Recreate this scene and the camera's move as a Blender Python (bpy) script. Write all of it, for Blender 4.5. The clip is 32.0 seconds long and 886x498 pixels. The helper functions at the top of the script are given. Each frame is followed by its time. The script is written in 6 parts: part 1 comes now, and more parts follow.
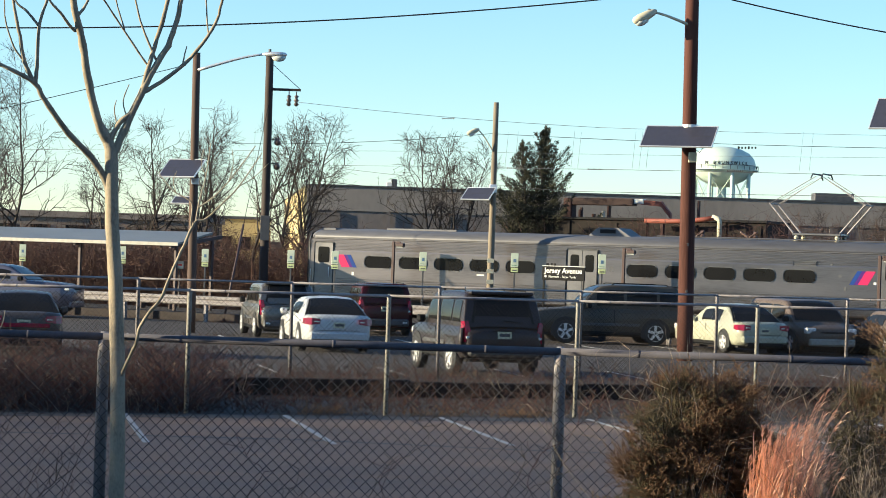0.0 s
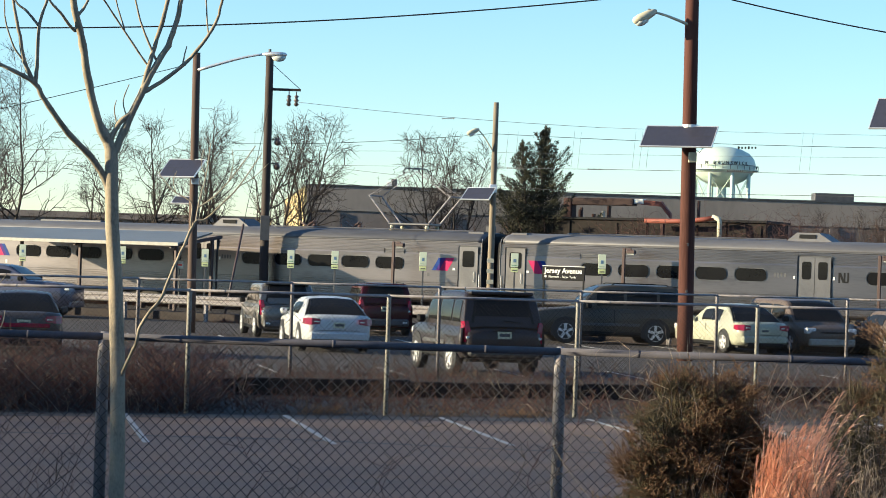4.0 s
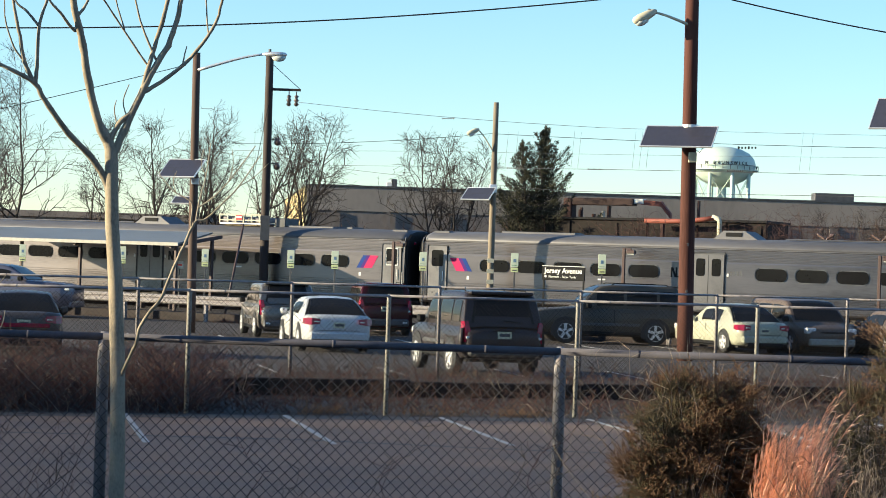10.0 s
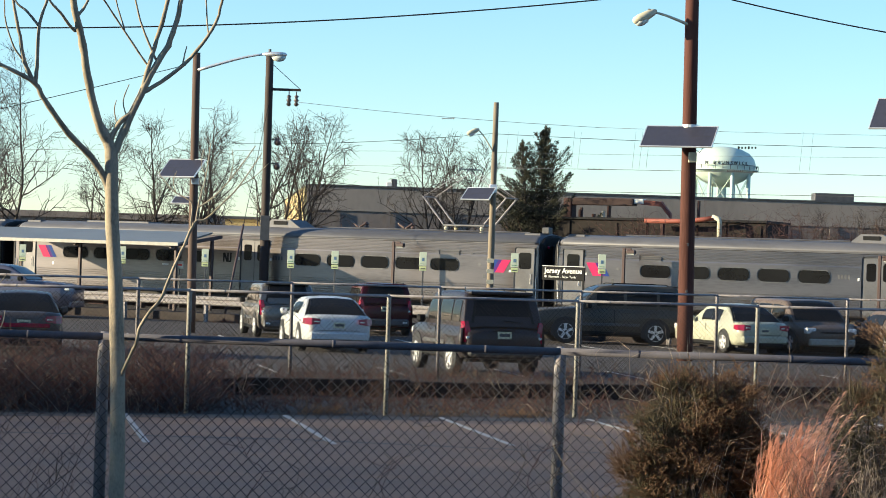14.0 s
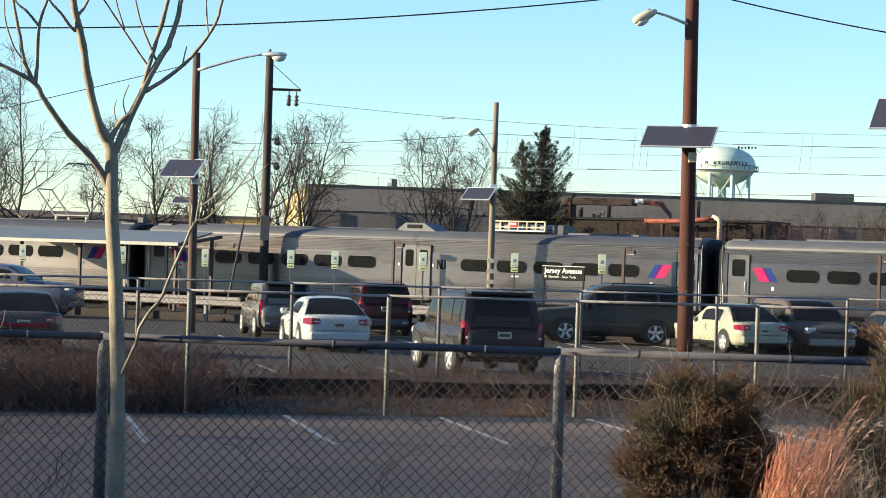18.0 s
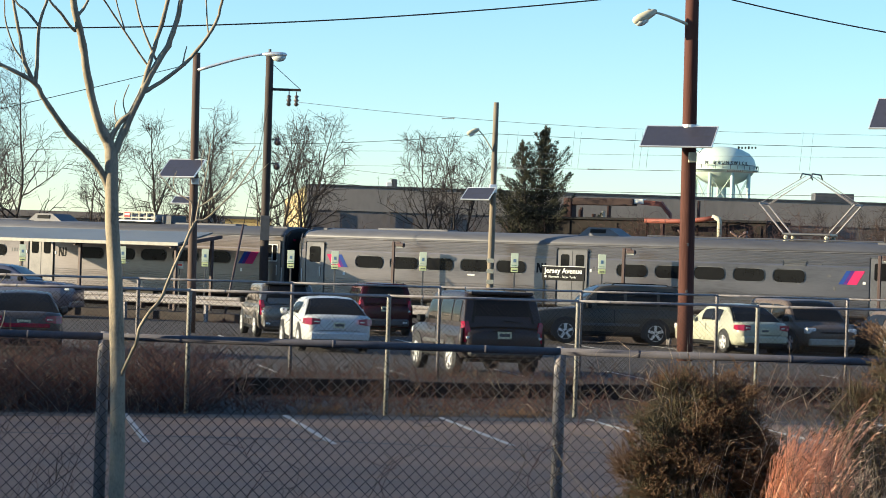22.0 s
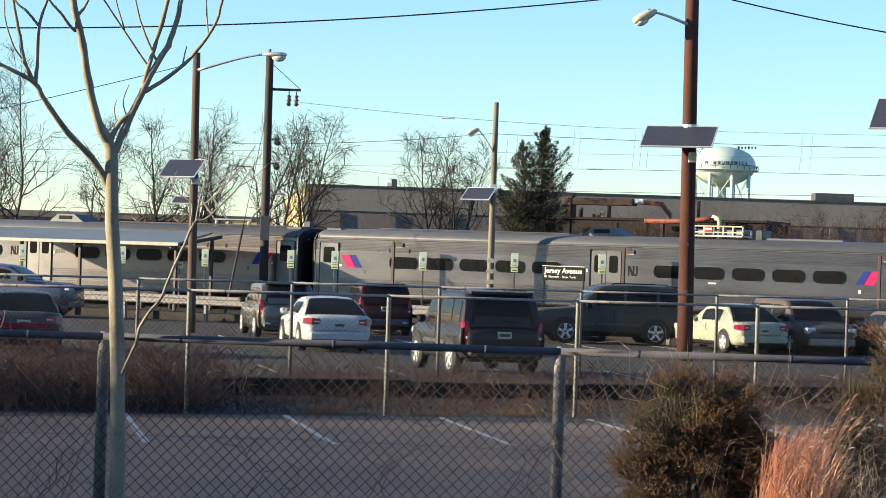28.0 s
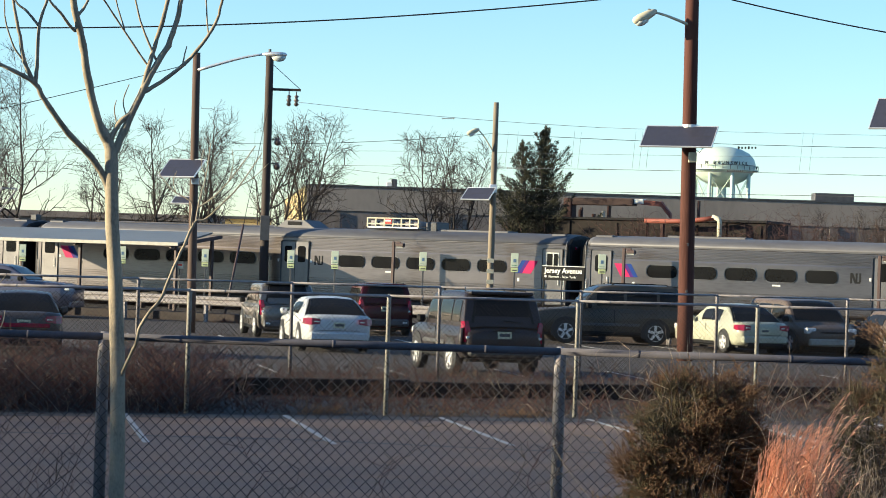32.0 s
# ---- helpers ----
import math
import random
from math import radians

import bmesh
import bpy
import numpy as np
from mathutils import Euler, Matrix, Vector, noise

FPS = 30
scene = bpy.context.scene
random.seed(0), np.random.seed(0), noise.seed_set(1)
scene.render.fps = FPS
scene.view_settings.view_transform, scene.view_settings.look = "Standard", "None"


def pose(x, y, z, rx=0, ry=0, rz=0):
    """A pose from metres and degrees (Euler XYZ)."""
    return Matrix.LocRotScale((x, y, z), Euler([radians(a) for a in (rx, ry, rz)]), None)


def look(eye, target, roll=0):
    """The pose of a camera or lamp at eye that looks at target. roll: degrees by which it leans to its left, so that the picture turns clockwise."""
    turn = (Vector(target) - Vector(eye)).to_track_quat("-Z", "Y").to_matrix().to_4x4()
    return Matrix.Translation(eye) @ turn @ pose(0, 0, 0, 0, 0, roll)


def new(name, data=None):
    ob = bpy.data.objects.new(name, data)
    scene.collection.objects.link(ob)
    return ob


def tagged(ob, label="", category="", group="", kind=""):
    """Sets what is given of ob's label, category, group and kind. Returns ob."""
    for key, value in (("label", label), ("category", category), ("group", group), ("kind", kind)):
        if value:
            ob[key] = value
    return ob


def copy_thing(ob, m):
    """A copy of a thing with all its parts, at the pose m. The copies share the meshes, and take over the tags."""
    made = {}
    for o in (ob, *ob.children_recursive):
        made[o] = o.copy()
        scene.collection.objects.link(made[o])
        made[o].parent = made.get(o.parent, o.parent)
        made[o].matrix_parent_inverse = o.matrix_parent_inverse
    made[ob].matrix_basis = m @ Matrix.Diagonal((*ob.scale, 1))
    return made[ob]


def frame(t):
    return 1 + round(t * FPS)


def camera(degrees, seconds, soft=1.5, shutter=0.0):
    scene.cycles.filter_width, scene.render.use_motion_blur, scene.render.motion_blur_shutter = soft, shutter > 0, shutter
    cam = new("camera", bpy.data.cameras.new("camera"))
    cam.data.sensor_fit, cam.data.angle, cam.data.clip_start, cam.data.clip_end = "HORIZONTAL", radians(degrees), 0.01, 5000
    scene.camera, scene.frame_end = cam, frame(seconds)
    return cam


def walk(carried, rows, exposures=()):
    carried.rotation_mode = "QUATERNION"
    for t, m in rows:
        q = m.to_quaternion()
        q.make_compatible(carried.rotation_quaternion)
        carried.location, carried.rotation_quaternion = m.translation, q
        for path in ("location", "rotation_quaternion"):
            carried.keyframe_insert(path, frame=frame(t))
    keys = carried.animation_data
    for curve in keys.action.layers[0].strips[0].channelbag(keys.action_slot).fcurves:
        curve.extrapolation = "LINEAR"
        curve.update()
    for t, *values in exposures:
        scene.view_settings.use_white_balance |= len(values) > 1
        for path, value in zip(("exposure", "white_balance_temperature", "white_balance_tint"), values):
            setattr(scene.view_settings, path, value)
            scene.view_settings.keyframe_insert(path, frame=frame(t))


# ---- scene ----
# ---- camera ----
cam = camera(22.18, 32.0, soft=0.9)
EYE = (0.0, 0.0, 2.65)
VIEW = look(EYE, (0.0, 100.0, 3.225), roll=1.9)
walk(cam, [(0.0, VIEW), (32.0, VIEW)], exposures=[(0.0, 1.40, 6350, 6), (32.0, 1.40, 6350, 6)])

# ---- world and sun ----
SUN_EL, SUN_AZ = radians(13.0), radians(-97.0)
world = bpy.data.worlds.new("sky_world")
scene.world = world
world.use_nodes = True
wn = world.node_tree.nodes
sky = wn.new("ShaderNodeTexSky")
sky.sky_type = "NISHITA"
sky.sun_disc = False
sky.sun_elevation, sky.sun_rotation = SUN_EL, SUN_AZ
sky.air_density, sky.dust_density, sky.ozone_density = 1.0, 0.0, 4.0
wn["Background"].inputs["Strength"].default_value = 0.10
world.node_tree.links.new(sky.outputs["Color"], wn["Background"].inputs["Color"])
TO_SUN = Vector((math.sin(SUN_AZ) * math.cos(SUN_EL), math.cos(SUN_AZ) * math.cos(SUN_EL), math.sin(SUN_EL)))
sun = new("sun", bpy.data.lights.new("sun", "SUN"))
sun.data.energy, sun.data.angle, sun.data.color = 5.0, radians(0.6), (1.0, 0.84, 0.57)
sun.matrix_world = look(tuple(TO_SUN * 60), (0, 0, 0))


# ---- materials ----
def mat(name, colour, rough=0.8, metal=0.0, vary=0.25, scale=3.0, bump=0.0, bscale=40.0, tint=None, island=0.0, rand=0.0, spec=0.5, stretch=(1, 1, 1), coat=0.0):
    """Principled surface with variation at two scales, relief, and per-piece variation."""
    m = bpy.data.materials.new(name)
    m.use_nodes = True
    nt = m.node_tree
    n, ln = nt.nodes, nt.links
    bs = n["Principled BSDF"]
    bs.inputs["Roughness"].default_value = rough
    bs.inputs["Metallic"].default_value = metal
    bs.inputs["Specular IOR Level"].default_value = spec
    bs.inputs["Coat Weight"].default_value = coat
    tc = n.new("ShaderNodeTexCoord")
    mp = n.new("ShaderNodeMapping")
    mp.inputs["Scale"].default_value = stretch
    ln.new(tc.outputs["Object"], mp.inputs["Vector"])
    big = n.new("ShaderNodeTexNoise")
    big.inputs["Scale"].default_value, big.inputs["Detail"].default_value = scale, 5.0
    fine = n.new("ShaderNodeTexNoise")
    fine.inputs["Scale"].default_value, fine.inputs["Detail"].default_value = scale * 11.0, 3.0
    ln.new(mp.outputs["Vector"], big.inputs["Vector"])
    ln.new(mp.outputs["Vector"], fine.inputs["Vector"])
    add = n.new("ShaderNodeMath")
    add.operation = "MULTIPLY_ADD"
    add.inputs[1].default_value = 0.65
    ln.new(big.outputs["Fac"], add.inputs[0])
    half = n.new("ShaderNodeMath")
    half.operation = "MULTIPLY"
    half.inputs[1].default_value = 0.35
    ln.new(fine.outputs["Fac"], half.inputs[0])
    ln.new(half.outputs[0], add.inputs[2])
    last = add.outputs[0]
    if island or rand:
        src = n.new("ShaderNodeNewGeometry").outputs["Random Per Island"] if island else n.new("ShaderNodeObjectInfo").outputs["Random"]
        mx = n.new("ShaderNodeMix")
        mx.inputs["Factor"].default_value = max(island, rand)
        ln.new(last, mx.inputs["A"])
        ln.new(src, mx.inputs["B"])
        last = mx.outputs["Result"]
    ramp = n.new("ShaderNodeValToRGB")
    other = tint or tuple(c * (1 - vary) for c in colour)
    light = tuple(min(1.0, c * (1 + vary * 0.6)) for c in colour)
    wide = 0.0 if (island or rand) else 0.22
    ramp.color_ramp.elements[0].position, ramp.color_ramp.elements[1].position = 0.1 + wide, 0.9 - wide
    ramp.color_ramp.elements[0].color, ramp.color_ramp.elements[1].color = (*other, 1), (*light, 1)
    mid = ramp.color_ramp.elements.new(0.5)
    mid.color = (*colour, 1)
    ln.new(last, ramp.inputs["Fac"])
    ln.new(ramp.outputs["Color"], bs.inputs["Base Color"])
    if rough > 0.12:
        rr = n.new("ShaderNodeMapRange")
        rr.inputs["To Min"].default_value, rr.inputs["To Max"].default_value = rough * 0.85, min(1.0, rough * 1.15)
        ln.new(big.outputs["Fac"], rr.inputs["Value"])
        ln.new(rr.outputs["Result"], bs.inputs["Roughness"])
    if bump:
        bn = n.new("ShaderNodeTexNoise")
        bn.inputs["Scale"].default_value, bn.inputs["Detail"].default_value = bscale, 4.0
        ln.new(mp.outputs["Vector"], bn.inputs["Vector"])
        bp = n.new("ShaderNodeBump")
        bp.inputs["Strength"].default_value, bp.inputs["Distance"].default_value = bump, 0.01
        ln.new(bn.outputs["Fac"], bp.inputs["Height"])
        ln.new(bp.outputs["Normal"], bs.inputs["Normal"])
    return m


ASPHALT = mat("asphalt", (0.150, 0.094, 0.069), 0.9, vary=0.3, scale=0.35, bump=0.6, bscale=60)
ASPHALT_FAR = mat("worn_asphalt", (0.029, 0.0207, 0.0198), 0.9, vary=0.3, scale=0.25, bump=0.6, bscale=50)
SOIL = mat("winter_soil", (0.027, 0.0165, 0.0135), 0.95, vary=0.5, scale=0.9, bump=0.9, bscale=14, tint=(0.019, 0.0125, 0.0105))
BALLAST = mat("ballast", (0.17, 0.155, 0.14), 0.95, vary=0.5, scale=2.5, bump=1.0, bscale=18)
KERB = mat("tarred_timber", (0.022, 0.016, 0.014), 0.95, vary=0.5, scale=1.5, bump=0.6, bscale=20, spec=0.15)
DARK_STRIP = mat("dark_strip_surface", (0.022, 0.019, 0.018), 0.7, vary=0.3, scale=3)
GUTTER_SHADE = mat("shaded_gutter", (0.058, 0.046, 0.043), 0.9, vary=0.4, scale=1.2, bump=0.4, bscale=30)
LINE_WHITE = mat("road_paint", (0.31, 0.30, 0.29), 0.8, vary=0.45, scale=5.0, tint=(0.20, 0.195, 0.19))
GALV = mat("galvanised_steel", (0.25, 0.225, 0.225), 0.65, 0.0, vary=0.4, scale=9, tint=(0.11, 0.10, 0.104))
GALV_RAIL = mat("weathered_rail_pipe", (0.088, 0.083, 0.096), 0.8, 0.0, vary=0.4, scale=7, tint=(0.062, 0.058, 0.068), spec=0.15)
GALV_PALE = mat("pale_galvanised_steel", (0.30, 0.285, 0.25), 0.6, 0.0, vary=0.25, scale=5)
WIRE_MESH = mat("chain_wire", (0.014, 0.0125, 0.0125), 0.8, 0.0, vary=0.5, scale=9, tint=(0.009, 0.008, 0.008), spec=0.1)
WIRE_NEAR = mat("weathered_chain_wire", (0.05, 0.045, 0.044), 0.7, 0.0, vary=0.6, scale=14, tint=(0.022, 0.02, 0.02), spec=0.3)
POLE_WOOD = mat("pole_wood_red", (0.082, 0.034, 0.026), 0.85, vary=0.5, scale=3.0, bump=0.35, bscale=30, stretch=(1, 1, 0.07), tint=(0.045, 0.018, 0.014), spec=0.15)
POLE_BROWN = mat("pole_wood_brown", (0.08, 0.047, 0.035), 0.85, vary=0.45, scale=3.0, bump=0.22, bscale=30, stretch=(1, 1, 0.07), tint=(0.06, 0.04, 0.03))
POLE_GREY = mat("pole_wood_grey", (0.20, 0.16, 0.115), 0.85, vary=0.4, scale=3.0, bump=0.22, bscale=30, stretch=(1, 1, 0.07))
POLE_DARK = mat("pole_wood_creosote", (0.036, 0.022, 0.018), 0.8, vary=0.4, scale=3.0, bump=0.22, bscale=30, stretch=(1, 1, 0.07))
POST_BROWN = mat("brown_painted_steel", (0.062, 0.034, 0.030), 0.6, vary=0.25, scale=4)
STEEL = mat("stainless_steel", (0.200, 0.176, 0.173), 0.33, 1.0, vary=0.2, scale=0.8, stretch=(0.3, 1, 2.0), tint=(0.14, 0.122, 0.119))
STEEL_ROOF = mat("train_roof_steel", (0.125, 0.122, 0.130), 0.62, 0.4, vary=0.3, scale=0.5, stretch=(0.3, 1, 1))
STEEL_DULL = mat("brushed_door_steel", (0.18, 0.17, 0.168), 0.42, 0.8, vary=0.2, scale=1.5)
RUBBER = mat("black_rubber", (0.018, 0.018, 0.02), 0.75, vary=0.3, scale=4)
UNDER = mat("dusty_underframe", (0.055, 0.05, 0.046), 0.85, vary=0.4, scale=2)
CAR_GLASS = mat("car_window_glass", (0.014, 0.014, 0.0145), 0.07, vary=0.3, scale=1.0, spec=0.12)
BRUSH_PALE = mat("sunlit_dry_canes", (0.27, 0.215, 0.165), 0.9, vary=0.4, scale=2, tint=(0.20, 0.13, 0.09), island=0.7)
GLASS_DARK = mat("tinted_glass", (0.010, 0.010, 0.011), 0.06, vary=0.3, scale=1.0, spec=0.32)
PINK = mat("magenta_film", (0.46, 0.022, 0.10), 0.5, vary=0.08, scale=3, spec=0.15)
PURPLE = mat("purple_film", (0.07, 0.02, 0.15), 0.5, vary=0.08, scale=3, spec=0.12)
BLUE = mat("blue_film", (0.015, 0.045, 0.20), 0.5, vary=0.08, scale=3, spec=0.12)
BLACK = mat("black_paint", (0.010, 0.010, 0.011), 0.75, vary=0.2, scale=4, spec=0.2)
GREY_DARK = mat("dark_grey_metal", (0.08, 0.08, 0.085), 0.6, 0.3, vary=0.3, scale=3)
WHITE = mat("white_paint", (0.62, 0.62, 0.59), 0.6, vary=0.1, scale=2)
CREAM = mat("cream_paint", (0.52, 0.47, 0.34), 0.6, vary=0.15, scale=2)
SIGN_LIME = mat("lime_sign_sheeting", (0.50, 0.55, 0.28), 0.6, vary=0.1, scale=3)
SIGN_PALE = mat("pale_sign_sheeting", (0.50, 0.55, 0.43), 0.6, vary=0.1, scale=3)
SIGN_BLUE = mat("sign_blue", (0.10, 0.18, 0.28), 0.5, vary=0.08)
SIGN_GREEN = mat("sign_green", (0.02, 0.20, 0.08), 0.5, vary=0.08)
SIGN_RED = mat("sign_red", (0.55, 0.035, 0.03), 0.5, vary=0.1)
SOLAR = mat("solar_cells", (0.042, 0.042, 0.060), 0.3, vary=0.2, scale=6)
ALU = mat("aluminium", (0.66, 0.67, 0.68), 0.4, 0.6, vary=0.1, scale=4)
LAMP_GLASS = mat("lamp_refractor", (0.55, 0.57, 0.52), 0.25, vary=0.1, scale=6)
PORCELAIN = mat("porcelain", (0.10, 0.06, 0.045), 0.3, vary=0.2)
SHELTER_ROOF = mat("shelter_roof_sheet", (0.17, 0.18, 0.185), 0.5, 0.2, vary=0.2, scale=0.8)
BARK = mat("young_bark", (0.288, 0.234, 0.165), 0.9, vary=0.55, scale=7, bump=0.25, bscale=45, tint=(0.15, 0.122, 0.084), stretch=(1, 1, 0.5))
BARK_DARK = mat("winter_bark", (0.042, 0.032, 0.027), 0.95, vary=0.4, scale=4)
TWIG = mat("winter_twigs", (0.05, 0.037, 0.031), 0.95, vary=0.4, scale=2, island=0.6)
BRUSH = mat("brush_stems", (0.072, 0.033, 0.022), 0.95, vary=0.5, scale=2, tint=(0.036, 0.019, 0.015), island=0.7)
BRUSH_DARK = mat("bramble_stems", (0.072, 0.034, 0.029), 0.95, vary=0.5, scale=2, tint=(0.030, 0.0145, 0.0135), island=0.7)
BRUSH_GREY = mat("grey_weed_stems", (0.09, 0.066, 0.05), 0.95, vary=0.4, scale=2, tint=(0.048, 0.036, 0.03), island=0.7)
STRAW = mat("straw", (0.165, 0.10, 0.056), 0.9, vary=0.35, scale=2, tint=(0.11, 0.058, 0.028), island=0.7)
REED = mat("rust_coloured_grass", (0.75, 0.44, 0.31), 0.85, vary=0.35, scale=2, tint=(0.37, 0.17, 0.11), island=0.7)
REED_PALE = mat("pale_grass_plume", (0.82, 0.52, 0.37), 0.85, vary=0.3, scale=2, tint=(0.46, 0.20, 0.11), island=0.7)
JUNIPER = mat("juniper_leaves", (0.084, 0.068, 0.041), 0.9, vary=0.45, scale=1.2, tint=(0.028, 0.030, 0.014), island=0.35, spec=0.2)
JUNIPER_RUST = mat("juniper_rusty_tips", (0.125, 0.072, 0.042), 0.9, vary=0.4, scale=1.2, tint=(0.072, 0.047, 0.027), island=0.4, spec=0.2)
SPRUCE = mat("evergreen_needles", (0.046, 0.045, 0.030), 0.9, vary=0.45, scale=0.6, tint=(0.022, 0.024, 0.017), island=0.4, spec=0.2)
FACADE = mat("grey_facade", (0.132, 0.110, 0.102), 0.85, vary=0.5, scale=0.22, stretch=(1, 1, 0.6), tint=(0.085, 0.072, 0.066))
FACADE_PALE = mat("weathered_brown_wall", (0.16, 0.125, 0.105), 0.9, vary=0.5, scale=0.5, tint=(0.08, 0.065, 0.056))
ROOF_DARK = mat("weathered_roof_edge", (0.20, 0.16, 0.135), 0.9, vary=0.5, scale=0.6, tint=(0.09, 0.072, 0.062))
FACADE_BAND = mat("facade_band", (0.215, 0.184, 0.162), 0.85, vary=0.22, scale=0.2, stretch=(1, 1, 0.4))
YELLOW_WALL = mat("yellow_masonry", (0.46, 0.36, 0.18), 0.9, vary=0.15, scale=0.4)
RUST = mat("rusted_steel", (0.052, 0.022, 0.018), 0.85, vary=0.45, scale=0.7, tint=(0.09, 0.045, 0.035))
BLACK_RUST = mat("blackened_steel", (0.022, 0.018, 0.016), 0.9, vary=0.45, scale=0.7, spec=0.15)
DARK_RUST = mat("dark_rust", (0.036, 0.018, 0.016), 0.85, vary=0.4, scale=0.7)
RUST_ORANGE = mat("orange_red_steel", (0.20, 0.048, 0.03), 0.7, vary=0.35, scale=0.9)
TOWER = mat("tower_paint", (0.52, 0.61, 0.54), 0.5, vary=0.10, scale=0.12)
HILL = mat("far_woods", (0.085, 0.07, 0.06), 1.0, vary=0.4, scale=0.05)
PLATE = mat("plate_pale", (0.55, 0.52, 0.36), 0.5, vary=0.1)
TAIL = mat("tail_lens", (0.27, 0.008, 0.036), 0.15, vary=0.15, scale=5)
HEAD = mat("head_lens", (0.62, 0.63, 0.62), 0.12, vary=0.1, scale=5)
RIM = mat("wheel_alloy", (0.60, 0.60, 0.62), 0.4, 0.15, vary=0.15, scale=5)


# ---- mesh helpers ----
class Geo:
    """Vertices and faces of one mesh."""

    def __init__(self):
        self.v, self.f = [], []

    def add(self, verts, faces):
        k = len(self.v)
        self.v.extend(tuple(p) for p in verts)
        self.f.extend(tuple(i + k for i in f) for f in faces)
        return self

    def box(self, x0, x1, y0, y1, z0, z1, b=0.0):
        """A box, its edges bevelled by b."""
        if b <= 0:
            vs = [(x, y, z) for z in (z0, z1) for y in (y0, y1) for x in (x0, x1)]
            return self.add(vs, [(0, 2, 3, 1), (4, 5, 7, 6), (0, 1, 5, 4), (2, 6, 7, 3), (0, 4, 6, 2), (1, 3, 7, 5)])
        vs, idx = [], {}
        for i, (X, sx) in enumerate(((x0, 1), (x1, -1))):
            for j, (Y, sy) in enumerate(((y0, 1), (y1, -1))):
                for k, (Z, sz) in enumerate(((z0, 1), (z1, -1))):
                    idx[i, j, k] = len(vs)
                    vs += [(X, Y + sy * b, Z + sz * b), (X + sx * b, Y, Z + sz * b), (X + sx * b, Y + sy * b, Z)]
        fs = []
        for i in (0, 1):
            fs.append([idx[i, 0, 0], idx[i, 1, 0], idx[i, 1, 1], idx[i, 0, 1]])
            fs.append([idx[0, i, 0] + 1, idx[0, i, 1] + 1, idx[1, i, 1] + 1, idx[1, i, 0] + 1])
            fs.append([idx[0, 0, i] + 2, idx[1, 0, i] + 2, idx[1, 1, i] + 2, idx[0, 1, i] + 2])
        for a in (0, 1):
            for c in (0, 1):
                fs.append([idx[a, c, 0], idx[a, c, 1], idx[a, c, 1] + 1, idx[a, c, 0] + 1])
                fs.append([idx[a, 0, c], idx[a, 1, c], idx[a, 1, c] + 2, idx[a, 0, c] + 2])
                fs.append([idx[0, a, c] + 1, idx[1, a, c] + 1, idx[1, a, c] + 2, idx[0, a, c] + 2])
                for e in (0, 1):
                    q = idx[a, c, e]
                    fs.append([q, q + 1, q + 2])
        return self.add(vs, fs)

    def tube(self, pts, radii, sides=6, cap=True):
        """A tapered tube along points."""
        pts = [Vector(p) for p in pts]
        if not hasattr(radii, "__len__"):
            radii = [radii] * len(pts)
        k, ref = len(self.v), None
        for i, p in enumerate(pts):
            d = pts[min(i + 1, len(pts) - 1)] - pts[max(i - 1, 0)]
            d = d.normalized() if d.length > 1e-9 else Vector((0, 0, 1))
            if ref is None:
                ref = Vector((0, 0, 1)) if abs(d.z) < 0.9 else Vector((1, 0, 0))
            a = d.cross(ref)
            a = a.normalized() if a.length > 1e-6 else d.orthogonal().normalized()
            b = d.cross(a)
            ref = -b if abs((-b).dot(d)) < 0.9 else ref
            ref = a.cross(d)
            for j in range(sides):
                t = 2 * math.pi * j / sides
                q = p + (a * math.cos(t) + b * math.sin(t)) * radii[i]
                self.v.append((q.x, q.y, q.z))
        for i in range(len(pts) - 1):
            for j in range(sides):
                self.f.append((k + i * sides + j, k + i * sides + (j + 1) % sides, k + (i + 1) * sides + (j + 1) % sides, k + (i + 1) * sides + j))
        if cap and sides > 2:
            self.f.append(tuple(range(k + sides - 1, k - 1, -1)))
            e = k + (len(pts) - 1) * sides
            self.f.append(tuple(range(e, e + sides)))
        return self

    def loft(self, rings, closed=True, cap=True):
        """Skin over rings of equally many points."""
        k, m = len(self.v), len(rings[0])
        for r in rings:
            self.v.extend(tuple(p) for p in r)
        for i in range(len(rings) - 1):
            for j in range(m if closed else m - 1):
                self.f.append((k + i * m + j, k + i * m + (j + 1) % m, k + (i + 1) * m + (j + 1) % m, k + (i + 1) * m + j))
        if cap and closed:
            self.f.append(tuple(range(k + m - 1, k - 1, -1)))
            e = k + (len(rings) - 1) * m
            self.f.append(tuple(range(e, e + m)))
        return self

    def slab(self, pts, normal, thick):
        """A flat polygon given thickness along normal."""
        n = Vector(normal).normalized() * thick
        a = [Vector(p) for p in pts]
        return self.loft([a, [p + n for p in a]])

    def mesh(self, name, material, smooth=False):
        me = bpy.data.meshes.new(name)
        me.from_pydata(self.v, [], self.f)
        me.materials.append(material)
        if smooth:
            me.polygons.foreach_set("use_smooth", [True] * len(me.polygons))
        me.update()
        return me


def fix_normals(me):
    bm = bmesh.new()
    bm.from_mesh(me)
    bmesh.ops.recalc_face_normals(bm, faces=bm.faces)
    bm.to_mesh(me)
    bm.free()


def part(name, geo, material, parent, label="", smooth=False, at=None, fix=True):
    """ONE mesh object under a thing or a part."""
    me = geo.mesh(name, material, smooth) if isinstance(geo, Geo) else geo
    if fix and isinstance(geo, Geo) and len(me.polygons) < 20000:
        fix_normals(me)
    ob = new(name, me)
    ob.parent = parent
    if at is not None:
        ob.matrix_basis = at
    return tagged(ob, label)


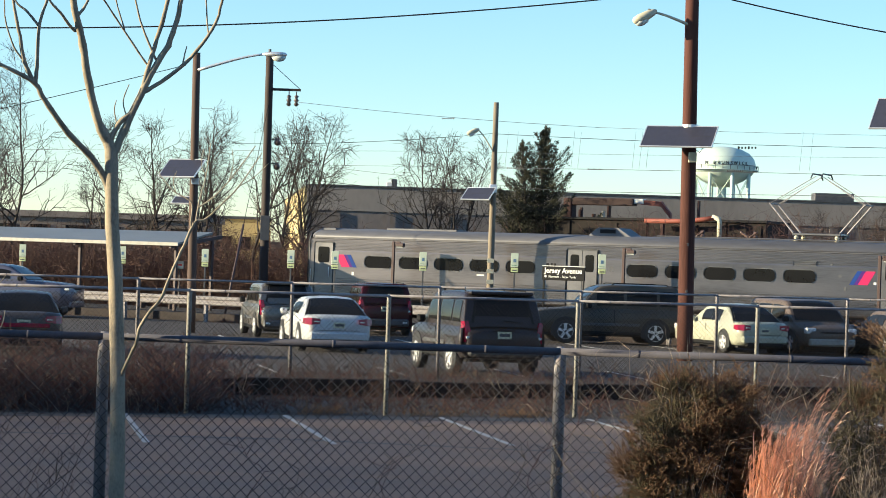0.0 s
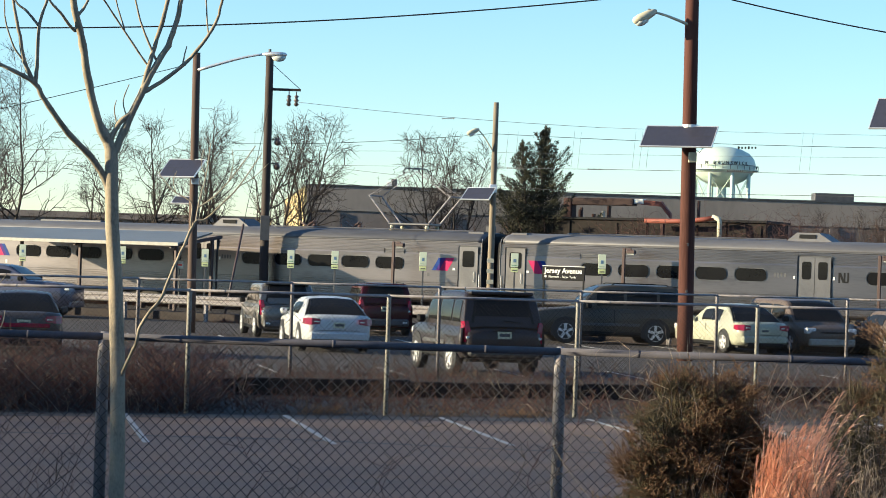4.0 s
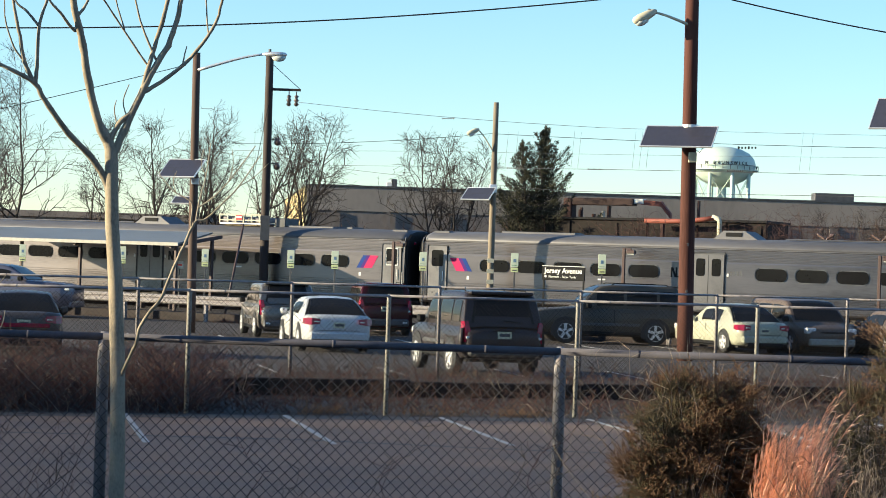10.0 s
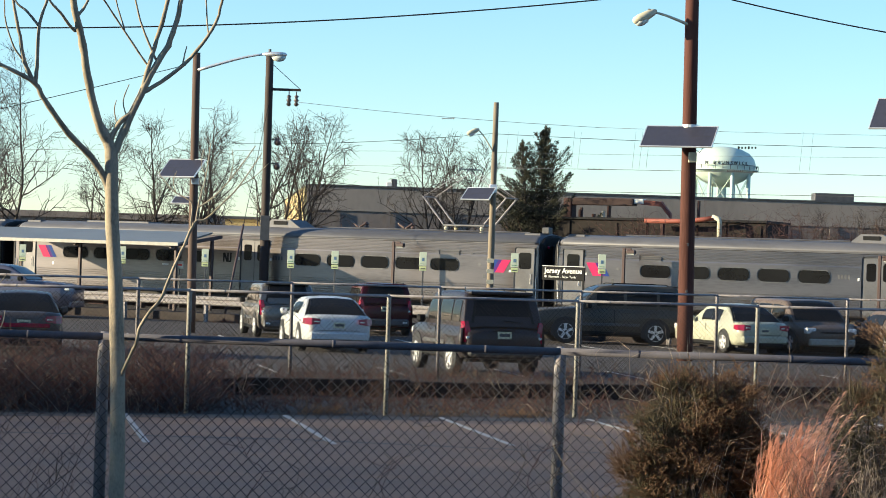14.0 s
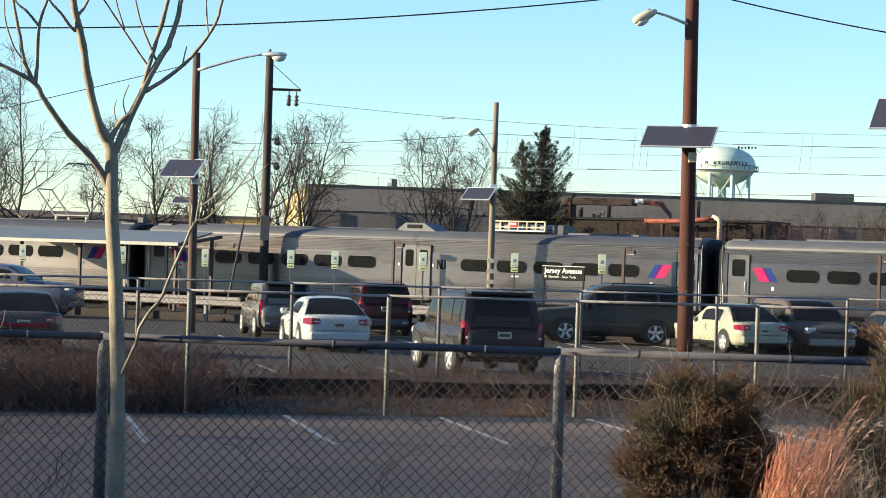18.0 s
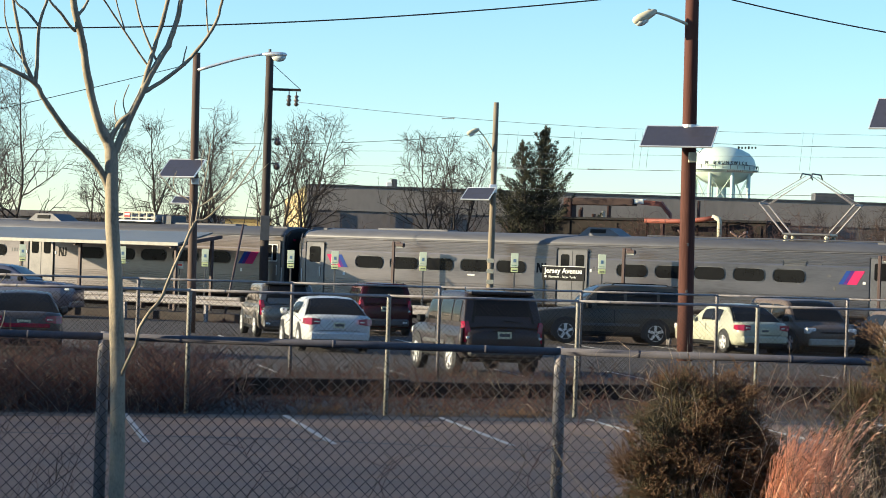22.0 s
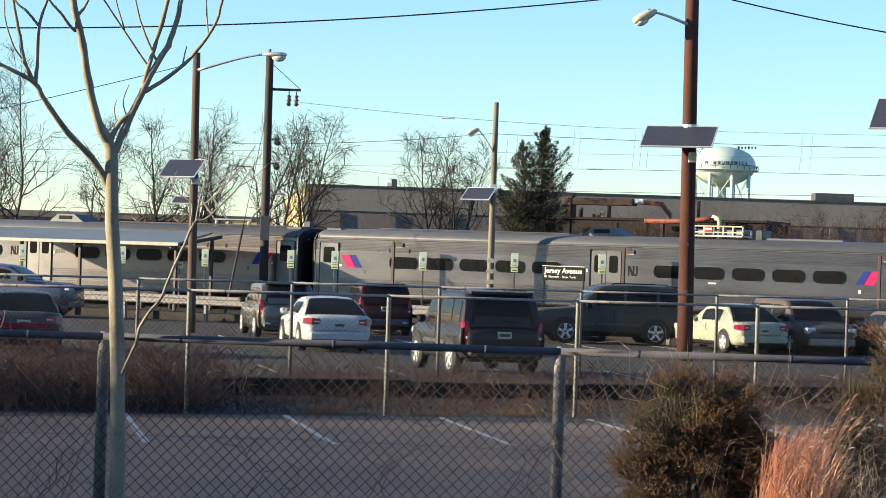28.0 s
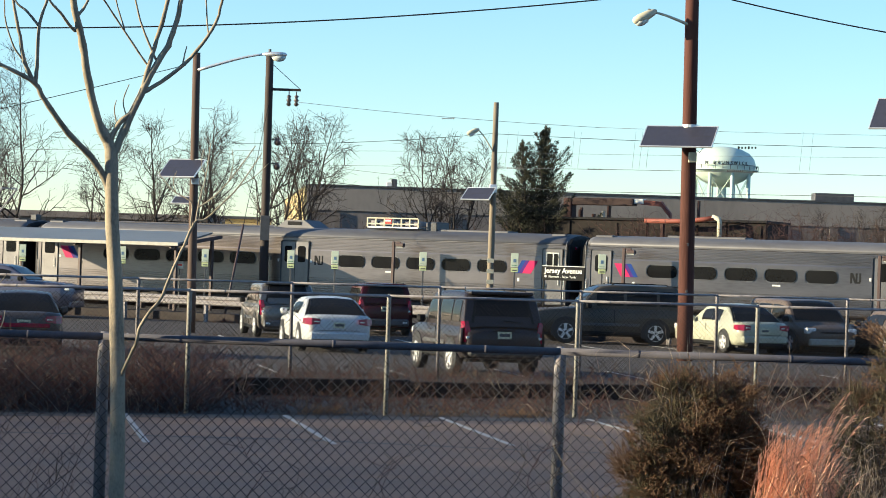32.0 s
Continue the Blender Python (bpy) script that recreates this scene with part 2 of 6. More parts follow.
def thing(name, m, label, category, group="", kind=""):
    ob = new(name)
    ob.empty_display_size = 0.3
    ob.matrix_basis = m
    return tagged(ob, label, category, group, kind)


def solo(name, geo, material, label, category="", kind="", smooth=False, fix=True, m=None, group=""):
    me = geo.mesh(name, material, smooth)
    if fix and len(me.polygons) < 20000:
        fix_normals(me)
    ob = new(name, me)
    if m is not None:
        ob.matrix_basis = m
    return tagged(ob, label, category, group, kind)


def lettering(name, text, size, material, parent, m, depth=0.004, bold=0.0):
    """Built-in font text as a mesh part; it lies in its own xy plane, centred."""
    cu = bpy.data.curves.new(name, "FONT")
    cu.body, cu.size, cu.extrude, cu.align_x, cu.align_y, cu.resolution_u, cu.offset = text, size, depth, "CENTER", "CENTER", 2, bold
    tmp = bpy.data.objects.new(name, cu)
    scene.collection.objects.link(tmp)
    me = bpy.data.meshes.new_from_object(tmp.evaluated_get(bpy.context.evaluated_depsgraph_get()))
    bpy.data.objects.remove(tmp)
    me.materials.clear()
    me.materials.append(material)
    ob = new(name, me)
    ob.parent, ob.matrix_basis = parent, m
    return ob


def lathe(profile, sides=16, cx=0.0, cy=0.0):
    """Rings about an upright axis from (radius, z) pairs."""
    return [[(cx + r * math.cos(2 * math.pi * j / sides), cy + r * math.sin(2 * math.pi * j / sides), z) for j in range(sides)] for r, z in profile]


# The platform front crosses the view at 28.5 degrees; s runs along it, d towards the road.
RAIL_TURN = -28.5
RU = Vector((math.cos(radians(28.5)), -math.sin(radians(28.5)), 0))
RN = Vector((-math.sin(radians(28.5)), -math.cos(radians(28.5)), 0))


def along(s, d, z=0.0):
    return Vector((0, 88, 0)) + RU * s + RN * d + Vector((0, 0, z))


def on_rail(s, d, z=0.0, turn=0.0):
    p = along(s, d, z)
    return pose(p.x, p.y, p.z, 0, 0, RAIL_TURN + turn)


# The track itself draws a little away from the platform front.
TRACK_TURN = 24.5
TU = Vector((math.cos(radians(TRACK_TURN)), -math.sin(radians(TRACK_TURN)), 0))
TN = Vector((-math.sin(radians(TRACK_TURN)), -math.cos(radians(TRACK_TURN)), 0))


def on_track(s, d, z=0.0):
    p = Vector((0, 90, z)) + TU * s + TN * d
    return pose(p.x, p.y, p.z, 0, 0, -TRACK_TURN)


# ---- ground ----
LOT_NEAR, LOT_FAR, BANK = 0.30, 0.12, 0.30
SKEW = 0.306


def skewed(x, q):
    """A place on the skewed lines along which the two lots and their fences run."""
    return q + SKEW * (x + 3.7)


def ground_z(x, y):
    if y < 20:
        keys, q = ((-400, 1.0), (9, 1.0), (15, 0.28), (17, 0.24), (20, 0.24)), y
    else:
        keys, q = ((-400, 0.24), (32, 0.24), (33.3, BANK), (37, BANK), (38, 0.36), (44.5, 0.34), (46.5, 0.07), (5000, 0.07)), y - SKEW * (max(min(x, 40), -40) + 3.7)
    for (a, za), (b, zb) in zip(keys, keys[1:]):
        if q <= b:
            f = (q - a) / (b - a)
            return za + (zb - za) * f
    return 0.07


ys = [-400, -100, -30, -10, 0, 5] + [9 + 0.5 * i for i in range(98)] + [60, 66, 74, 84, 95, 110, 130, 160, 220, 320, 500, 900, 1800, 4200]
xs = [-3000, -900, -300, -120, -60] + [-40 + 1.0 * i for i in range(81)] + [60, 120, 300, 900, 3000]
g = Geo()
for yy in ys:
    for xx in xs:
        bumpy = 0.03 * noise.noise(Vector((xx * 0.8, yy * 0.8, 0))) if (abs(xx) < 45 and (8 < yy < 16.5 or 36 < yy < 44)) else 0.0
        g.v.append((xx, yy, ground_z(xx, yy) + bumpy))
nx = len(xs)
for j in range(len(ys) - 1):
    for i in range(nx - 1):
        g.f.append((j * nx + i, j * nx + i + 1, (j + 1) * nx + i + 1, (j + 1) * nx + i))
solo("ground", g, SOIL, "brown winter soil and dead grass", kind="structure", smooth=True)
g = Geo().slab([(-30, 16.6, 0.0), (30, 16.6, 0.0), (30, skewed(30, 33.1), 0.0), (-30, skewed(-30, 33.1), 0.0)], (0, 0, 1), LOT_NEAR)
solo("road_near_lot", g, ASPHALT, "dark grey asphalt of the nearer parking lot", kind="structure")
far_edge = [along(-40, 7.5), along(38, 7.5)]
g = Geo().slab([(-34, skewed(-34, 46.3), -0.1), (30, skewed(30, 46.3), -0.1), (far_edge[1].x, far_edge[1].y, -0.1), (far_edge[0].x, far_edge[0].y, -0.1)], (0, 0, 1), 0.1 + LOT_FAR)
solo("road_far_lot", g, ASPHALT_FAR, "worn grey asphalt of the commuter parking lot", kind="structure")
for i in range(-2, 7):
    x0 = -4.53 + i * 2.28
    a = Vector((x0, skewed(x0, 33.0), LOT_NEAR + 0.004))
    b = a + Vector((0.95, -4.85, 0))
    w = Vector((0.043, 0.0095, 0))
    line = Geo().slab([a - w, b - w, b + w, a + w], (0, 0, 1), 0.004)
    solo("stall_line", line, LINE_WHITE, "worn white painted parking stall line", "road marking", kind="structure", group="stall lines of the nearer lot")
for i in range(12):
    x0 = -14.5 + i * 2.75
    for q0, ln in ((47.2, 5.2), (66.5, 5.2)):
        y0 = skewed(x0, q0)
        a, b = Vector((x0 + 0.4, y0, LOT_FAR + 0.004)), Vector((x0 - 0.7, y0 + ln, LOT_FAR + 0.004))
        w = Vector((0.055, 0.01, 0))
        if (b - along(0, 7.8)).dot(RN) > 0:
            line = Geo().slab([a - w, b - w, b + w, a + w], (0, 0, 1), 0.004)
            solo("stall_line", line, LINE_WHITE, "worn white painted line between parked cars", "road marking", kind="structure", group="stall lines of the far lot")

# thin dark strip across the nearer lot, then the darkened gutter strip
# 10 cm wide strip, darker than the asphalt under it
seam = [(-8.0, 28.6), (-5.56, 28.78), (-1.84, 29.16), (0.92, 28.68), (2.35, 28.64), (6.0, 28.7)]
for (xa, ya), (xb, yb) in zip(seam, seam[1:]):
    g = Geo().slab([(xa, ya - 0.05, LOT_NEAR + 0.001), (xb, yb - 0.05, LOT_NEAR + 0.001), (xb, yb + 0.05, LOT_NEAR + 0.001), (xa, ya + 0.05, LOT_NEAR + 0.001)], (0, 0, 1), 0.002)
    solo("dark_strip", g, DARK_STRIP, "thin dark strip across the asphalt", "road seam", kind="structure")
# the gutter's dark colour paints the shadow gradient along the lot edge
for i in range(12):
    xa = -13 + i * 2.4
    xb = xa + 2.38
    g = Geo().slab([(xa, skewed(xa, 32.35), LOT_NEAR - 0.02), (xb, skewed(xb, 32.35), LOT_NEAR - 0.02), (xb, skewed(xb, 33.08), LOT_NEAR - 0.02), (xa, skewed(xa, 33.08), LOT_NEAR - 0.02)], (0, 0, 1), 0.023)
    solo("gutter_slab", g, GUTTER_SHADE, "gutter slab at the lot edge, coloured dark for edge shade", "gutter", kind="structure", group="gutter slabs")

# dark timber edging across the bank between the two lots
for i in range(14):
    x0 = -18 + i * 2.93
    edging = Geo().box(0, 3.02, 0, 0.2, -0.15, 0.26 + 0.015 * ((i * 7) % 3), 0.02)
    solo("timber_edging", edging, KERB, "dark weathered timber edging along the bank", "kerb", group="timber edging of the bank", m=pose(x0, skewed(x0, 37.5), 0.33, 0, 0, 17))


# ---- chain-link fences ----
def chain_fence(name, label, x0, posts, spacing, y, z0, height, post_r, rail_r, wire_r, pitch, post_mat, turn=0.0, rail_mat=None, group="", wire_mat=None):
    """A straight chain-link fence: posts, rails and woven wire, each bay's wire a part."""
    th = thing(name, pose(x0, y, z0, 0, 0, turn), label, "fence", group)
    rail_mat = rail_mat or GALV
    span = spacing * (posts - 1)
    pg = Geo().loft(lathe([(post_r, -0.1), (post_r, height - 0.06), (post_r * 1.12, height - 0.05), (post_r * 1.12, height - 0.02), (post_r * 0.5, height + 0.012)], 8))
    me = pg.mesh("post", post_mat, True)
    fix_normals(me)
    for i in range(posts):
        part("post", me, post_mat, th, at=pose(i * spacing, 0.02, 0))
    for i in range(posts - 1):
        part("top_rail", Geo().tube([(i * spacing, -0.01, height - 0.02), ((i + 1) * spacing - 0.004, -0.01, height - 0.02)], rail_r, 8), rail_mat, th, smooth=True)
        w = Geo()
        n = int(spacing / pitch)
        rows = int((height - 0.06) / pitch)
        h = rows * pitch
        for k in range(-rows, n + 1):
            for sgn in (1, -1):
                a0, a1 = k * pitch, k * pitch + h
                lo, hi = max(a0, 0), min(a1, spacing)
                if hi - lo < 0.02:
                    continue
                za, zb = lo - a0, hi - a0
                if sgn < 0:
                    za, zb = h - za, h - zb
                off = wire_r * sgn - 0.045
                w.tube([(i * spacing + lo, off, za + 0.03), (i * spacing + hi, off, zb + 0.03)], wire_r, 3, cap=False)
        part("wire_mesh", w, wire_mat or WIRE_MESH, th, fix=False)
        for q in range(3):
            xx = (i + (q + 0.5) / 3) * spacing
            part("rail_clip", Geo().tube([(xx, -0.01, height - 0.02), (xx + 0.02, -0.01, height - 0.02)], rail_r * 1.05, 8), rail_mat, th, smooth=True)
    return th


chain_fence("chain_link_fence", "grey galvanised chain-link fence with a thick top rail beside the lot", -8.37, 6, 3.06, 15.13, 0.267, 1.83, 0.040, 0.025, 0.0028, 0.083, GALV, rail_mat=GALV_RAIL, wire_mat=WIRE_NEAR)
chain_fence("chain_link_fence", "pale sunlit chain-link fence along the brushy bank", -3.70 - 3 * 2.917, 10, 3.05, 33.3 - 3 * 0.892, 0.27, 1.86, 0.035, 0.021, 0.0022, 0.083, GALV_PALE, turn=17.0, rail_mat=GALV)
chain_fence("chain_link_fence", "grey chain-link fence at the edge of the commuter lot", -5.83 - 2 * 2.9, 10, 3.05, 43.5 - 2 * 0.943, 0.30, 1.86, 0.036, 0.021, 0.0020, 0.083, GALV, turn=18.0)


# ---- railway and platform ----
def strip(s0, s1, d0, d1, z0, z1, name, material, label):
    g = Geo().box(0, s1 - s0, -d1, -d0, z0, z1, 0.02)
    return solo(name, g, material, label, kind="structure", m=on_track(s0, 0))


strip(-230, 205, -4.6, 0.34, -0.2, 0.14, "track_bed", BALLAST, "grey stone ballast under the rails")
for k, d in enumerate((-0.85, -2.29)):
    r = thing("rail", on_track(-230, d, 0.14), "rusty steel rail on the ballast", "rail", "rails of the track")
    part("foot", Geo().box(0, 435, -0.07, 0.07, 0, 0.03), RUST, r)
    part("head", Geo().box(0, 435, -0.035, 0.035, 0.03, 0.16, 0.01), STEEL_DULL, r)
rear = [on_track(s, 0.35).translation for s in (60, -44)]
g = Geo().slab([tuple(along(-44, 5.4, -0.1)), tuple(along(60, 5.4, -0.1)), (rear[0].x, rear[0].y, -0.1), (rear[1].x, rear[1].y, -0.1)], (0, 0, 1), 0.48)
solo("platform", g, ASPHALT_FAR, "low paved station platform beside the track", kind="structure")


def platform_rail(s0, bays, step):
    """Pale steel guard rail on short posts."""
    th = thing("guard_rail", on_rail(s0, 6.2, 0.05), "pale galvanised guard rail on short posts along the platform edge", "guard rail")
    prof = [(0, 0.66), (-0.05, 0.70), (-0.05, 0.77), (0.0, 0.82), (0.0, 0.85), (-0.05, 0.90), (-0.05, 0.97), (0, 1.01)]
    for i in range(bays):
        a, b = i * step, (i + 1) * step - 0.006
        ring = lambda x: [(x, y, z) for y, z in prof] + [(x, y + 0.012, z) for y, z in reversed(prof)]
        part("beam", Geo().loft([ring(a), ring(b)]), GALV, th)
        part("post", Geo().box(a + 0.1, a + 0.22, 0.02, 0.17, -0.2, 0.98, 0.008), GALV, th)
    return th


platform_rail(-26, 14, 3.8)


def parking_sign(s, d, h=3.05):
    th = thing("parking_sign", on_rail(s, d, 0.05, 22.0), "white reserved-parking sign with blue symbol on a steel post", "sign", "reserved parking signs")
    part("post", Geo().box(-0.03, 0.03, 0.01, 0.04, 0, h - 0.08, 0.004), GREY_DARK, th)
    part("panel", Geo().box(-0.135, 0.135, -0.012, 0.008, h - 0.5, h, 0.006), SIGN_PALE, th)
    part("symbol", Geo().box(-0.045, 0.045, -0.018, -0.014, h - 0.33, h - 0.21), SIGN_BLUE, th)
    part("arrow_bar", Geo().box(-0.09, 0.09, -0.018, -0.014, h - 0.44, h - 0.425), SIGN_GREEN, th)
    part("lower_plate", Geo().box(-0.13, 0.13, -0.012, 0.008, h - 0.68, h - 0.52, 0.006), SIGN_LIME, th)
    part("text_bar", Geo().box(-0.08, 0.08, -0.018, -0.014, h - 0.63, h - 0.595), GREY_DARK, th)
    return th


for s, h in ((-16.64, 2.75), (-11.65, 2.8), (-7.72, 2.8), (-3.81, 2.86), (-1.86, 2.88), (1.9, 2.94), (5.65, 3.0), (9.08, 3.05)):
    parking_sign(s, 5.0, h)


def station_sign(s, d):
    th = thing("station_sign", on_rail(s, d, 0.38), "black station name sign with white lettering on two posts", "sign")
    part("board", Geo().box(0, 1.72, -0.03, 0.03, 1.74, 2.24, 0.012), BLACK, th)
    part("trim", Geo().box(0, 1.72, -0.036, 0.036, 2.245, 2.27, 0.004), WHITE, th, "white top strip")
    for x in (0.04, 1.64):
        part("post", Geo().box(x, x + 0.06, -0.02, 0.02, 0, 1.738, 0.005), BLACK, th)
    front = Matrix.Rotation(radians(90), 4, "X")
    lettering("station_name", "Jersey Avenue", 0.262, WHITE, th, Matrix.Translation((0.86, -0.036, 2.085)) @ front, 0.004, 0.007)
    lettering("direction_text", "Newark - New York", 0.13, WHITE, th, Matrix.Translation((0.82, -0.036, 1.87)) @ front)
    part("bullet", Geo().tube([(0.15, -0.032, 1.88), (0.15, -0.038, 1.88)], 0.045, 12), WHITE, th)
    return th


station_sign(5.79, 3.0)


def platform_lamp(s, d):
    th = thing("platform_lamp", on_track(s, d, 0.38), "brown steel platform lamp post with a small box head", "lamp", "platform lamps")
    part("post", Geo().box(-0.055, 0.055, -0.055, 0.055, 0, 3.02, 0.012), POST_BROWN, th)
    part("arm", Geo().box(0.058, 0.30, -0.03, 0.03, 2.96, 3.02, 0.008), POST_BROWN, th)
    part("head", Geo().box(0.12, 0.46, -0.10, 0.10, 2.82, 2.955, 0.02), POST_BROWN, th)
    part("lens", Geo().box(0.15, 0.43, -0.08, 0.08, 2.79, 2.817, 0.005), LAMP_GLASS, th)
    return th


for s in (-1.68, 8.02, 17.83):
    platform_lamp(s, 1.04)


# shelter
sh = thing("platform_shelter", on_rail(-30, 0, 0.38), "open platform shelter with sloping grey roof and brown posts", "shelter")
part("roof", Geo().add([], []).loft([[(8.5, -4.6, 2.60), (8.5, -0.7, 3.10), (8.5, -0.7, 3.17), (8.5, -4.6, 2.67)], [(20.7, -4.6, 2.60), (19.65, -0.7, 3.10), (19.65, -0.7, 3.17), (20.7, -4.6, 2.67)]]), SHELTER_ROOF, sh)
part("fascia", Geo().box(8.48, 20.74, -4.66, -4.605, 2.55, 2.69, 0.01), GALV_PALE, sh, "pale front fascia board")
for x in (10.6, 15.6, 20.3):
    part("post", Geo().box(x - 0.06, x + 0.06, -4.2, -4.08, 0, 2.66, 0.01), POST_BROWN, sh)
    part("post", Geo().box(x - 0.06, x + 0.06, -1.72, -1.6, 0, 2.84, 0.01), POST_BROWN, sh)
    part("rafter", Geo().loft([[(x - 0.05, -4.55, 2.46), (x + 0.05, -4.55, 2.46), (x + 0.05, -4.55, 2.595), (x - 0.05, -4.55, 2.595)], [(x - 0.05, -1.0, 2.92), (x + 0.05, -1.0, 2.92), (x + 0.05, -1.0, 3.055), (x - 0.05, -1.0, 3.055)]]), POST_BROWN, sh)
for x in (13.1, 18.0):
    part("bench", Geo().box(x - 0.8, x + 0.8, -2.3, -1.9, 0.42, 0.48, 0.01), POST_BROWN, sh)
    for q in (-0.7, 0.7):
        part("bench_leg", Geo().box(x + q - 0.03, x + q + 0.03, -2.25, -1.95, 0, 0.418, 0.005), POST_BROWN, sh)
nt = thing("notice", on_rail(-11.2, 1.75, 0.38), "small white notice on a thin post", "sign")
part("post", Geo().box(-0.02, 0.02, 0.005, 0.03, 0, 1.9, 0.004), GREY_DARK, nt)
part("panel", Geo().box(-0.20, 0.20, -0.01, 0.003, 1.65, 1.95, 0.004), WHITE, nt)
part("text_bar", Geo().box(-0.14, 0.14, -0.016, -0.012, 1.76, 1.84), SIGN_RED, nt)


# ---- utility poles ----
def solar_panel(parent, at, w, h, tilt, turn):
    """A tilted panel with frame and cells on a bracket."""
    m = Matrix.Translation(at) @ Matrix.Rotation(radians(turn), 4, "Z") @ Matrix.Rotation(radians(tilt), 4, "X")
    p = part("solar_panel", Geo().box(-w / 2, w / 2, -h / 2, h / 2, -0.02, 0.012, 0.004), SOLAR, parent, "dark solar panel in a pale frame", at=m)
    for a, b, c, d in ((-w / 2 - 0.03, w / 2 + 0.03, -h / 2 - 0.03, -h / 2), (-w / 2 - 0.03, w / 2 + 0.03, h / 2, h / 2 + 0.03), (-w / 2 - 0.03, -w / 2, -h / 2, h / 2), (w / 2, w / 2 + 0.03, -h / 2, h / 2)):
        part("frame_bar", Geo().box(a, b, c, d, -0.03, 0.02, 0.004), ALU, p)
    n = 6
    for i in range(1, n):
        x = -w / 2 + w * i / n
        part("cell_joint", Geo().box(x - 0.004, x + 0.004, -h / 2, h / 2, 0.0125, 0.0145), GREY_DARK, p)
    part("cell_joint", Geo().box(-w / 2, w / 2, -0.004, 0.004, 0.0150, 0.0165), GREY_DARK, p)
    part("bracket", Geo().box(-w / 2 + 0.1, w / 2 - 0.1, -0.03, 0.03, -0.10, -0.032, 0.005), ALU, p)
    return p


def pole(name, x, y, z0, h, r0, r1, material, label, lean=0.0, group="", size=1.0):
    th = thing(name, pose(x, y, z0) @ Matrix.Scale(size, 4), label, "utility pole", group)
    pts = [(lean * h * i / 8, 0, -0.3 + (h + 0.3) * i / 8) for i in range(9)]
    part("shaft", Geo().tube(pts, [r0 + (r1 - r0) * i / 8 for i in range(9)], 14), material, th, smooth=True)
    return th


def cobra_head(parent, base, tip, arm_r, scale, tilt=0.0, tint=None, fat=1.0):
    """A curved arm and a street lamp head."""
    b, t = Vector(base), Vector(tip)
    pts = []
    for i in range(9):
        f = i / 8
        p = b.lerp(t, f)
        p.z = b.z + (t.z - b.z) * min(1.0, 1.22 * f - 0.22 * f ** 4)
        pts.append(p)
    part("arm", Geo().tube(pts, [arm_r * (1 - 0.3 * i / 8) for i in range(9)], 8), tint or ALU, parent, smooth=True)
    d = (t - b)
    d.z = 0
    d.normalize()
    q = Vector((-d.y, d.x, 0))
    d = d * math.cos(radians(tilt)) - Vector((0, 0, math.sin(radians(tilt))))
    up = d.cross(q)
    up = up if up.z > 0 else -up
    rings = []
    for f, w, hh in ((-0.15, 0.25, 0.35), (0.0, 0.6, 0.7), (0.3, 1.0, 1.0), (0.7, 1.0, 1.0), (0.95, 0.6, 0.75), (1.02, 0.2, 0.3)):
        c = t + d * (0.72 * f * scale)
        ring = []
        for j in range(10):
            a = 2 * math.pi * j / 10
            ring.append(c + q * (0.16 * w * scale * math.cos(a)) + up * (0.09 * fat * hh * scale * math.sin(a)))
        rings.append(ring)
    head = part("lamp_head", Geo().loft(rings), tint or ALU, parent, smooth=True)
    c = t + d * (0.46 * scale)
    bowl = [[c + d * (0.24 * k * scale * math.cos(a)) + q * (0.13 * k * scale * math.sin(a)) + up * (-0.07 * scale - dz * scale) for a in [2 * math.pi * j / 12 for j in range(12)]] for k, dz in ((1.0, 0.0), (0.95, 0.07), (0.7, 0.14), (0.2, 0.17))]
    part("lamp_bowl", Geo().loft(bowl), LAMP_GLASS, head, smooth=True)
    part("photocell", Geo().loft([[(t.x + d.x * 0.15 * scale + 0.05 * scale * math.cos(a), t.y + 0.05 * scale * math.sin(a), t.z + d.z * 0.15 * scale + zz * scale) for a in [2 * math.pi * j / 8 for j in range(8)]] for zz in (0.06, 0.17)]), GREY_DARK, head)


PM = pole("utility_pole", 6.83, 63.0, LOT_FAR, 10.9, 0.225, 0.185, POLE_WOOD, "tall reddish-brown wooden pole with lamp and solar panel", lean=-0.011)
cobra_head(PM, (-0.2, -0.1, 9.36), (-1.20, -0.25, 9.66), 0.045, 0.88, 27, CREAM, 1.7)
solar_panel(PM, (-0.40, -0.45, 6.22), 1.98, 0.95, 38, -19)
part("junction_box", Geo().box(-0.10, 0.12, -0.34, -0.23, 5.52, 5.80, 0.01), CREAM, PM)
part("clamp_band", Geo().tube([(-0.05, 0, 6.50), (-0.05, 0, 6.58)], 0.24, 14), ALU, PM)
part("cable", Geo().tube([(-0.02, -0.25, 5.95), (0.2, -0.3, 5.80), (0.3, -0.28, 5.95), (0.26, -0.25, 6.1)], 0.012, 5), BLACK, PM)
for z in (3.2, 1.9):
    part("pole_tag", Geo().box(-0.06, 0.0, -0.235, -0.222, z, z + 0.08, 0.003), GREY_DARK, PM)

PL = pole("utility_pole", -8.0, 72.5, LOT_FAR, 8.98, 0.15, 0.12, POLE_BROWN, "brown wooden pole with long lamp arm and solar panel", lean=-0.012)
cobra_head(PL, (-0.03, -0.1, 8.42), (2.12, -0.3, 8.98), 0.05, 0.95)
solar_panel(PL, (-0.42, -0.35, 5.25), 1.25, 0.92, 38, -22)
part("bracket_box", Geo().box(-0.12, 0.12, -0.2, -0.12, 4.75, 4.95, 0.01), ALU, PL)
solar_panel(PL, (-0.45, 0.3, 4.25), 0.62, 0.35, 38, -22)

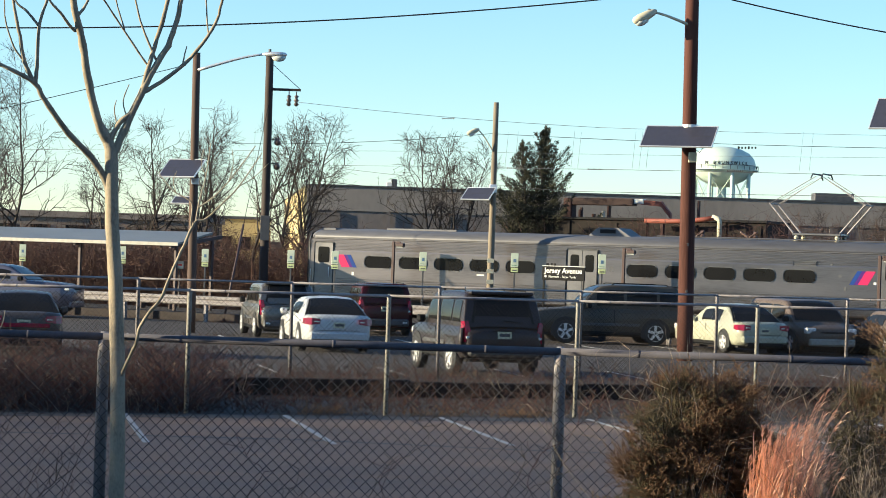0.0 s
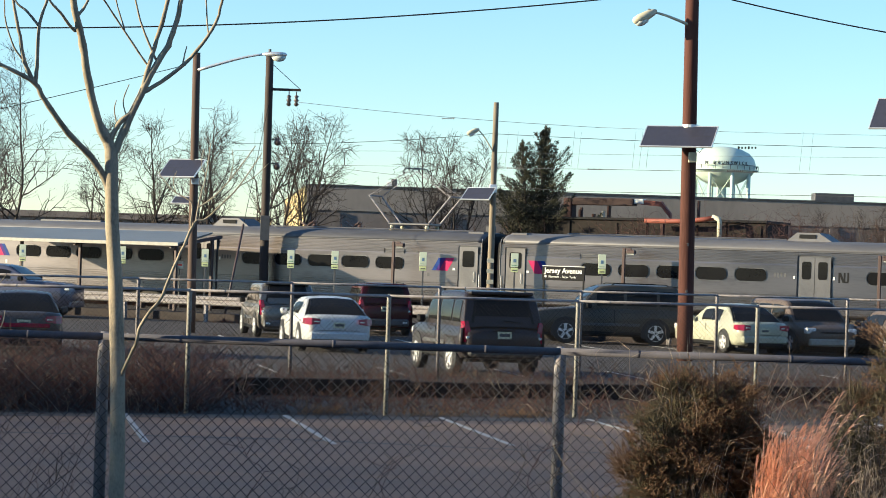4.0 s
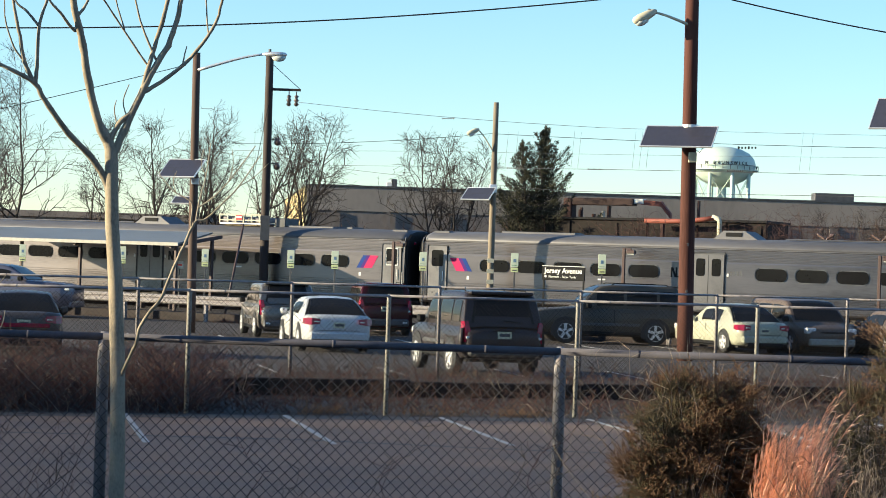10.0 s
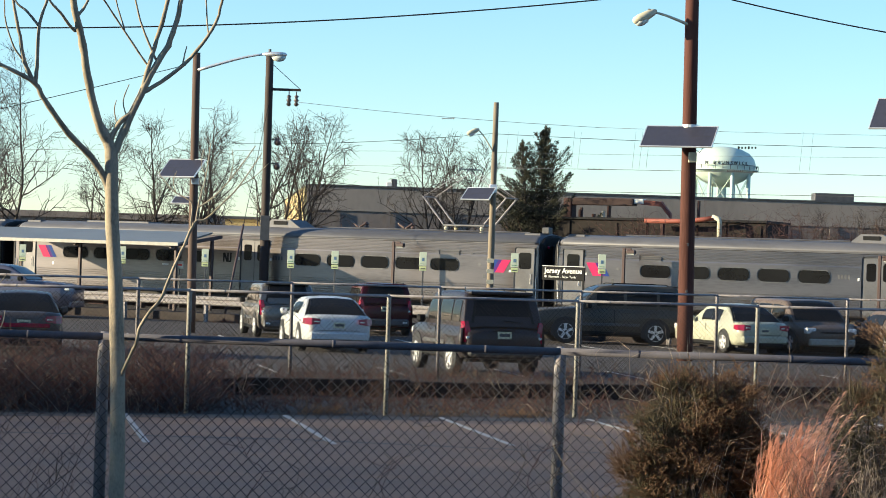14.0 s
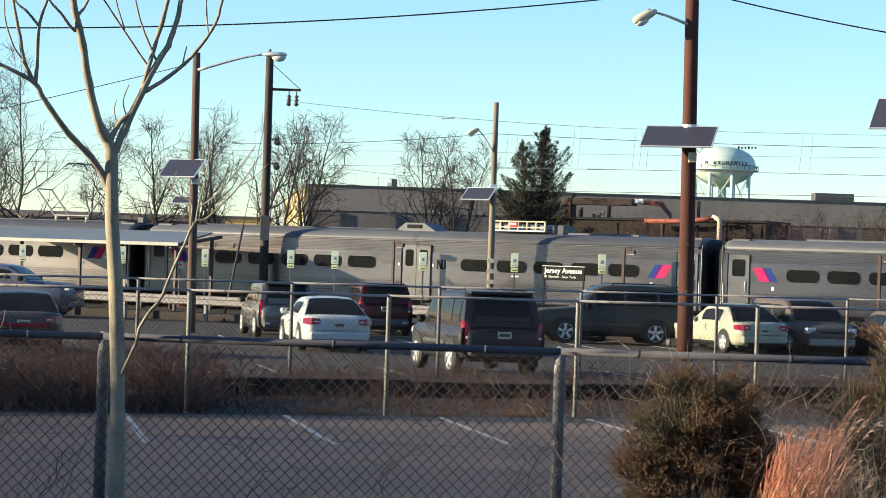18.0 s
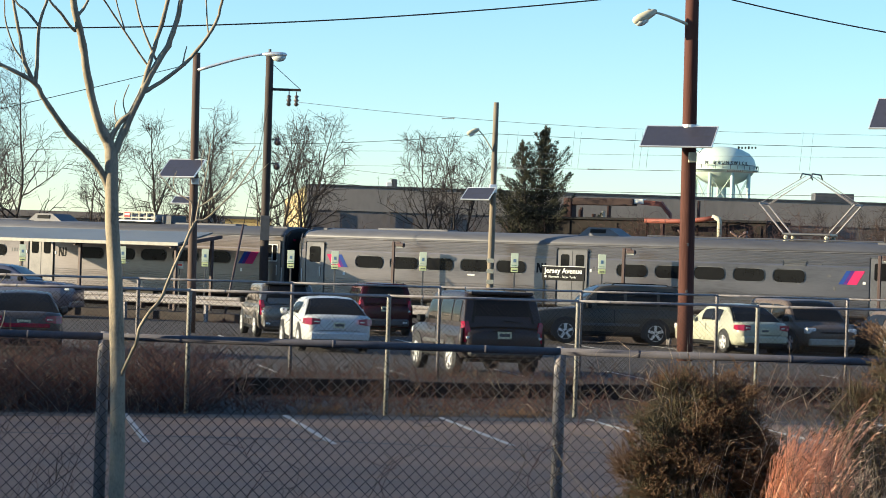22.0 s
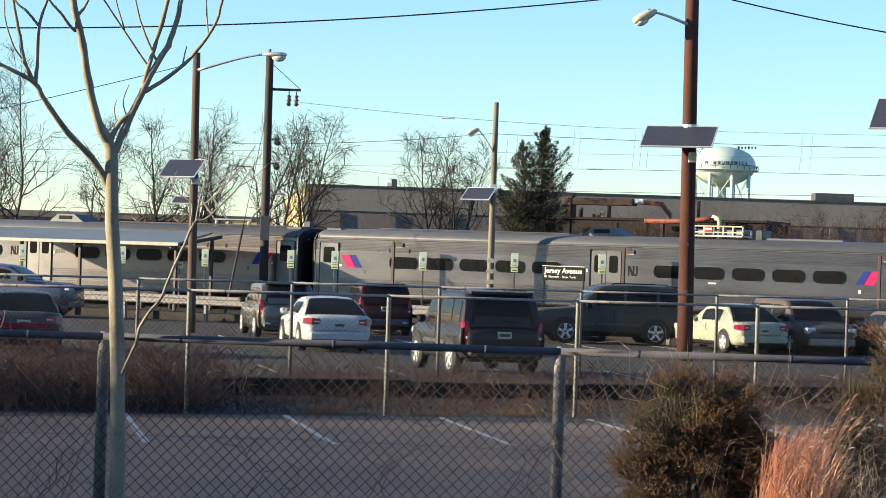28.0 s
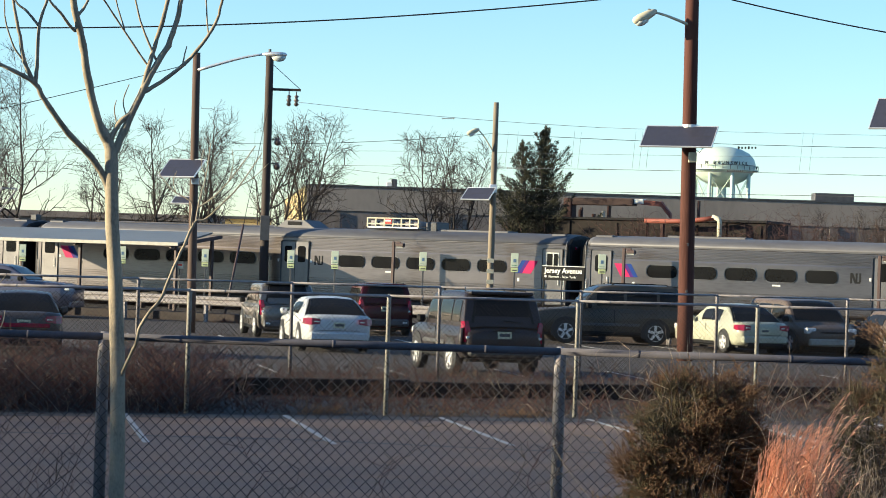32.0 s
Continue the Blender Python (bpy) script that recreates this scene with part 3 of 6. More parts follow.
PB = pole("utility_pole", -7.323, 92.778, 0.34, 10.35, 0.185, 0.155, POLE_DARK, "dark creosoted wooden pole with crossarm and transformers", lean=-0.004, size=1.0186)
part("crossarm", Geo().box(0.1, 1.25, -0.05, 0.05, 8.95, 9.05, 0.01), POLE_DARK, PB)
part("brace", Geo().tube([(0.12, 0, 9.98), (1.2, 0, 9.05)], 0.014, 5), GREY_DARK, PB)
for x in (0.78, 1.08):
    ins = part("insulator", Geo().loft(lathe([(0.02, 8.94), (0.02, 8.8), (0.10, 8.74), (0.05, 8.66), (0.12, 8.58), (0.05, 8.50), (0.11, 8.42), (0.04, 8.34)], 10, x, 0)), PORCELAIN, PB, smooth=True)
for z in (6.95, 5.98):
    part("bracket", Geo().box(0.1, 0.32, -0.03, 0.03, z, z + 0.05, 0.01), GREY_DARK, PB)
    part("insulator", Geo().loft(lathe([(0.04, z - 0.22), (0.13, z - 0.17), (0.14, z - 0.05), (0.06, z + 0.02), (0.12, z + 0.08)], 10, 0.38, 0)), PORCELAIN, PB, smooth=True)
part("pole_band", Geo().box(-0.185, 0.185, -0.19, -0.175, 2.9, 3.9, 0.005), GREY_DARK, PB)

PR = pole("utility_pole", 1.871, 88.016, 0.305, 8.35, 0.14, 0.10, POLE_GREY, "weathered grey wooden pole with lamp and solar panel", lean=0.002, size=1.0331)
cobra_head(PR, (-0.05, -0.08, 6.50), (-0.66, -0.3, 7.28), 0.03, 0.62, 24, CREAM, 1.7)
solar_panel(PR, (-0.55, -0.35, 4.88), 1.12, 0.75, 36, -26)
part("bracket_box", Geo().box(-0.14, 0.14, -0.16, -0.10, 4.95, 5.25, 0.01), ALU, PR)
for z in (1.5, 1.9, 2.3):
    part("pole_tag", Geo().box(-0.14, 0.12, -0.155, -0.14, z, z + 0.16, 0.004), CREAM, PR)

PE = pole("utility_pole", 12.6, 61.0, LOT_FAR, 10.5, 0.19, 0.15, POLE_WOOD, "brown wooden pole with solar panel at the lot's edge")
solar_panel(PE, (-0.22, -0.45, 6.92), 1.9, 1.32, 40, -24)


# ---- wires ----
def wire(a, b, sag, r, label="thin dark overhead wire", material=None, n=24):
    a, b = Vector(a), Vector(b)
    pts = []
    for i in range(n + 1):
        f = i / n
        q = a.lerp(b, f)
        q.z -= sag * 4 * f * (1 - f)
        pts.append(q)
    return solo("overhead_wire", Geo().tube(pts, r, 4), material or BLACK, label, "cable", smooth=True, group="overhead wires")
wire((-14, 45, 7.0), (4.2, 45, 8.15), 0.37, 0.014)
wire((4.2, 45, 8.37), (12.5, 45, 7.1), 0.17, 0.014)
wire((-22, 73, 5.3), (-8.45, 72.6, 8.70), 0.10, 0.012)
# overhead line of the railway, beyond and above the train
RAILWAY_WIRE = "thin dark railway overhead wire"
wire((-6.233, 92.673, 9.016), along(4.0, -5.5, 8.27), 0.10, 0.008, RAILWAY_WIRE, GREY_DARK)
wire(along(4.0, -5.5, 8.27), along(40, -5.5, 8.2), 0.3, 0.007, RAILWAY_WIRE, GREY_DARK)
wire(along(-40, -5.5, 7.2), along(-3.4, -5.5, 7.27), 0.0, 0.006, RAILWAY_WIRE, GREY_DARK)
wire(along(-3.4, -5.5, 7.27), along(40, -5.5, 7.3), 0.15, 0.005, RAILWAY_WIRE, GREY_DARK)
wire(along(-40, -5.5, 6.7), along(-0.44, -5.5, 6.62), 0.0, 0.006, RAILWAY_WIRE, GREY_DARK)
wire(along(-0.44, -5.5, 6.60), along(16, -5.5, 6.45), -0.03, 0.009, RAILWAY_WIRE, GREY_DARK)
wire(along(16, -5.5, 6.45), along(40, -5.5, 6.5), 0.0, 0.009, RAILWAY_WIRE, GREY_DARK)
wire(along(-14, -5.5, 7.1), along(2.6, -5.5, 5.68), 0.10, 0.007, RAILWAY_WIRE, GREY_DARK)
wire(along(2.6, -5.5, 5.68), along(40, -5.5, 5.6), 0.0, 0.009, RAILWAY_WIRE, GREY_DARK)
for s in (-12.5, -12.1, -4.0, -0.1, 0.35, 2.9, 3.2, 5.6, 5.9, 6.2, 12.6, 13.0):
    wire(along(s, -5.5, 8.1 + 0.04 * math.sin(9 * s)), along(s - 0.12, -5.5, 6.62), 0.0, 0.005, "thin vertical dropper between railway wires", GREY_DARK, 2)
# strings of small insulator discs on the wires
for s, d, z, n in ((0.3, -5.5, 6.60, 9), (3.9, -5.5, 6.585, 8), (9.9, -5.5, 6.57, 8), (-2.9, -5.5, 8.64, 7), (13.1, 1.6, 7.07, 6)):
    th = thing("insulator_string", on_rail(s, d, z), "string of small dark discs on an overhead wire", "insulator", "insulators on the wires")
    for k in range(n):
        big = 1.5 if n == 6 else 1.0
        x = (k - n / 2) * 0.085 * (1.5 if n == 6 else 1.0)
        part("disc", Geo().tube([(x - 0.014 * big, 0, 0), (x + 0.014 * big, 0, 0)], (0.026 if k % 3 else 0.034) * big, 8), BLACK if n == 6 else PORCELAIN, th)
wire((-8.788, 93.945, 7.285), (1.895, 88.038, 7.733), 0.14, 0.010)
wire((1.895, 88.038, 7.712), along(40, 2.6, 7.3), 0.40, 0.010)
wire(along(-6.45, 5.5, 0.05), (-7.297, 92.614, 9.118), 0.0, 0.012, "steel guy wire from the dark pole to the ground")
solo("guy_guard", Geo().tube([along(-6.45, 5.5, 0.05), along(-6.45, 5.5, 0.05).lerp(Vector((-7.297, 92.614, 9.118)), 0.42)], 0.045, 8), POST_BROWN, "brown guard tube round a guy wire", "guy guard", smooth=True)
wire((-7.216, 92.720, 6.042), (1.895, 88.038, 5.284), 0.12, 0.012)


# ---- train ----
CAR_PITCH = 25.91


def side_profile():
    """Half cross-section from floor edge to roof crown: flutes above and below the window band."""
    pts = [(1.50, 1.02), (1.585, 1.10)]
    z = 1.16
    while z < 1.80:
        pts += [(1.600, z), (1.600, z + 0.05), (1.582, z + 0.057), (1.582, z + 0.076)]
        z += 0.085
    pts += [(1.600, z), (1.600, 2.95)]
    z = 2.98
    while z < 3.40:
        pts += [(1.592 - (z - 2.98) * 0.05, z), (1.592 - (z - 2.98) * 0.05, z + 0.03), (1.573 - (z - 2.98) * 0.05, z + 0.036), (1.573 - (z - 2.98) * 0.05, z + 0.052)]
        z += 0.058
    return pts


SIDE = side_profile()
ROOF = [(1.560, 3.475), (1.50, 3.60), (1.38, 3.70), (1.15, 3.79), (0.8, 3.86), (0.4, 3.89), (0.0, 3.90)]


def rounded(w, h, r, n=5):
    """Outline of a rounded rectangle about the origin."""
    out = []
    for cx, cz, a0 in ((w / 2 - r, h / 2 - r, 0), (-w / 2 + r, h / 2 - r, 90), (-w / 2 + r, -h / 2 + r, 180), (w / 2 - r, -h / 2 + r, 270)):
        for i in range(n + 1):
            a = radians(a0 + 90 * i / n)
            out.append((cx + r * math.cos(a), cz + r * math.sin(a)))
    return out


def plate(cx, cz, w, h, r, y0, y1):
    o = rounded(w, h, r)
    return Geo().loft([[(cx + x, y0, cz + z) for x, z in o], [(cx + x, y1, cz + z) for x, z in o]])


def ring_frame(cx, cz, w, h, r, t, y0, y1):
    """A rounded frame round an opening."""
    a, b = rounded(w, h, r), rounded(w - 2 * t, h - 2 * t, max(r - t, 0.01))
    q = lambda o, y: [(cx + x, y, cz + z) for x, z in o]
    return Geo().loft([q(b, y1), q(b, y0), q(a, y0), q(a, y1)], cap=False)


def train_car(kind, m, label):
    """One stainless electric coach; kind 'p' carries the pantograph, 'r' the resistor rack and is laid out the other way round."""
    L = CAR_PITCH
    fl = (lambda x: x) if kind == "p" else (lambda x: L - x)
    th = thing("train_car", m, label, "train car", "cars of the train")
    e0, e1 = 0.38, L - 0.38
    prof = [(-y, z) for y, z in SIDE]
    body = Geo()
    full = prof + [(-y, z) for y, z in ROOF[:1]] + [(y, z) for y, z in ROOF[:1]] + [(y, z) for y, z in reversed(SIDE)]
    body.loft([[(x, y, z) for y, z in full] for x in (e0, e1)], closed=True, cap=True)
    part("body", body, STEEL, th, "fluted stainless steel body")
    rr = [(-y, z + 0.004) for y, z in ROOF] + [(y, z + 0.004) for y, z in reversed(ROOF[:-1])]
    part("roof", Geo().loft([[(x, y * k, 3.475 + (z - 3.475) * k) for y, z in rr] for x, k in ((e0 + 0.02, 0.90), (e0 + 0.25, 1.0), (e1 - 0.25, 1.0), (e1 - 0.02, 0.90))]), STEEL_ROOF, th, "smooth grey curved roof", smooth=True)
    part("gutter", Geo().box(e0 + 0.2, e1 - 0.2, -1.585, -1.560, 3.455, 3.485, 0.004), STEEL_DULL, th)
    # black ends with a gangway
    for x, sg in ((e0, -1), (e1, 1)):
        end = [(-1.56, 1.05), (-1.58, 3.2), (-1.50, 3.50), (-1.2, 3.72), (-0.6, 3.83), (0, 3.86), (0.6, 3.83), (1.2, 3.72), (1.50, 3.50), (1.58, 3.2), (1.56, 1.05)]
        part("end_wall", Geo().loft([[(x + sg * 0.004, y, z) for y, z in end], [(x + sg * 0.09, y * 0.985, 1.05 + (z - 1.05) * 0.99) for y, z in end], [(x + sg * 0.14, y * 0.93, 1.05 + (z - 1.05) * 0.965) for y, z in end]]), BLACK, th, "black end wall")
        xa, xb = sorted((x + sg * 0.144, x + sg * 0.37))
        part("gangway", Geo().box(xa, xb, -0.62, 0.62, 1.15, 3.45, 0.03), RUBBER, th, "black rubber gangway")
        part("coupler", Geo().box(min(x, x + sg * 0.37), max(x, x + sg * 0.37), -0.15, 0.15, 0.78, 0.98, 0.03), UNDER, th)
        part("marker_light", Geo().box(min(x + sg * 0.15, x + sg * 0.2), max(x + sg * 0.15, x + sg * 0.2), -1.15, -1.0, 3.3, 3.4, 0.01), TAIL, th)
        part("grab_rail", Geo().tube([(x - sg * 0.1, -1.64, 1.3), (x - sg * 0.1, -1.64, 2.2)], 0.015, 6), ALU, th)
    yf = -1.600
    starts = [2.97 + 1.585 * k for k in range(5)] + [14.44 + 1.58 * k for k in range(5)]
    for i, x in enumerate(starts):
        c = fl(x + 0.635)
        win = part("window", plate(c, 2.555, 1.22, 0.47, 0.20, yf - 0.003, yf - 0.008), GLASS_DARK, th, "dark oval-ended window")
        part("window_frame", ring_frame(c, 2.555, 1.29, 0.54, 0.235, 0.03, yf - 0.002, yf - 0.02), STEEL_DULL, win)
        win2 = part("window", plate(c, 2.555, 1.22, 0.47, 0.20, 1.603, 1.608), GLASS_DARK, th)
    # centre doors: two leaves
    ca = fl(12.575)
    part("door_surround", ring_frame(ca, 2.22, 1.36, 2.24, 0.10, 0.05, yf - 0.002, yf - 0.03), GREY_DARK, th)
    for sg in (-1, 1):
        leaf = part("door_leaf", plate(ca + sg * 0.315, 2.22, 0.615, 2.12, 0.03, yf - 0.001, yf - 0.016), STEEL_DULL, th, "plain steel door leaf")
        part("door_window", plate(ca + sg * 0.315, 2.78, 0.36, 0.66, 0.09, yf - 0.018, yf - 0.024), GLASS_DARK, leaf)
        part("door_seal", Geo().box(ca + sg * 0.005 - 0.006, ca + sg * 0.005 + 0.006, yf - 0.02, yf - 0.017, 1.2, 3.25), RUBBER, leaf)
    # end doors
    for x in (1.08, L - 0.98):
        c = x
        d = part("end_door", plate(c, 2.22, 0.82, 2.12, 0.05, yf - 0.001, yf - 0.014), STEEL_DULL, th, "steel crew door with a dark window")
        part("door_window", plate(c, 2.80, 0.52, 0.64, 0.09, yf - 0.016, yf - 0.022), GLASS_DARK, d)
        part("door_frame", ring_frame(c, 2.22, 0.90, 2.2, 0.07, 0.035, yf - 0.002, yf - 0.022), GREY_DARK, d)
        part("handle", Geo().tube([(c + 0.26, yf - 0.05, 1.9), (c + 0.26, yf - 0.05, 2.3)], 0.014, 6), ALU, d)
    if kind == "r":
        c = L - 0.98
        sash = part("window_sash", ring_frame(c, 2.80, 0.56, 0.72, 0.03, 0.045, yf - 0.022, yf - 0.034), WHITE, th, "white sliding window sash")
        part("sash_bar", Geo().box(c + 0.01, c + 0.05, yf - 0.034, yf - 0.024, 2.48, 3.12, 0.004), WHITE, sash)
        part("sash_panel", Geo().box(c - 0.20, c + 0.01, yf - 0.030, yf - 0.024, 2.5, 2.62), STEEL_DULL, sash)
    # small decals, a box of louvres and pale corner posts
    for x, z, w, h, mt in ((3.62 - 1.18, 2.06, 0.10, 0.14, WHITE), (L - 1.62, 2.38, 0.11, 0.09, WHITE), (L - 2.95, 2.60, 0.16, 0.10, STEEL_DULL), (L - 2.75, 2.14, 0.10, 0.14, GREY_DARK), (L - 3.3, 3.02, 0.10, 0.06, GREY_DARK)):
        part("decal", Geo().box(fl(x) - w / 2, fl(x) + w / 2, yf - 0.004, yf - 0.001, z - h / 2, z + h / 2), mt, th)
    for x in (e0 + 0.03, e1 - 0.03):
        part("corner_post", Geo().tube([(x, -1.606, 1.12), (x, -1.606, 3.40), (x, -1.50, 3.62)], 0.02, 6), STEEL_DULL, th)
    # tail stripes, leaning towards the car's ends
    for x0, lean in ((1.62, 0.0), (L - 2.60, 0.30)):
        z0, z1 = 2.31, 2.82
        bands = ((0.0, 0.18, BLUE), (0.182, 0.32, PURPLE), (0.322, 0.70, PINK)) if lean else ((0.0, 0.38, PINK), (0.382, 0.52, PURPLE), (0.522, 0.70, BLUE))
        lo, hi = (0.0, 0.30) if lean else (0.30, 0.0)
        for a, b, mt in bands:
            pts = [(x0 + a + lo, yf - 0.003, z0), (x0 + b + lo, yf - 0.003, z0), (x0 + b + hi, yf - 0.003, z1), (x0 + a + hi, yf - 0.003, z1)]
            part("stripe", Geo().slab(pts, (0, -1, 0), 0.003), mt, th, "coloured stripe film")
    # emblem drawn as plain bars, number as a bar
    ex = 11.25 if kind == "p" else 14.45
    for xa, xb, za, zb in ((-0.20, -0.13, 2.36, 2.74), (0.0, 0.07, 2.36, 2.74), (0.14, 0.21, 2.42, 2.74), (0.05, 0.19, 2.36, 2.42)):
        part("emblem_bar", Geo().box(ex + xa, ex + xb, yf - 0.005, yf - 0.001, za, zb), BLACK, th)
    part("emblem_bar", Geo().slab([(ex - 0.19, yf - 0.006, 2.74), (ex - 0.10, yf - 0.006, 2.74), (ex + 0.06, yf - 0.006, 2.36), (ex - 0.03, yf - 0.006, 2.36)], (0, -1, 0), 0.003), BLACK, th)
    nx0 = 13.45 if kind == "p" else 11.75
    for k in range(4):
        part("number_bar", Geo().box(nx0 + k * 0.13, nx0 + k * 0.13 + 0.08, yf - 0.005, yf - 0.001, 2.5, 2.66), GREY_DARK, th)
    for x in (fl(11.82), fl(13.36)):
        part("door_button", Geo().box(x - 0.04, x + 0.04, yf - 0.02, yf - 0.001, 2.45, 2.57, 0.006), WHITE, th)
    vg = part("vent_grille", ring_frame(fl(21.6), 3.04, 0.92, 0.20, 0.02, 0.025, yf - 0.002, yf - 0.016), STEEL_DULL, th)
    for k in range(3):
        part("louvre", Geo().box(fl(21.6) - 0.42, fl(21.6) + 0.42, yf - 0.010, yf - 0.002, 2.965 + k * 0.055, 2.985 + k * 0.055, 0.002), GREY_DARK, vg)
    part("sill_plate", Geo().box(fl(8.2) - 0.16, fl(8.2) + 0.16, yf - 0.006, yf - 0.001, 2.15, 2.21), WHITE, th)
    # underframe and trucks
    part("underframe", Geo().box(4.6, L - 4.6, -1.35, 1.35, 0.55, 1.04, 0.04), UNDER, th)
    for x in (6.2, 9.5, 13.4, 17.0):
        part("equipment_box", Geo().box(x, x + 2.1, -1.48, -1.36, 0.5, 1.0, 0.03), UNDER, th)
    for x in (3.0, L - 3.0):
        tr = part("truck", Geo().box(x - 1.7, x + 1.7, -1.25, 1.25, 0.55, 0.86, 0.05), UNDER, th)
        for q in (-1.2, 1.2):
            for y in (-0.76, 0.76):
                part("wheel", Geo().tube([(x + q, y - 0.06, 0.46), (x + q, y + 0.06, 0.46)], 0.42, 20), RUST, tr)
    # roof gear
    hx = fl(13.4) if kind == "p" else 12.9
    part("roof_hump", Geo().loft([[(hx - 1.10, y, 3.86 - 0.12 * abs(y)) for y in (-0.75, 0.75)] + [(hx - 1.10, y, 3.70) for y in (0.75, -0.75)],
                                  [(hx - 0.55, y, 4.20) for y in (-0.70, 0.70)] + [(hx - 0.55, y, 3.70) for y in (0.75, -0.75)],
                                  [(hx + 0.30, y, 4.20) for y in (-0.70, 0.70)] + [(hx + 0.30, y, 3.70) for y in (0.75, -0.75)],
                                  [(hx + 1.0, y, 3.86 - 0.12 * abs(y)) for y in (-0.75, 0.75)] + [(hx + 1.0, y, 3.70) for y in (0.75, -0.75)]]), STEEL_ROOF, th, "raised roof housing")
    part("hump_grille", Geo().box(hx - 0.45, hx + 0.2, -0.742, -0.712, 3.98, 4.13, 0.004), BLACK, th)
    part("roof_duct", Geo().box(fl(5.0) - 1.6, fl(5.0) + 1.6, -0.5, 0.5, 3.85, 3.96, 0.02), STEEL_ROOF, th)
    for x in (0.95, L - 0.95):
        part("roof_vent", Geo().box(x - 0.35, x + 0.35, -1.0, -0.6, 3.74, 3.90, 0.02), STEEL_ROOF, th)
    part("roof_conduit", Geo().tube([(15.4 if kind == "p" else 3.0, -0.9, 3.92), (24.8 if kind == "p" else 12.0, -0.9, 3.92)], 0.03, 6), STEEL_DULL, th)
    if kind == "p":
        for x in (16.8, 18.95):
            ib = part("insulator_stand", Geo().box(x - 0.12, x + 0.12, -0.4, 0.4, 3.85, 3.95, 0.01), GREY_DARK, th)
            for q in (-0.35, 0.35):
                part("insulator", Geo().loft([[(x + q * f, -0.3 + 0.1 * math.cos(a) * w, 3.95 + 0.22 * f + 0.1 * math.sin(a) * w) for a in [2 * math.pi * j / 8 for j in range(8)]] for f, w in ((0, 0.35), (0.2, 0.7), (0.3, 0.35), (0.5, 0.7), (0.6, 0.35), (0.8, 0.7), (1.0, 0.3))]), PORCELAIN, ib, smooth=True)
            part("insulator", Geo().loft(lathe([(0.07, 3.95), (0.11, 4.0), (0.06, 4.06), (0.10, 4.12), (0.05, 4.2)], 8, x + 0.1, 0.2)), PORCELAIN, ib)
        px = 21.7
        pb = part("pantograph_base", Geo().box(px - 0.95, px + 0.95, -0.55, 0.55, 4.10, 4.19, 0.02), STEEL_DULL, th)
        for q in (-0.8, 0.8):
            for y in (-0.5, 0.5):
                part("insulator", Geo().loft(lathe([(0.08, 3.82), (0.10, 3.9), (0.06, 3.95), (0.10, 4.02), (0.06, 4.09)], 8, px + q, y)), CREAM, pb)
        for sg in (-1, 1):
            for y in (-0.55, 0.55):
                part("lower_arm", Geo().tube([(px + sg * 0.92, y, 4.2), (px + sg * 1.86, y, 5.28)], 0.038, 6), GALV, pb)
                part("upper_arm", Geo().tube([(px + sg * 1.86, y, 5.28), (px + sg * 0.12, y * 0.75, 6.34)], 0.015, 6), GALV, pb)
                part("upper_arm", Geo().tube([(px + sg * 1.86, y, 5.22), (px + sg * 0.3, y * 0.2, 6.17)], 0.008, 5), GALV, pb)
            part("knee_bar", Geo().tube([(px + sg * 1.86, -0.6, 5.28), (px + sg * 1.86, 0.6, 5.28)], 0.03, 6), GALV, pb)
            part("contact_strip", Geo().tube([(px + sg * 0.2, -0.85, 6.25), (px + sg * 0.2, -0.6, 6.42), (px + sg * 0.2, 0.6, 6.42), (px + sg * 0.2, 0.85, 6.25)], 0.03, 6), GREY_DARK, pb)
        part("roof_arrester", Geo().box(25.2, 25.5, -0.6, -0.2, 3.9, 4.15, 0.02), GREY_DARK, th)
    else:
        rx = 17.45
        rk = part("resistor_rack", Geo().box(rx - 1.17, rx + 1.17, -0.85, 0.85, 3.95, 4.02, 0.01), ALU, th, "pale roof resistor rack")
        for k in range(7):
            xx = rx - 1.17 + k * 2.34 / 6
            part("rack_post", Geo().box(xx - 0.03, xx + 0.03, -0.86, -0.8, 4.0, 4.36, 0.004), CREAM, rk)
        for z in (4.10, 4.33):
            part("rack_bar", Geo().box(rx - 1.17, rx + 1.17, -0.87, -0.85, z, z + 0.05, 0.004), CREAM, rk)
        for k in range(6):
            xx = rx - 0.975 + k * 2.34 / 6
            if k == 2:
                part("warning_plate", Geo().box(xx - 0.155, xx + 0.155, -0.89, -0.875, 4.13, 4.34, 0.004), SIGN_RED, rk)
                part("text_bar", Geo().box(xx - 0.13, xx + 0.13, -0.895, -0.892, 4.22, 4.29), WHITE, rk)
            else:
                part("resistor_bank", Geo().box(xx - 0.155, xx + 0.155, -0.6, 0.7, 4.05, 4.26, 0.01), GALV, rk)
        part("roof_blower", Geo().box(rx + 1.4, rx + 1.9, -0.6, 0.6, 3.85, 4.25, 0.03), GREY_DARK, th)
    return th


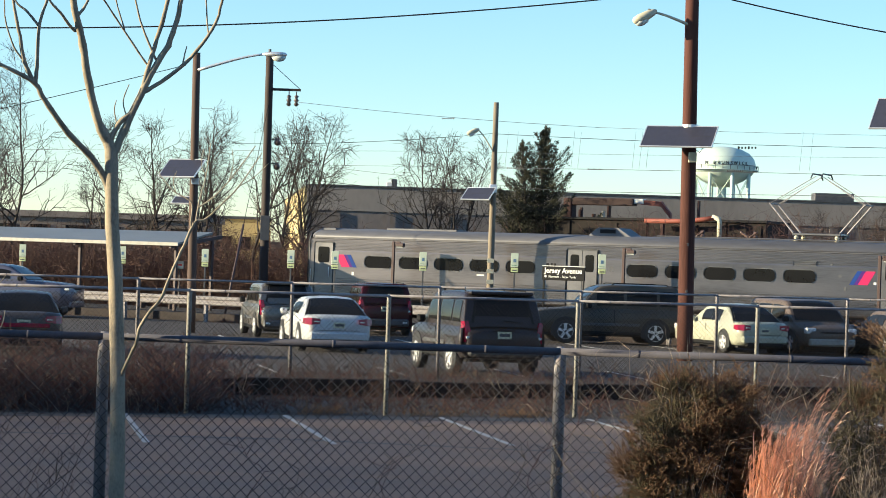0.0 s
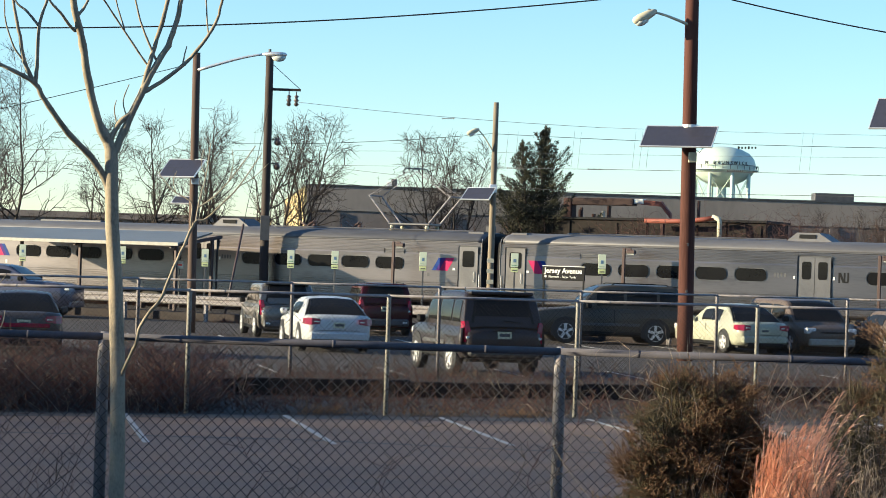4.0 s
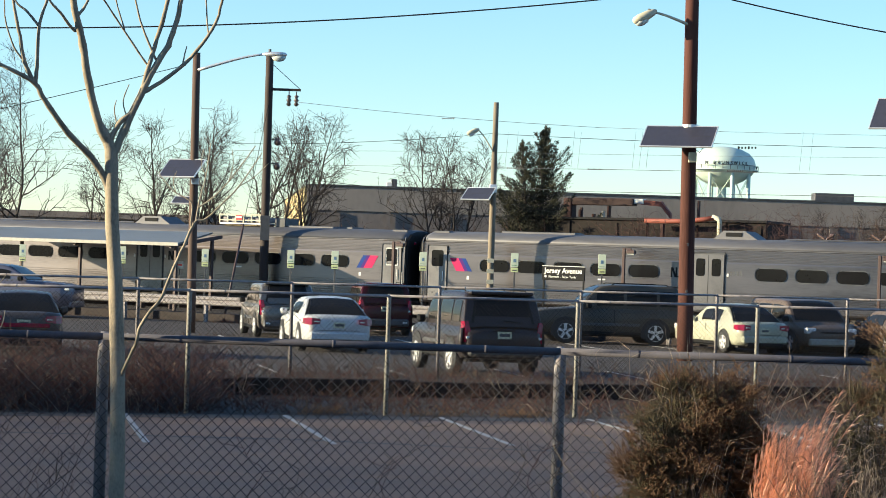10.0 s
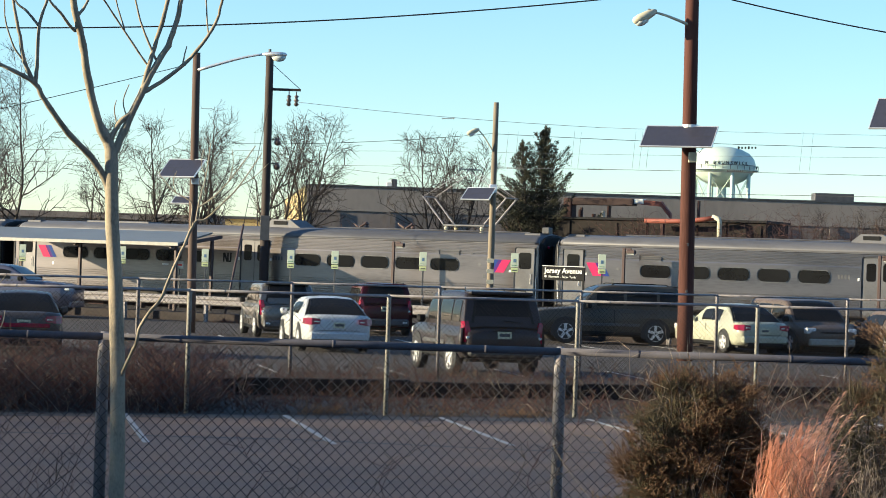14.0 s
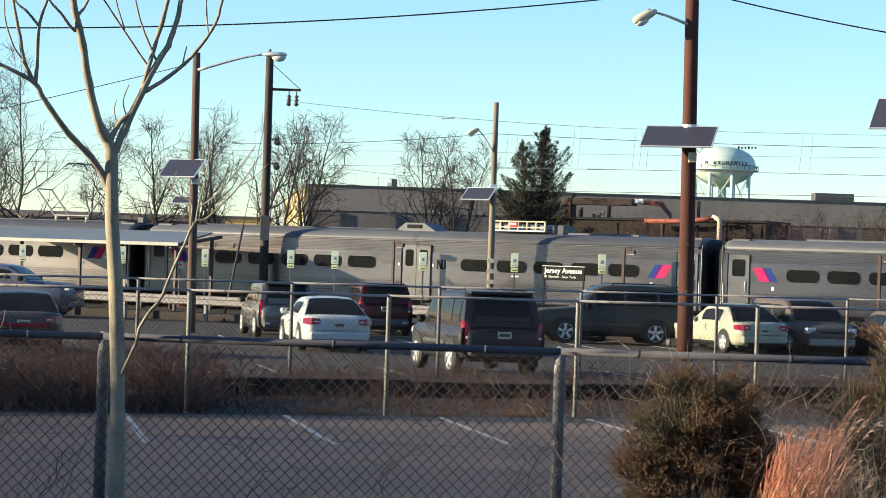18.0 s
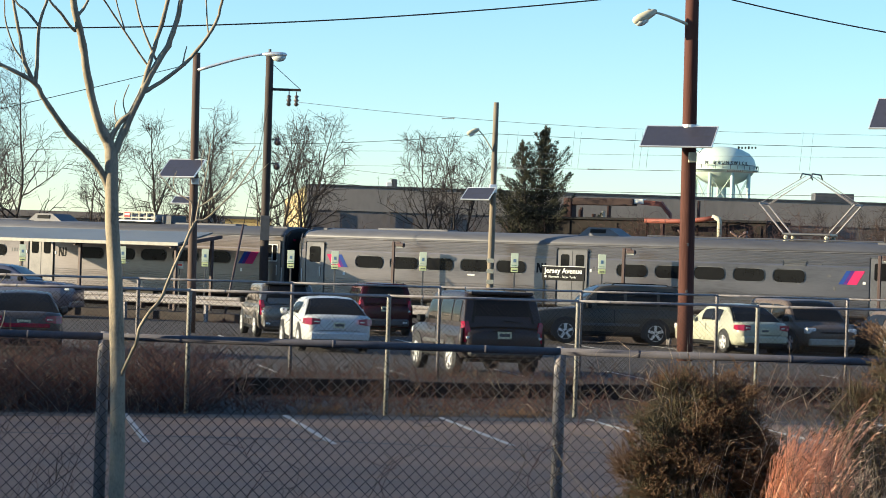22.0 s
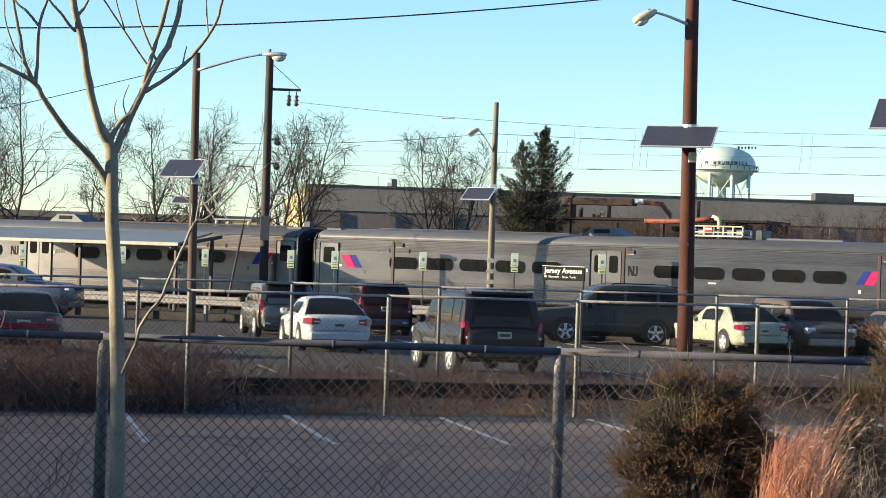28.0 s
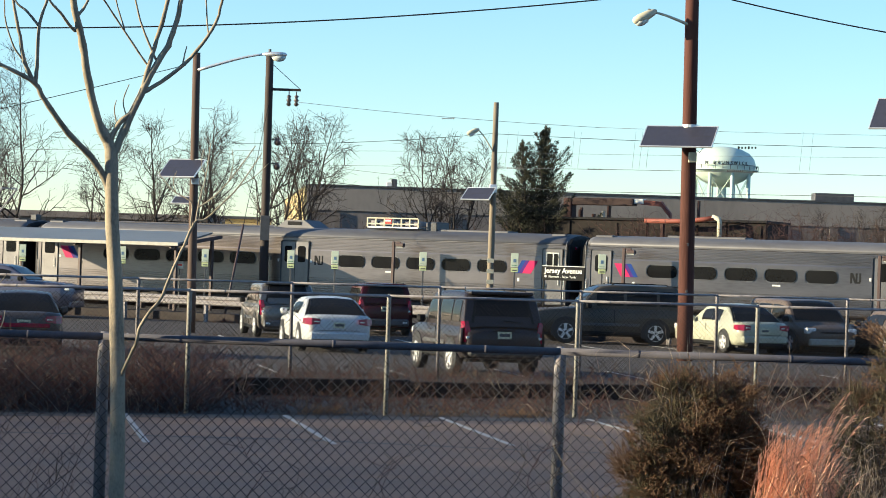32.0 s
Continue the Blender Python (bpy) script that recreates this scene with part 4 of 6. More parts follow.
TRAIN_SECONDS = ((0, -6.38), (1, -10.31), (2, -14.44), (3, -18.79), (4.5, -25.64), (6, -32.75), (7, -37.20), (8, -41.92), (9, -46.89), (10, -52.06), (11, -57.43), (12, -62.27), (13, -67.02), (14, -71.66), (16, -81.17), (17, -85.82), (18, -90.39), (19, -94.88), (20, -99.53), (21, -104.14), (22, -108.35), (23, -112.52), (24, -116.73), (25, -120.90), (26, -125.09), (28, -133.10), (30, -140.27), (31, -143.76), (32, -146.68))
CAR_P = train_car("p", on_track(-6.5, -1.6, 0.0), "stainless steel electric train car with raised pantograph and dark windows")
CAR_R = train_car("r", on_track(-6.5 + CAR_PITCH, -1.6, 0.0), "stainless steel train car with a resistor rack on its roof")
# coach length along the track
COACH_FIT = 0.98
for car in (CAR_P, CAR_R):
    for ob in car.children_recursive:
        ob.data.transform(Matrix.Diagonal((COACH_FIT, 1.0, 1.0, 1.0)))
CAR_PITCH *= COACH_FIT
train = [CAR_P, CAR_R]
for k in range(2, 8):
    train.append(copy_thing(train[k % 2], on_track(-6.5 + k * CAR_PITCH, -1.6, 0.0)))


# ---- vehicles ----
def paint(name, colour, rough=0.32, metal=0.2, coat=0.3):
    dark = max(colour) < 0.13
    return mat(name, colour, rough, metal * (0.5 if dark else 1.0), vary=0.15, scale=0.8, coat=coat * (0.35 if dark else 1.0), spec=0.22 if dark else 0.5)


def vehicle(name, label, m, colour, L, W, H, belt, hood, deck, base, nose, tail, wheel_r, kind, clear=0.26, rails=False, two_tone=None):
    """A car. x forward from the middle, z up from the road. nose, tail: where windscreen and rear glass meet the body (x), as (foot, top)."""
    th = thing(name, m, label, "car", "parked cars")
    hw = W / 2

    def ring(x, w, zb, zt, round_top=0.06):
        q = [(w * 0.90, zb), (w * 0.985, zb + 0.12), (w, zb + (zt - zb) * 0.55), (w * 0.985, zt - round_top), (w * 0.94, zt - 0.015), (w * 0.5, zt + 0.015)]
        return [(x, y, z) for y, z in q] + [(x, -y, z) for y, z in reversed(q)]

    xf, xr = L / 2, -L / 2
    st = [(xr, hw * 0.80, clear + 0.16, deck - 0.16), (xr + 0.06, hw * 0.90, clear + 0.06, deck - 0.05), (xr + 0.30, hw * 0.97, clear, deck), (tail[0] - 0.05, hw, clear, deck + 0.0), (tail[0] + 0.25, hw, clear, belt), (0, hw, clear - 0.02, belt), (nose[0] - 0.2, hw, clear, belt), (nose[0] + 0.05, hw, clear, hood + 0.02), (xf - 0.45, hw * 0.96, clear, hood - 0.06), (xf - 0.12, hw * 0.88, clear + 0.04, hood - 0.14), (xf, hw * 0.74, clear + 0.14, hood - 0.24)]
    part("body", Geo().loft([ring(*s) for s in st]), colour, th, smooth=True)
    # cabin: a rounded shell; panes are patches of the same surface set proud of it
    wb, wt = hw * 0.955, hw * (0.74 if kind == "sedan" else 0.86)
    hz = H - belt + 0.03
    keys = [(0.0, tail[0], 0.0), (0.08, tail[0] + (tail[1] - tail[0]) * 0.45, 0.50), (0.15, tail[0] + (tail[1] - tail[0]) * 0.85, 0.86), (0.20, tail[1] + 0.06, 0.955), (0.28, tail[1] + 0.30, 0.99), (0.5, (tail[1] + nose[1]) / 2, 1.0), (0.70, nose[1] - 0.35, 0.985), (0.78, nose[1] - 0.05, 0.94), (0.85, nose[1] + (nose[0] - nose[1]) * 0.2, 0.82), (0.92, nose[1] + (nose[0] - nose[1]) * 0.58, 0.46), (1.0, nose[0], 0.0)]

    def surf(u, v):
        for (u0, x0, f0), (u1, x1, f1) in zip(keys, keys[1:]):
            if u <= u1:
                t = (u - u0) / (u1 - u0)
                break
        x, f = x0 + (x1 - x0) * t, f0 + (f1 - f0) * t
        side, vv = (1, v) if v <= 0.5 else (-1, 1 - v)
        top, wide, rc = hz * f, wb + (wt - wb) * f, 0.11 * f
        if vv <= 0.30:
            k = vv / 0.30
            y, z = wb + (wide - wb) * k - 0.025 * math.sin(math.pi * k) * -f, (top - rc) * k
        elif vv <= 0.36:
            k = (vv - 0.30) / 0.06 * math.pi / 2
            y, z = wide - rc * (1 - math.cos(k)), top - rc * (1 - math.sin(k))
        else:
            k = (vv - 0.36) / 0.14
            y, z = (wide - rc) * (1 - k), top + 0.035 * f * math.sin(math.pi / 2 * k)
        return Vector((x, side * y, belt - 0.03 + z))

    def patch(us, vs, out):
        g = Geo()
        for u in us:
            for v in vs:
                p = surf(u, v)
                e = 1e-3
                n = (surf(min(u + e, 1), v) - surf(max(u - e, 0), v)).cross(surf(u, min(v + e, 1)) - surf(u, max(v - e, 0)))
                n = n.normalized() if n.length > 1e-9 else Vector((0, 0, 1))
                if n.dot(p - Vector(((tail[0] + nose[0]) / 2, 0, belt - 0.3))) < 0:
                    n = -n
                g.v.append(tuple(p + n * out))
        m = len(vs)
        for i in range(len(us) - 1):
            for j in range(m - 1):
                g.f.append((i * m + j, i * m + j + 1, (i + 1) * m + j + 1, (i + 1) * m + j))
        return g

    def span(a, b, n):
        return [a + (b - a) * i / n for i in range(n + 1)]

    part("cabin", patch([k[0] for k in keys[:1]] + span(0.02, 0.98, 40) + [1.0], [0.0, 0.06, 0.12, 0.18, 0.24, 0.30, 0.315, 0.33, 0.345, 0.36, 0.40, 0.45, 0.5, 0.55, 0.60, 0.64, 0.655, 0.67, 0.685, 0.70, 0.76, 0.82, 0.88, 0.94, 1.0], 0.0), two_tone or colour, th, "roof and window pillars", smooth=True)

    def pane(nm, u0, u1, v0, v1, lab=""):
        q = part(nm, patch(span(u0, u1, 10), span(v0, v1, 10), 0.012), CAR_GLASS, th, lab, smooth=True)
        return q

    bz = belt - 0.03
    for sg in (1, -1):
        cuts = (0.17, 0.36, 0.60, 0.86) if kind in ("suv", "van") else (0.17, 0.50, 0.84)
        for u0, u1 in zip(cuts, cuts[1:]):
            lo, hi = 0.05, 0.272
            pane("side_window", u0 + 0.012, u1 - 0.012, lo if sg > 0 else 1 - hi, hi if sg > 0 else 1 - lo)
        for u in cuts[1:]:
            x = tail[0] + (nose[0] - tail[0]) * u - 0.22
            part("door_handle", Geo().box(x - 0.09, x + 0.09, sg * hw * 0.985 - 0.02, sg * hw * 0.985 + 0.02, belt - 0.17, belt - 0.13, 0.008), two_tone or colour, th)
        mx = nose[0] - 0.28
        part("mirror", Geo().box(mx - 0.1, mx + 0.1, sg * (hw + 0.10) - 0.1, sg * (hw + 0.10) + 0.08, belt - 0.02, belt + 0.15, 0.04), BLACK if kind != "sedan" else colour, th)
        if kind == "sedan":
            lamp = Geo()
            w0, w1 = sg * hw * 0.56, sg * hw * 0.93
            lamp.loft([[(xr + -0.030, w0, deck - 0.10), (xr + -0.040, w0, deck - 0.22), (xr + 0.100, w0, deck - 0.22), (xr + 0.100, w0, deck - 0.10)], [(xr + -0.010, sg * hw * 0.80, deck - 0.07), (xr + -0.025, sg * hw * 0.82, deck - 0.26), (xr + 0.140, sg * hw * 0.82, deck - 0.26), (xr + 0.140, sg * hw * 0.80, deck - 0.07)], [(xr + 0.140, w1 * 1.04, deck - 0.08), (xr + 0.120, w1 * 1.055, deck - 0.25), (xr + 0.360, w1 * 1.075, deck - 0.22), (xr + 0.360, w1 * 1.07, deck - 0.09)]])
            tl = part("tail_light", lamp, TAIL, th, "red wrap-round tail lamp")
            part("reverse_lens", Geo().box(xr - 0.045, xr + 0.0, sg * hw * 0.66 - 0.07, sg * hw * 0.66 + 0.07, deck - 0.185, deck - 0.155, 0.008), HEAD, tl)
        else:
            tl = part("tail_light", Geo().loft([[(xr + 0.04, sg * hw * 0.80, z), (xr + 0.06, sg * hw * 0.93, z), (xr + 0.26, sg * hw * 0.985, z), (xr + 0.26, sg * hw * 0.80, z)] for z in (deck - 0.34, deck - 0.10)] + [[(xr + 0.08, sg * hw * 0.86, deck + 0.12), (xr + 0.09, sg * hw * 0.95, deck + 0.12), (xr + 0.29, sg * hw * 0.975, deck + 0.12), (xr + 0.29, sg * hw * 0.86, deck + 0.12)]]), TAIL, th, "red tail lamp")
            part("reverse_lens", Geo().box(xr + 0.025, xr + 0.07, sg * hw * 0.86 - 0.05, sg * hw * 0.86 + 0.05, deck - 0.26, deck - 0.20, 0.01), HEAD, tl)
            part("bumper_reflector", Geo().box(xr - 0.056, xr - 0.02, sg * hw * 0.70 - 0.07, sg * hw * 0.70 + 0.07, clear + 0.16, clear + 0.22, 0.008), HEAD, th)
            part("wheel_flare", Geo().box(-base / 2 - wheel_r - 0.10, -base / 2 + wheel_r + 0.10, sg * hw - 0.02, sg * hw + 0.012, wheel_r * 2 + 0.06, wheel_r * 2 + 0.12, 0.01), two_tone or colour, th)
            part("side_moulding", Geo().box(-base / 2 + wheel_r + 0.14, base / 2 - wheel_r - 0.14, sg * hw - 0.02, sg * hw + 0.018, clear + 0.26, clear + 0.36, 0.012), GREY_DARK, th)
        part("headlight", Geo().box(xf - 0.24, xf - 0.02, sg * hw * 0.72 - 0.20, sg * hw * 0.72 + 0.15, hood - 0.32, hood - 0.13, 0.04), HEAD, th, "clear headlamp")
        part("sill", Geo().box(-base / 2 + wheel_r, base / 2 - wheel_r, sg * hw * 0.97 - 0.03, sg * hw * 0.97 + 0.02, clear - 0.02, clear + 0.08, 0.015), BLACK, th)
        part("door_joint", Geo().box(-0.12, -0.105, sg * hw - 0.008, sg * hw + 0.003, clear + 0.12, belt - 0.06), BLACK, th)
        if rails:
            part("roof_rail", Geo().tube([(tail[1] + 0.25, sg * wt * 0.86, H - 0.03), (tail[1] + 0.38, sg * wt * 0.86, H + 0.045), (nose[1] - 0.5, sg * wt * 0.86, H + 0.045), (nose[1] - 0.35, sg * wt * 0.86, H - 0.03)], 0.016, 6), BLACK, th)
        for x in (-base / 2, base / 2):
            arch = [(x + (wheel_r + 0.09) * math.cos(a), (wheel_r + 0.09) * math.sin(a) + wheel_r) for a in [math.pi * (i / 14 * 1.24 - 0.12) for i in range(15)]]
            part("wheel_arch", Geo().loft([[(xx, sg * (hw - 0.10), zz) for xx, zz in arch], [(xx, sg * (hw + 0.008), zz) for xx, zz in arch]]), RUBBER, th)
            wh = part("wheel", Geo().loft([[(x + r * math.cos(a), sg * y, wheel_r + r * math.sin(a)) for a in [2 * math.pi * j / 20 for j in range(20)]] for r, y in ((wheel_r * 0.9, hw - 0.2), (wheel_r, hw - 0.17), (wheel_r, hw - 0.01), (wheel_r * 0.93, hw + 0.02), (wheel_r * 0.68, hw + 0.022))]), RUBBER, th, "black tyre", smooth=True)
            rim = Geo().loft([[(x + r * math.cos(a), sg * y, wheel_r + r * math.sin(a)) for a in [2 * math.pi * j / 20 for j in range(20)]] for r, y in ((wheel_r * 0.69, hw + 0.012), (wheel_r * 0.64, hw + 0.028), (wheel_r * 0.6, hw + 0.010))])
            part("rim", rim, RIM, wh, "alloy rim", smooth=True)
            for k in range(5):
                a = 2 * math.pi * k / 5 + 0.3
                c, s = math.cos(a), math.sin(a)
                r1 = wheel_r * 0.62
                w = 0.045
                pts = [(x + 0.03 * c - w * s, sg * (hw + 0.014), wheel_r + 0.03 * s + w * c), (x + 0.03 * c + w * s, sg * (hw + 0.014), wheel_r + 0.03 * s - w * c), (x + r1 * c + w * s, sg * (hw + 0.014), wheel_r + r1 * s - w * c), (x + r1 * c - w * s, sg * (hw + 0.014), wheel_r + r1 * s + w * c)]
                part("spoke", Geo().slab(pts, (0, sg, 0), 0.012), RIM, wh)
    pane("rear_window", 0.02 if kind == "sedan" else 0.05, 0.165 if kind == "sedan" else 0.15, 0.375 if kind == "sedan" else 0.395, 0.625 if kind == "sedan" else 0.605)
    frame_v = ((0.362, 0.374), (0.626, 0.638)) if kind == "sedan" else ((0.385, 0.394), (0.606, 0.615))
    for va, vb in frame_v:
        part("glass_seal", patch(span(0.02, 0.165, 8), span(va, vb, 2), 0.008), BLACK, th, smooth=True)
    if kind != "sedan":
        part("window_tray", Geo().box(tail[0] + 0.05, tail[0] + 0.30, -hw * 0.74, hw * 0.74, belt - 0.02, belt + 0.0, 0.005), BLACK, th)
    pane("windscreen", 0.80, 0.985, 0.37, 0.63)
    part("rear_bumper", Geo().box(xr - 0.05, xr + 0.22, -hw * 0.86, hw * 0.86, clear + 0.06, clear + 0.30, 0.05), colour if kind == "sedan" else GREY_DARK, th)
    if kind == "sedan":
        part("rear_valance", Geo().box(xr - 0.056, xr + 0.1, -hw * 0.70, hw * 0.70, clear - 0.02, clear + 0.09, 0.02), BLACK, th)
        part("trunk_seam", Geo().box(xr - 0.004, xr + 0.02, -hw * 0.62, hw * 0.62, clear + 0.33, clear + 0.342), BLACK, th)
    else:
        part("roof_spoiler", Geo().box(tail[1] - 0.16, tail[1] + 0.30, -hw * 0.76, hw * 0.76, H - 0.05, H + 0.015, 0.02), two_tone or colour, th)
    part("front_bumper", Geo().box(xf - 0.22, xf + 0.04, -hw * 0.80, hw * 0.80, clear + 0.02, clear + 0.26, 0.05), GALV_PALE if kind == "van" else colour, th)
    part("grille", Geo().box(xf - 0.10, xf + 0.012, -hw * 0.42, hw * 0.42, hood - 0.30, hood - (0.24 if kind == "van" else 0.16), 0.02), BLACK, th)
    zp = deck - 0.26 if kind == "sedan" else deck - 0.17
    part("number_plate", Geo().box(xr - 0.012, xr + 0.03, -0.16, 0.16, zp - 0.08, zp + 0.08, 0.005), PLATE, th)
    part("plate_bar", Geo().box(xr - 0.017, xr - 0.0135, -0.12, 0.12, zp - 0.03, zp + 0.035), GREY_DARK, th)
    part("trunk_trim", Geo().box(xr - 0.006, xr + 0.05, -0.24, 0.24, zp + 0.10, zp + 0.125, 0.006), two_tone or colour, th)
    if kind != "sedan":
        part("rear_wiper", Geo().tube([(tail[0] + 0.02, 0.0, bz + 0.16), (tail[0] - 0.02, -0.4, bz + 0.12)], 0.01, 4), BLACK, th)
    part("floor_pan", Geo().box(xr + 0.4, xf - 0.4, -hw * 0.8, hw * 0.8, clear - 0.08, clear + 0.05, 0.02), RUBBER, th)
    return th


def parked(x, y, heading):
    """Pose on the far lot; heading 0 points away from the road, positive turns left."""
    return pose(x, y, LOT_FAR + 0.003, 0, 0, 90 + heading)


SILVER = paint("silver_paint", (0.17, 0.155, 0.14), 0.3, 0.5)
PEARL = paint("white_car_paint", (0.50, 0.50, 0.50), 0.3, 0.0)
IVORY = paint("ivory_car_paint", (0.38, 0.375, 0.285), 0.3, 0.0)
MAROON = paint("maroon_paint", (0.045, 0.008, 0.012), 0.25, 0.2)
CHARCOAL = paint("charcoal_paint", (0.036, 0.030, 0.032), 0.34, 0.3)
GREEN_GREY = paint("green_grey_paint", (0.066, 0.058, 0.048), 0.4, 0.1)
SLATE = paint("slate_blue_paint", (0.125, 0.118, 0.15), 0.3, 0.4)
DULL_SILVER = paint("dull_silver_paint", (0.075, 0.066, 0.066), 0.3, 0.3)
DARK_VAN = paint("dark_brown_grey_paint", (0.10, 0.076, 0.064), 0.42, 0.1)

vehicle("suv", "charcoal sport utility vehicle with red tail lamps, parked tail outward", pose(0.76, 51.8, 0.155, 0, 0, 106), CHARCOAL, 4.75, 1.90, 1.86, 1.12, 1.10, 1.10, 2.79, (1.05, 0.45), (-2.25, -1.95), 0.39, "suv", clear=0.40, rails=True)
vehicle("sedan", "white sedan with red tail lamps, parked tail outward", parked(-3.25, 62.8, 13), PEARL, 4.87, 1.86, 1.46, 0.96, 0.92, 1.0, 2.87, (0.95, 0.15), (-1.95, -0.95), 0.34, "sedan")
vehicle("suv", "silver-grey sport utility vehicle parked beside a white sedan", parked(-5.25, 72.4, 13), SILVER, 4.75, 1.84, 1.70, 1.05, 1.05, 1.05, 2.85, (1.1, 0.4), (-2.2, -1.75), 0.36, "suv", rails=True)
vehicle("suv", "dark maroon sport utility vehicle with tinted rear glass", parked(-2.24, 77.9, 10), MAROON, 4.7, 1.82, 1.72, 1.05, 1.06, 1.06, 2.85, (1.1, 0.45), (-2.25, -1.95), 0.38, "suv", rails=True)
vehicle("large_suv", "large dark green-grey sport utility vehicle parked broadside", parked(5.45, 75.2, 98), GREEN_GREY, 5.25, 2.0, 1.96, 1.20, 1.16, 1.14, 3.02, (1.05, 0.35), (-2.5, -2.25), 0.40, "suv", clear=0.34, rails=True)
vehicle("sedan", "ivory sedan with red tail lamps beside a wooden pole", parked(9.20, 72.0, 20), IVORY, 4.8, 1.82, 1.50, 0.94, 0.92, 0.98, 2.75, (0.95, 0.15), (-1.95, -0.98), 0.33, "sedan")
vehicle("minivan", "dark minivan parked with its headlamps outward", parked(11.62, 73.2, 196), DARK_VAN, 4.95, 1.95, 1.70, 1.02, 0.98, 1.0, 2.95, (1.55, 0.65), (-2.3, -1.95), 0.34, "van")
vehicle("pickup_truck", "slate-blue pickup truck parked broadside by the guard rail", pose(-16.15, 84.6, LOT_FAR + 0.003, 0, 0, -9), SLATE, 5.3, 1.95, 1.90, 1.34, 1.32, 1.3, 3.3, (1.05, 0.15), (-1.7, -1.25), 0.38, "suv", clear=0.36)
dull = vehicle("sedan", "dull silver sedan parked tail outward behind brush", parked(-10.4, 56.3, 11), DULL_SILVER, 4.8, 1.85, 1.46, 0.93, 0.92, 1.0, 2.8, (0.95, 0.15), (-1.95, -0.98), 0.33, "sedan")
vehicle("sedan", "dark sedan half hidden behind weeds", parked(14.6, 72.5, 12), DARK_VAN, 4.8, 1.85, 1.46, 0.93, 0.92, 1.0, 2.8, (0.95, 0.15), (-1.95, -0.98), 0.33, "sedan")
part("tail_strip", Geo().box(-2.43, -2.36, -0.62, 0.62, 0.64, 0.74, 0.012), TAIL, dull, "red lamp strip across the tail")


# ---- young tree beside the near fence ----
TREE_Y = 15.01
TS = 1.1007
young = thing("young_tree", pose(-1.92 * TS, TREE_Y, 0.24), "slender leafless young tree with pale smooth bark", "tree")


grown = []


def limb(pts, r0, r1, bend=0.0, sides=10):
    """A limb from (x, z) places in the tree's plane, smoothed and knotty, starting on the limb that bears it."""
    P3 = []
    rng = random.Random(len(grown) * 7 + 1)
    for i, (x, z) in enumerate(pts):
        old = 0.26 * max(0.0, min(1.0, (z - 1.85) * 2.5)) * max(0.0, min(1.0, (x + 1.85) * 3)) * (z < 3.4)
        fore = 0.26 * max(0.0, min(1.0, (z - 1.86) * 7)) * max(0.0, min(1.0, (x + 1.93) * 7)) * (z < 3.4)
        depth = 0.16 * math.sin(4.3 * (x + 2.0)) * max(0.0, min(1.0, z - 3.1)) - old
        away = (0.62 * max(0.0, -2.04 - x) + fore - old) * (TS > 1.05)
        k = (TREE_Y - away) / TREE_Y
        P3.append(Vector((x * TS * k + 1.92 * TS, depth - away, 2.65 + (z - 2.65) * TS * k - 0.24)))
    if grown:
        near = min(grown, key=lambda q: (q.x - P3[0].x) ** 2 + (q.z - P3[0].z) ** 2)
        gap = near.y - P3[0].y
        for i in range(min(3, len(P3))):
            P3[i].y += gap * (1.0, 0.6, 0.25)[i]
        if (near - P3[0]).length > 0.004:
            P3.insert(0, near.copy())
    n = len(P3)
    out = []
    for i in range(n - 1):
        p0, p1, p2, p3 = P3[max(i - 1, 0)], P3[i], P3[i + 1], P3[min(i + 2, n - 1)]
        for k in range(5):
            t = k / 5
            out.append(0.5 * ((2 * p1) + (p2 - p0) * t + (2 * p0 - 5 * p1 + 4 * p2 - p3) * t * t + (3 * p1 - p0 - 3 * p2 + p3) * t ** 3))
    out.append(P3[-1])
    m = len(out)
    wob = min(0.12 * r0, 0.0028)
    for i in range(2, m):
        out[i] += Vector((rng.gauss(0, wob), rng.gauss(0, wob), 0)) * (0.6 if i % 3 else 1.0)
    rad = [TS * 0.93 * (r0 + (r1 - r0) * i / (m - 1)) * (1 + 0.05 * math.sin(i * 2.7) + rng.uniform(-0.03, 0.13 if i % 4 == 0 else 0.03)) for i in range(m)]
    part("limb" if r0 > 0.012 else "twig", Geo().tube(out, rad, sides), BARK, young, smooth=True)
    grown.extend(out)


part("trunk", Geo().tube([(0.01, 0, -0.15), (0.0, 0, 0.3), (0.0, 0, 1.0), (-0.02, 0, 1.65), (-0.055, 0.01, 2.2), (-0.09, 0, 2.6), (-0.105, 0, 2.95), (-0.115, 0, 3.09), (-0.155, 0, 3.18), (-0.20, 0, 3.26)], [0.066, 0.056, 0.052, 0.050, 0.048, 0.046, 0.044, 0.041, 0.033, 0.024], 16), BARK, young, smooth=True)
grown += [Vector((-0.1, 0, 2.2 + 0.05 * k)) for k in range(19)] + [Vector((0, 0, 0.1 * k)) for k in range(20)]
limb([(-2.0, 2.90), (-2.04, 3.05), (-2.12, 3.19), (-2.28, 3.35), (-2.42, 3.54), (-2.48, 3.64), (-2.61, 3.71), (-2.70, 3.75), (-2.91, 3.86)], 0.028, 0.010, -0.3)
limb([(-2.48, 3.64), (-2.55, 3.77), (-2.59, 3.96), (-2.63, 4.14), (-2.66, 4.5)], 0.015, 0.007, -0.1)
limb([(-2.48, 3.64), (-2.47, 3.74), (-2.46, 3.98), (-2.41, 4.15), (-2.34, 4.5)], 0.014, 0.007, 0.1)
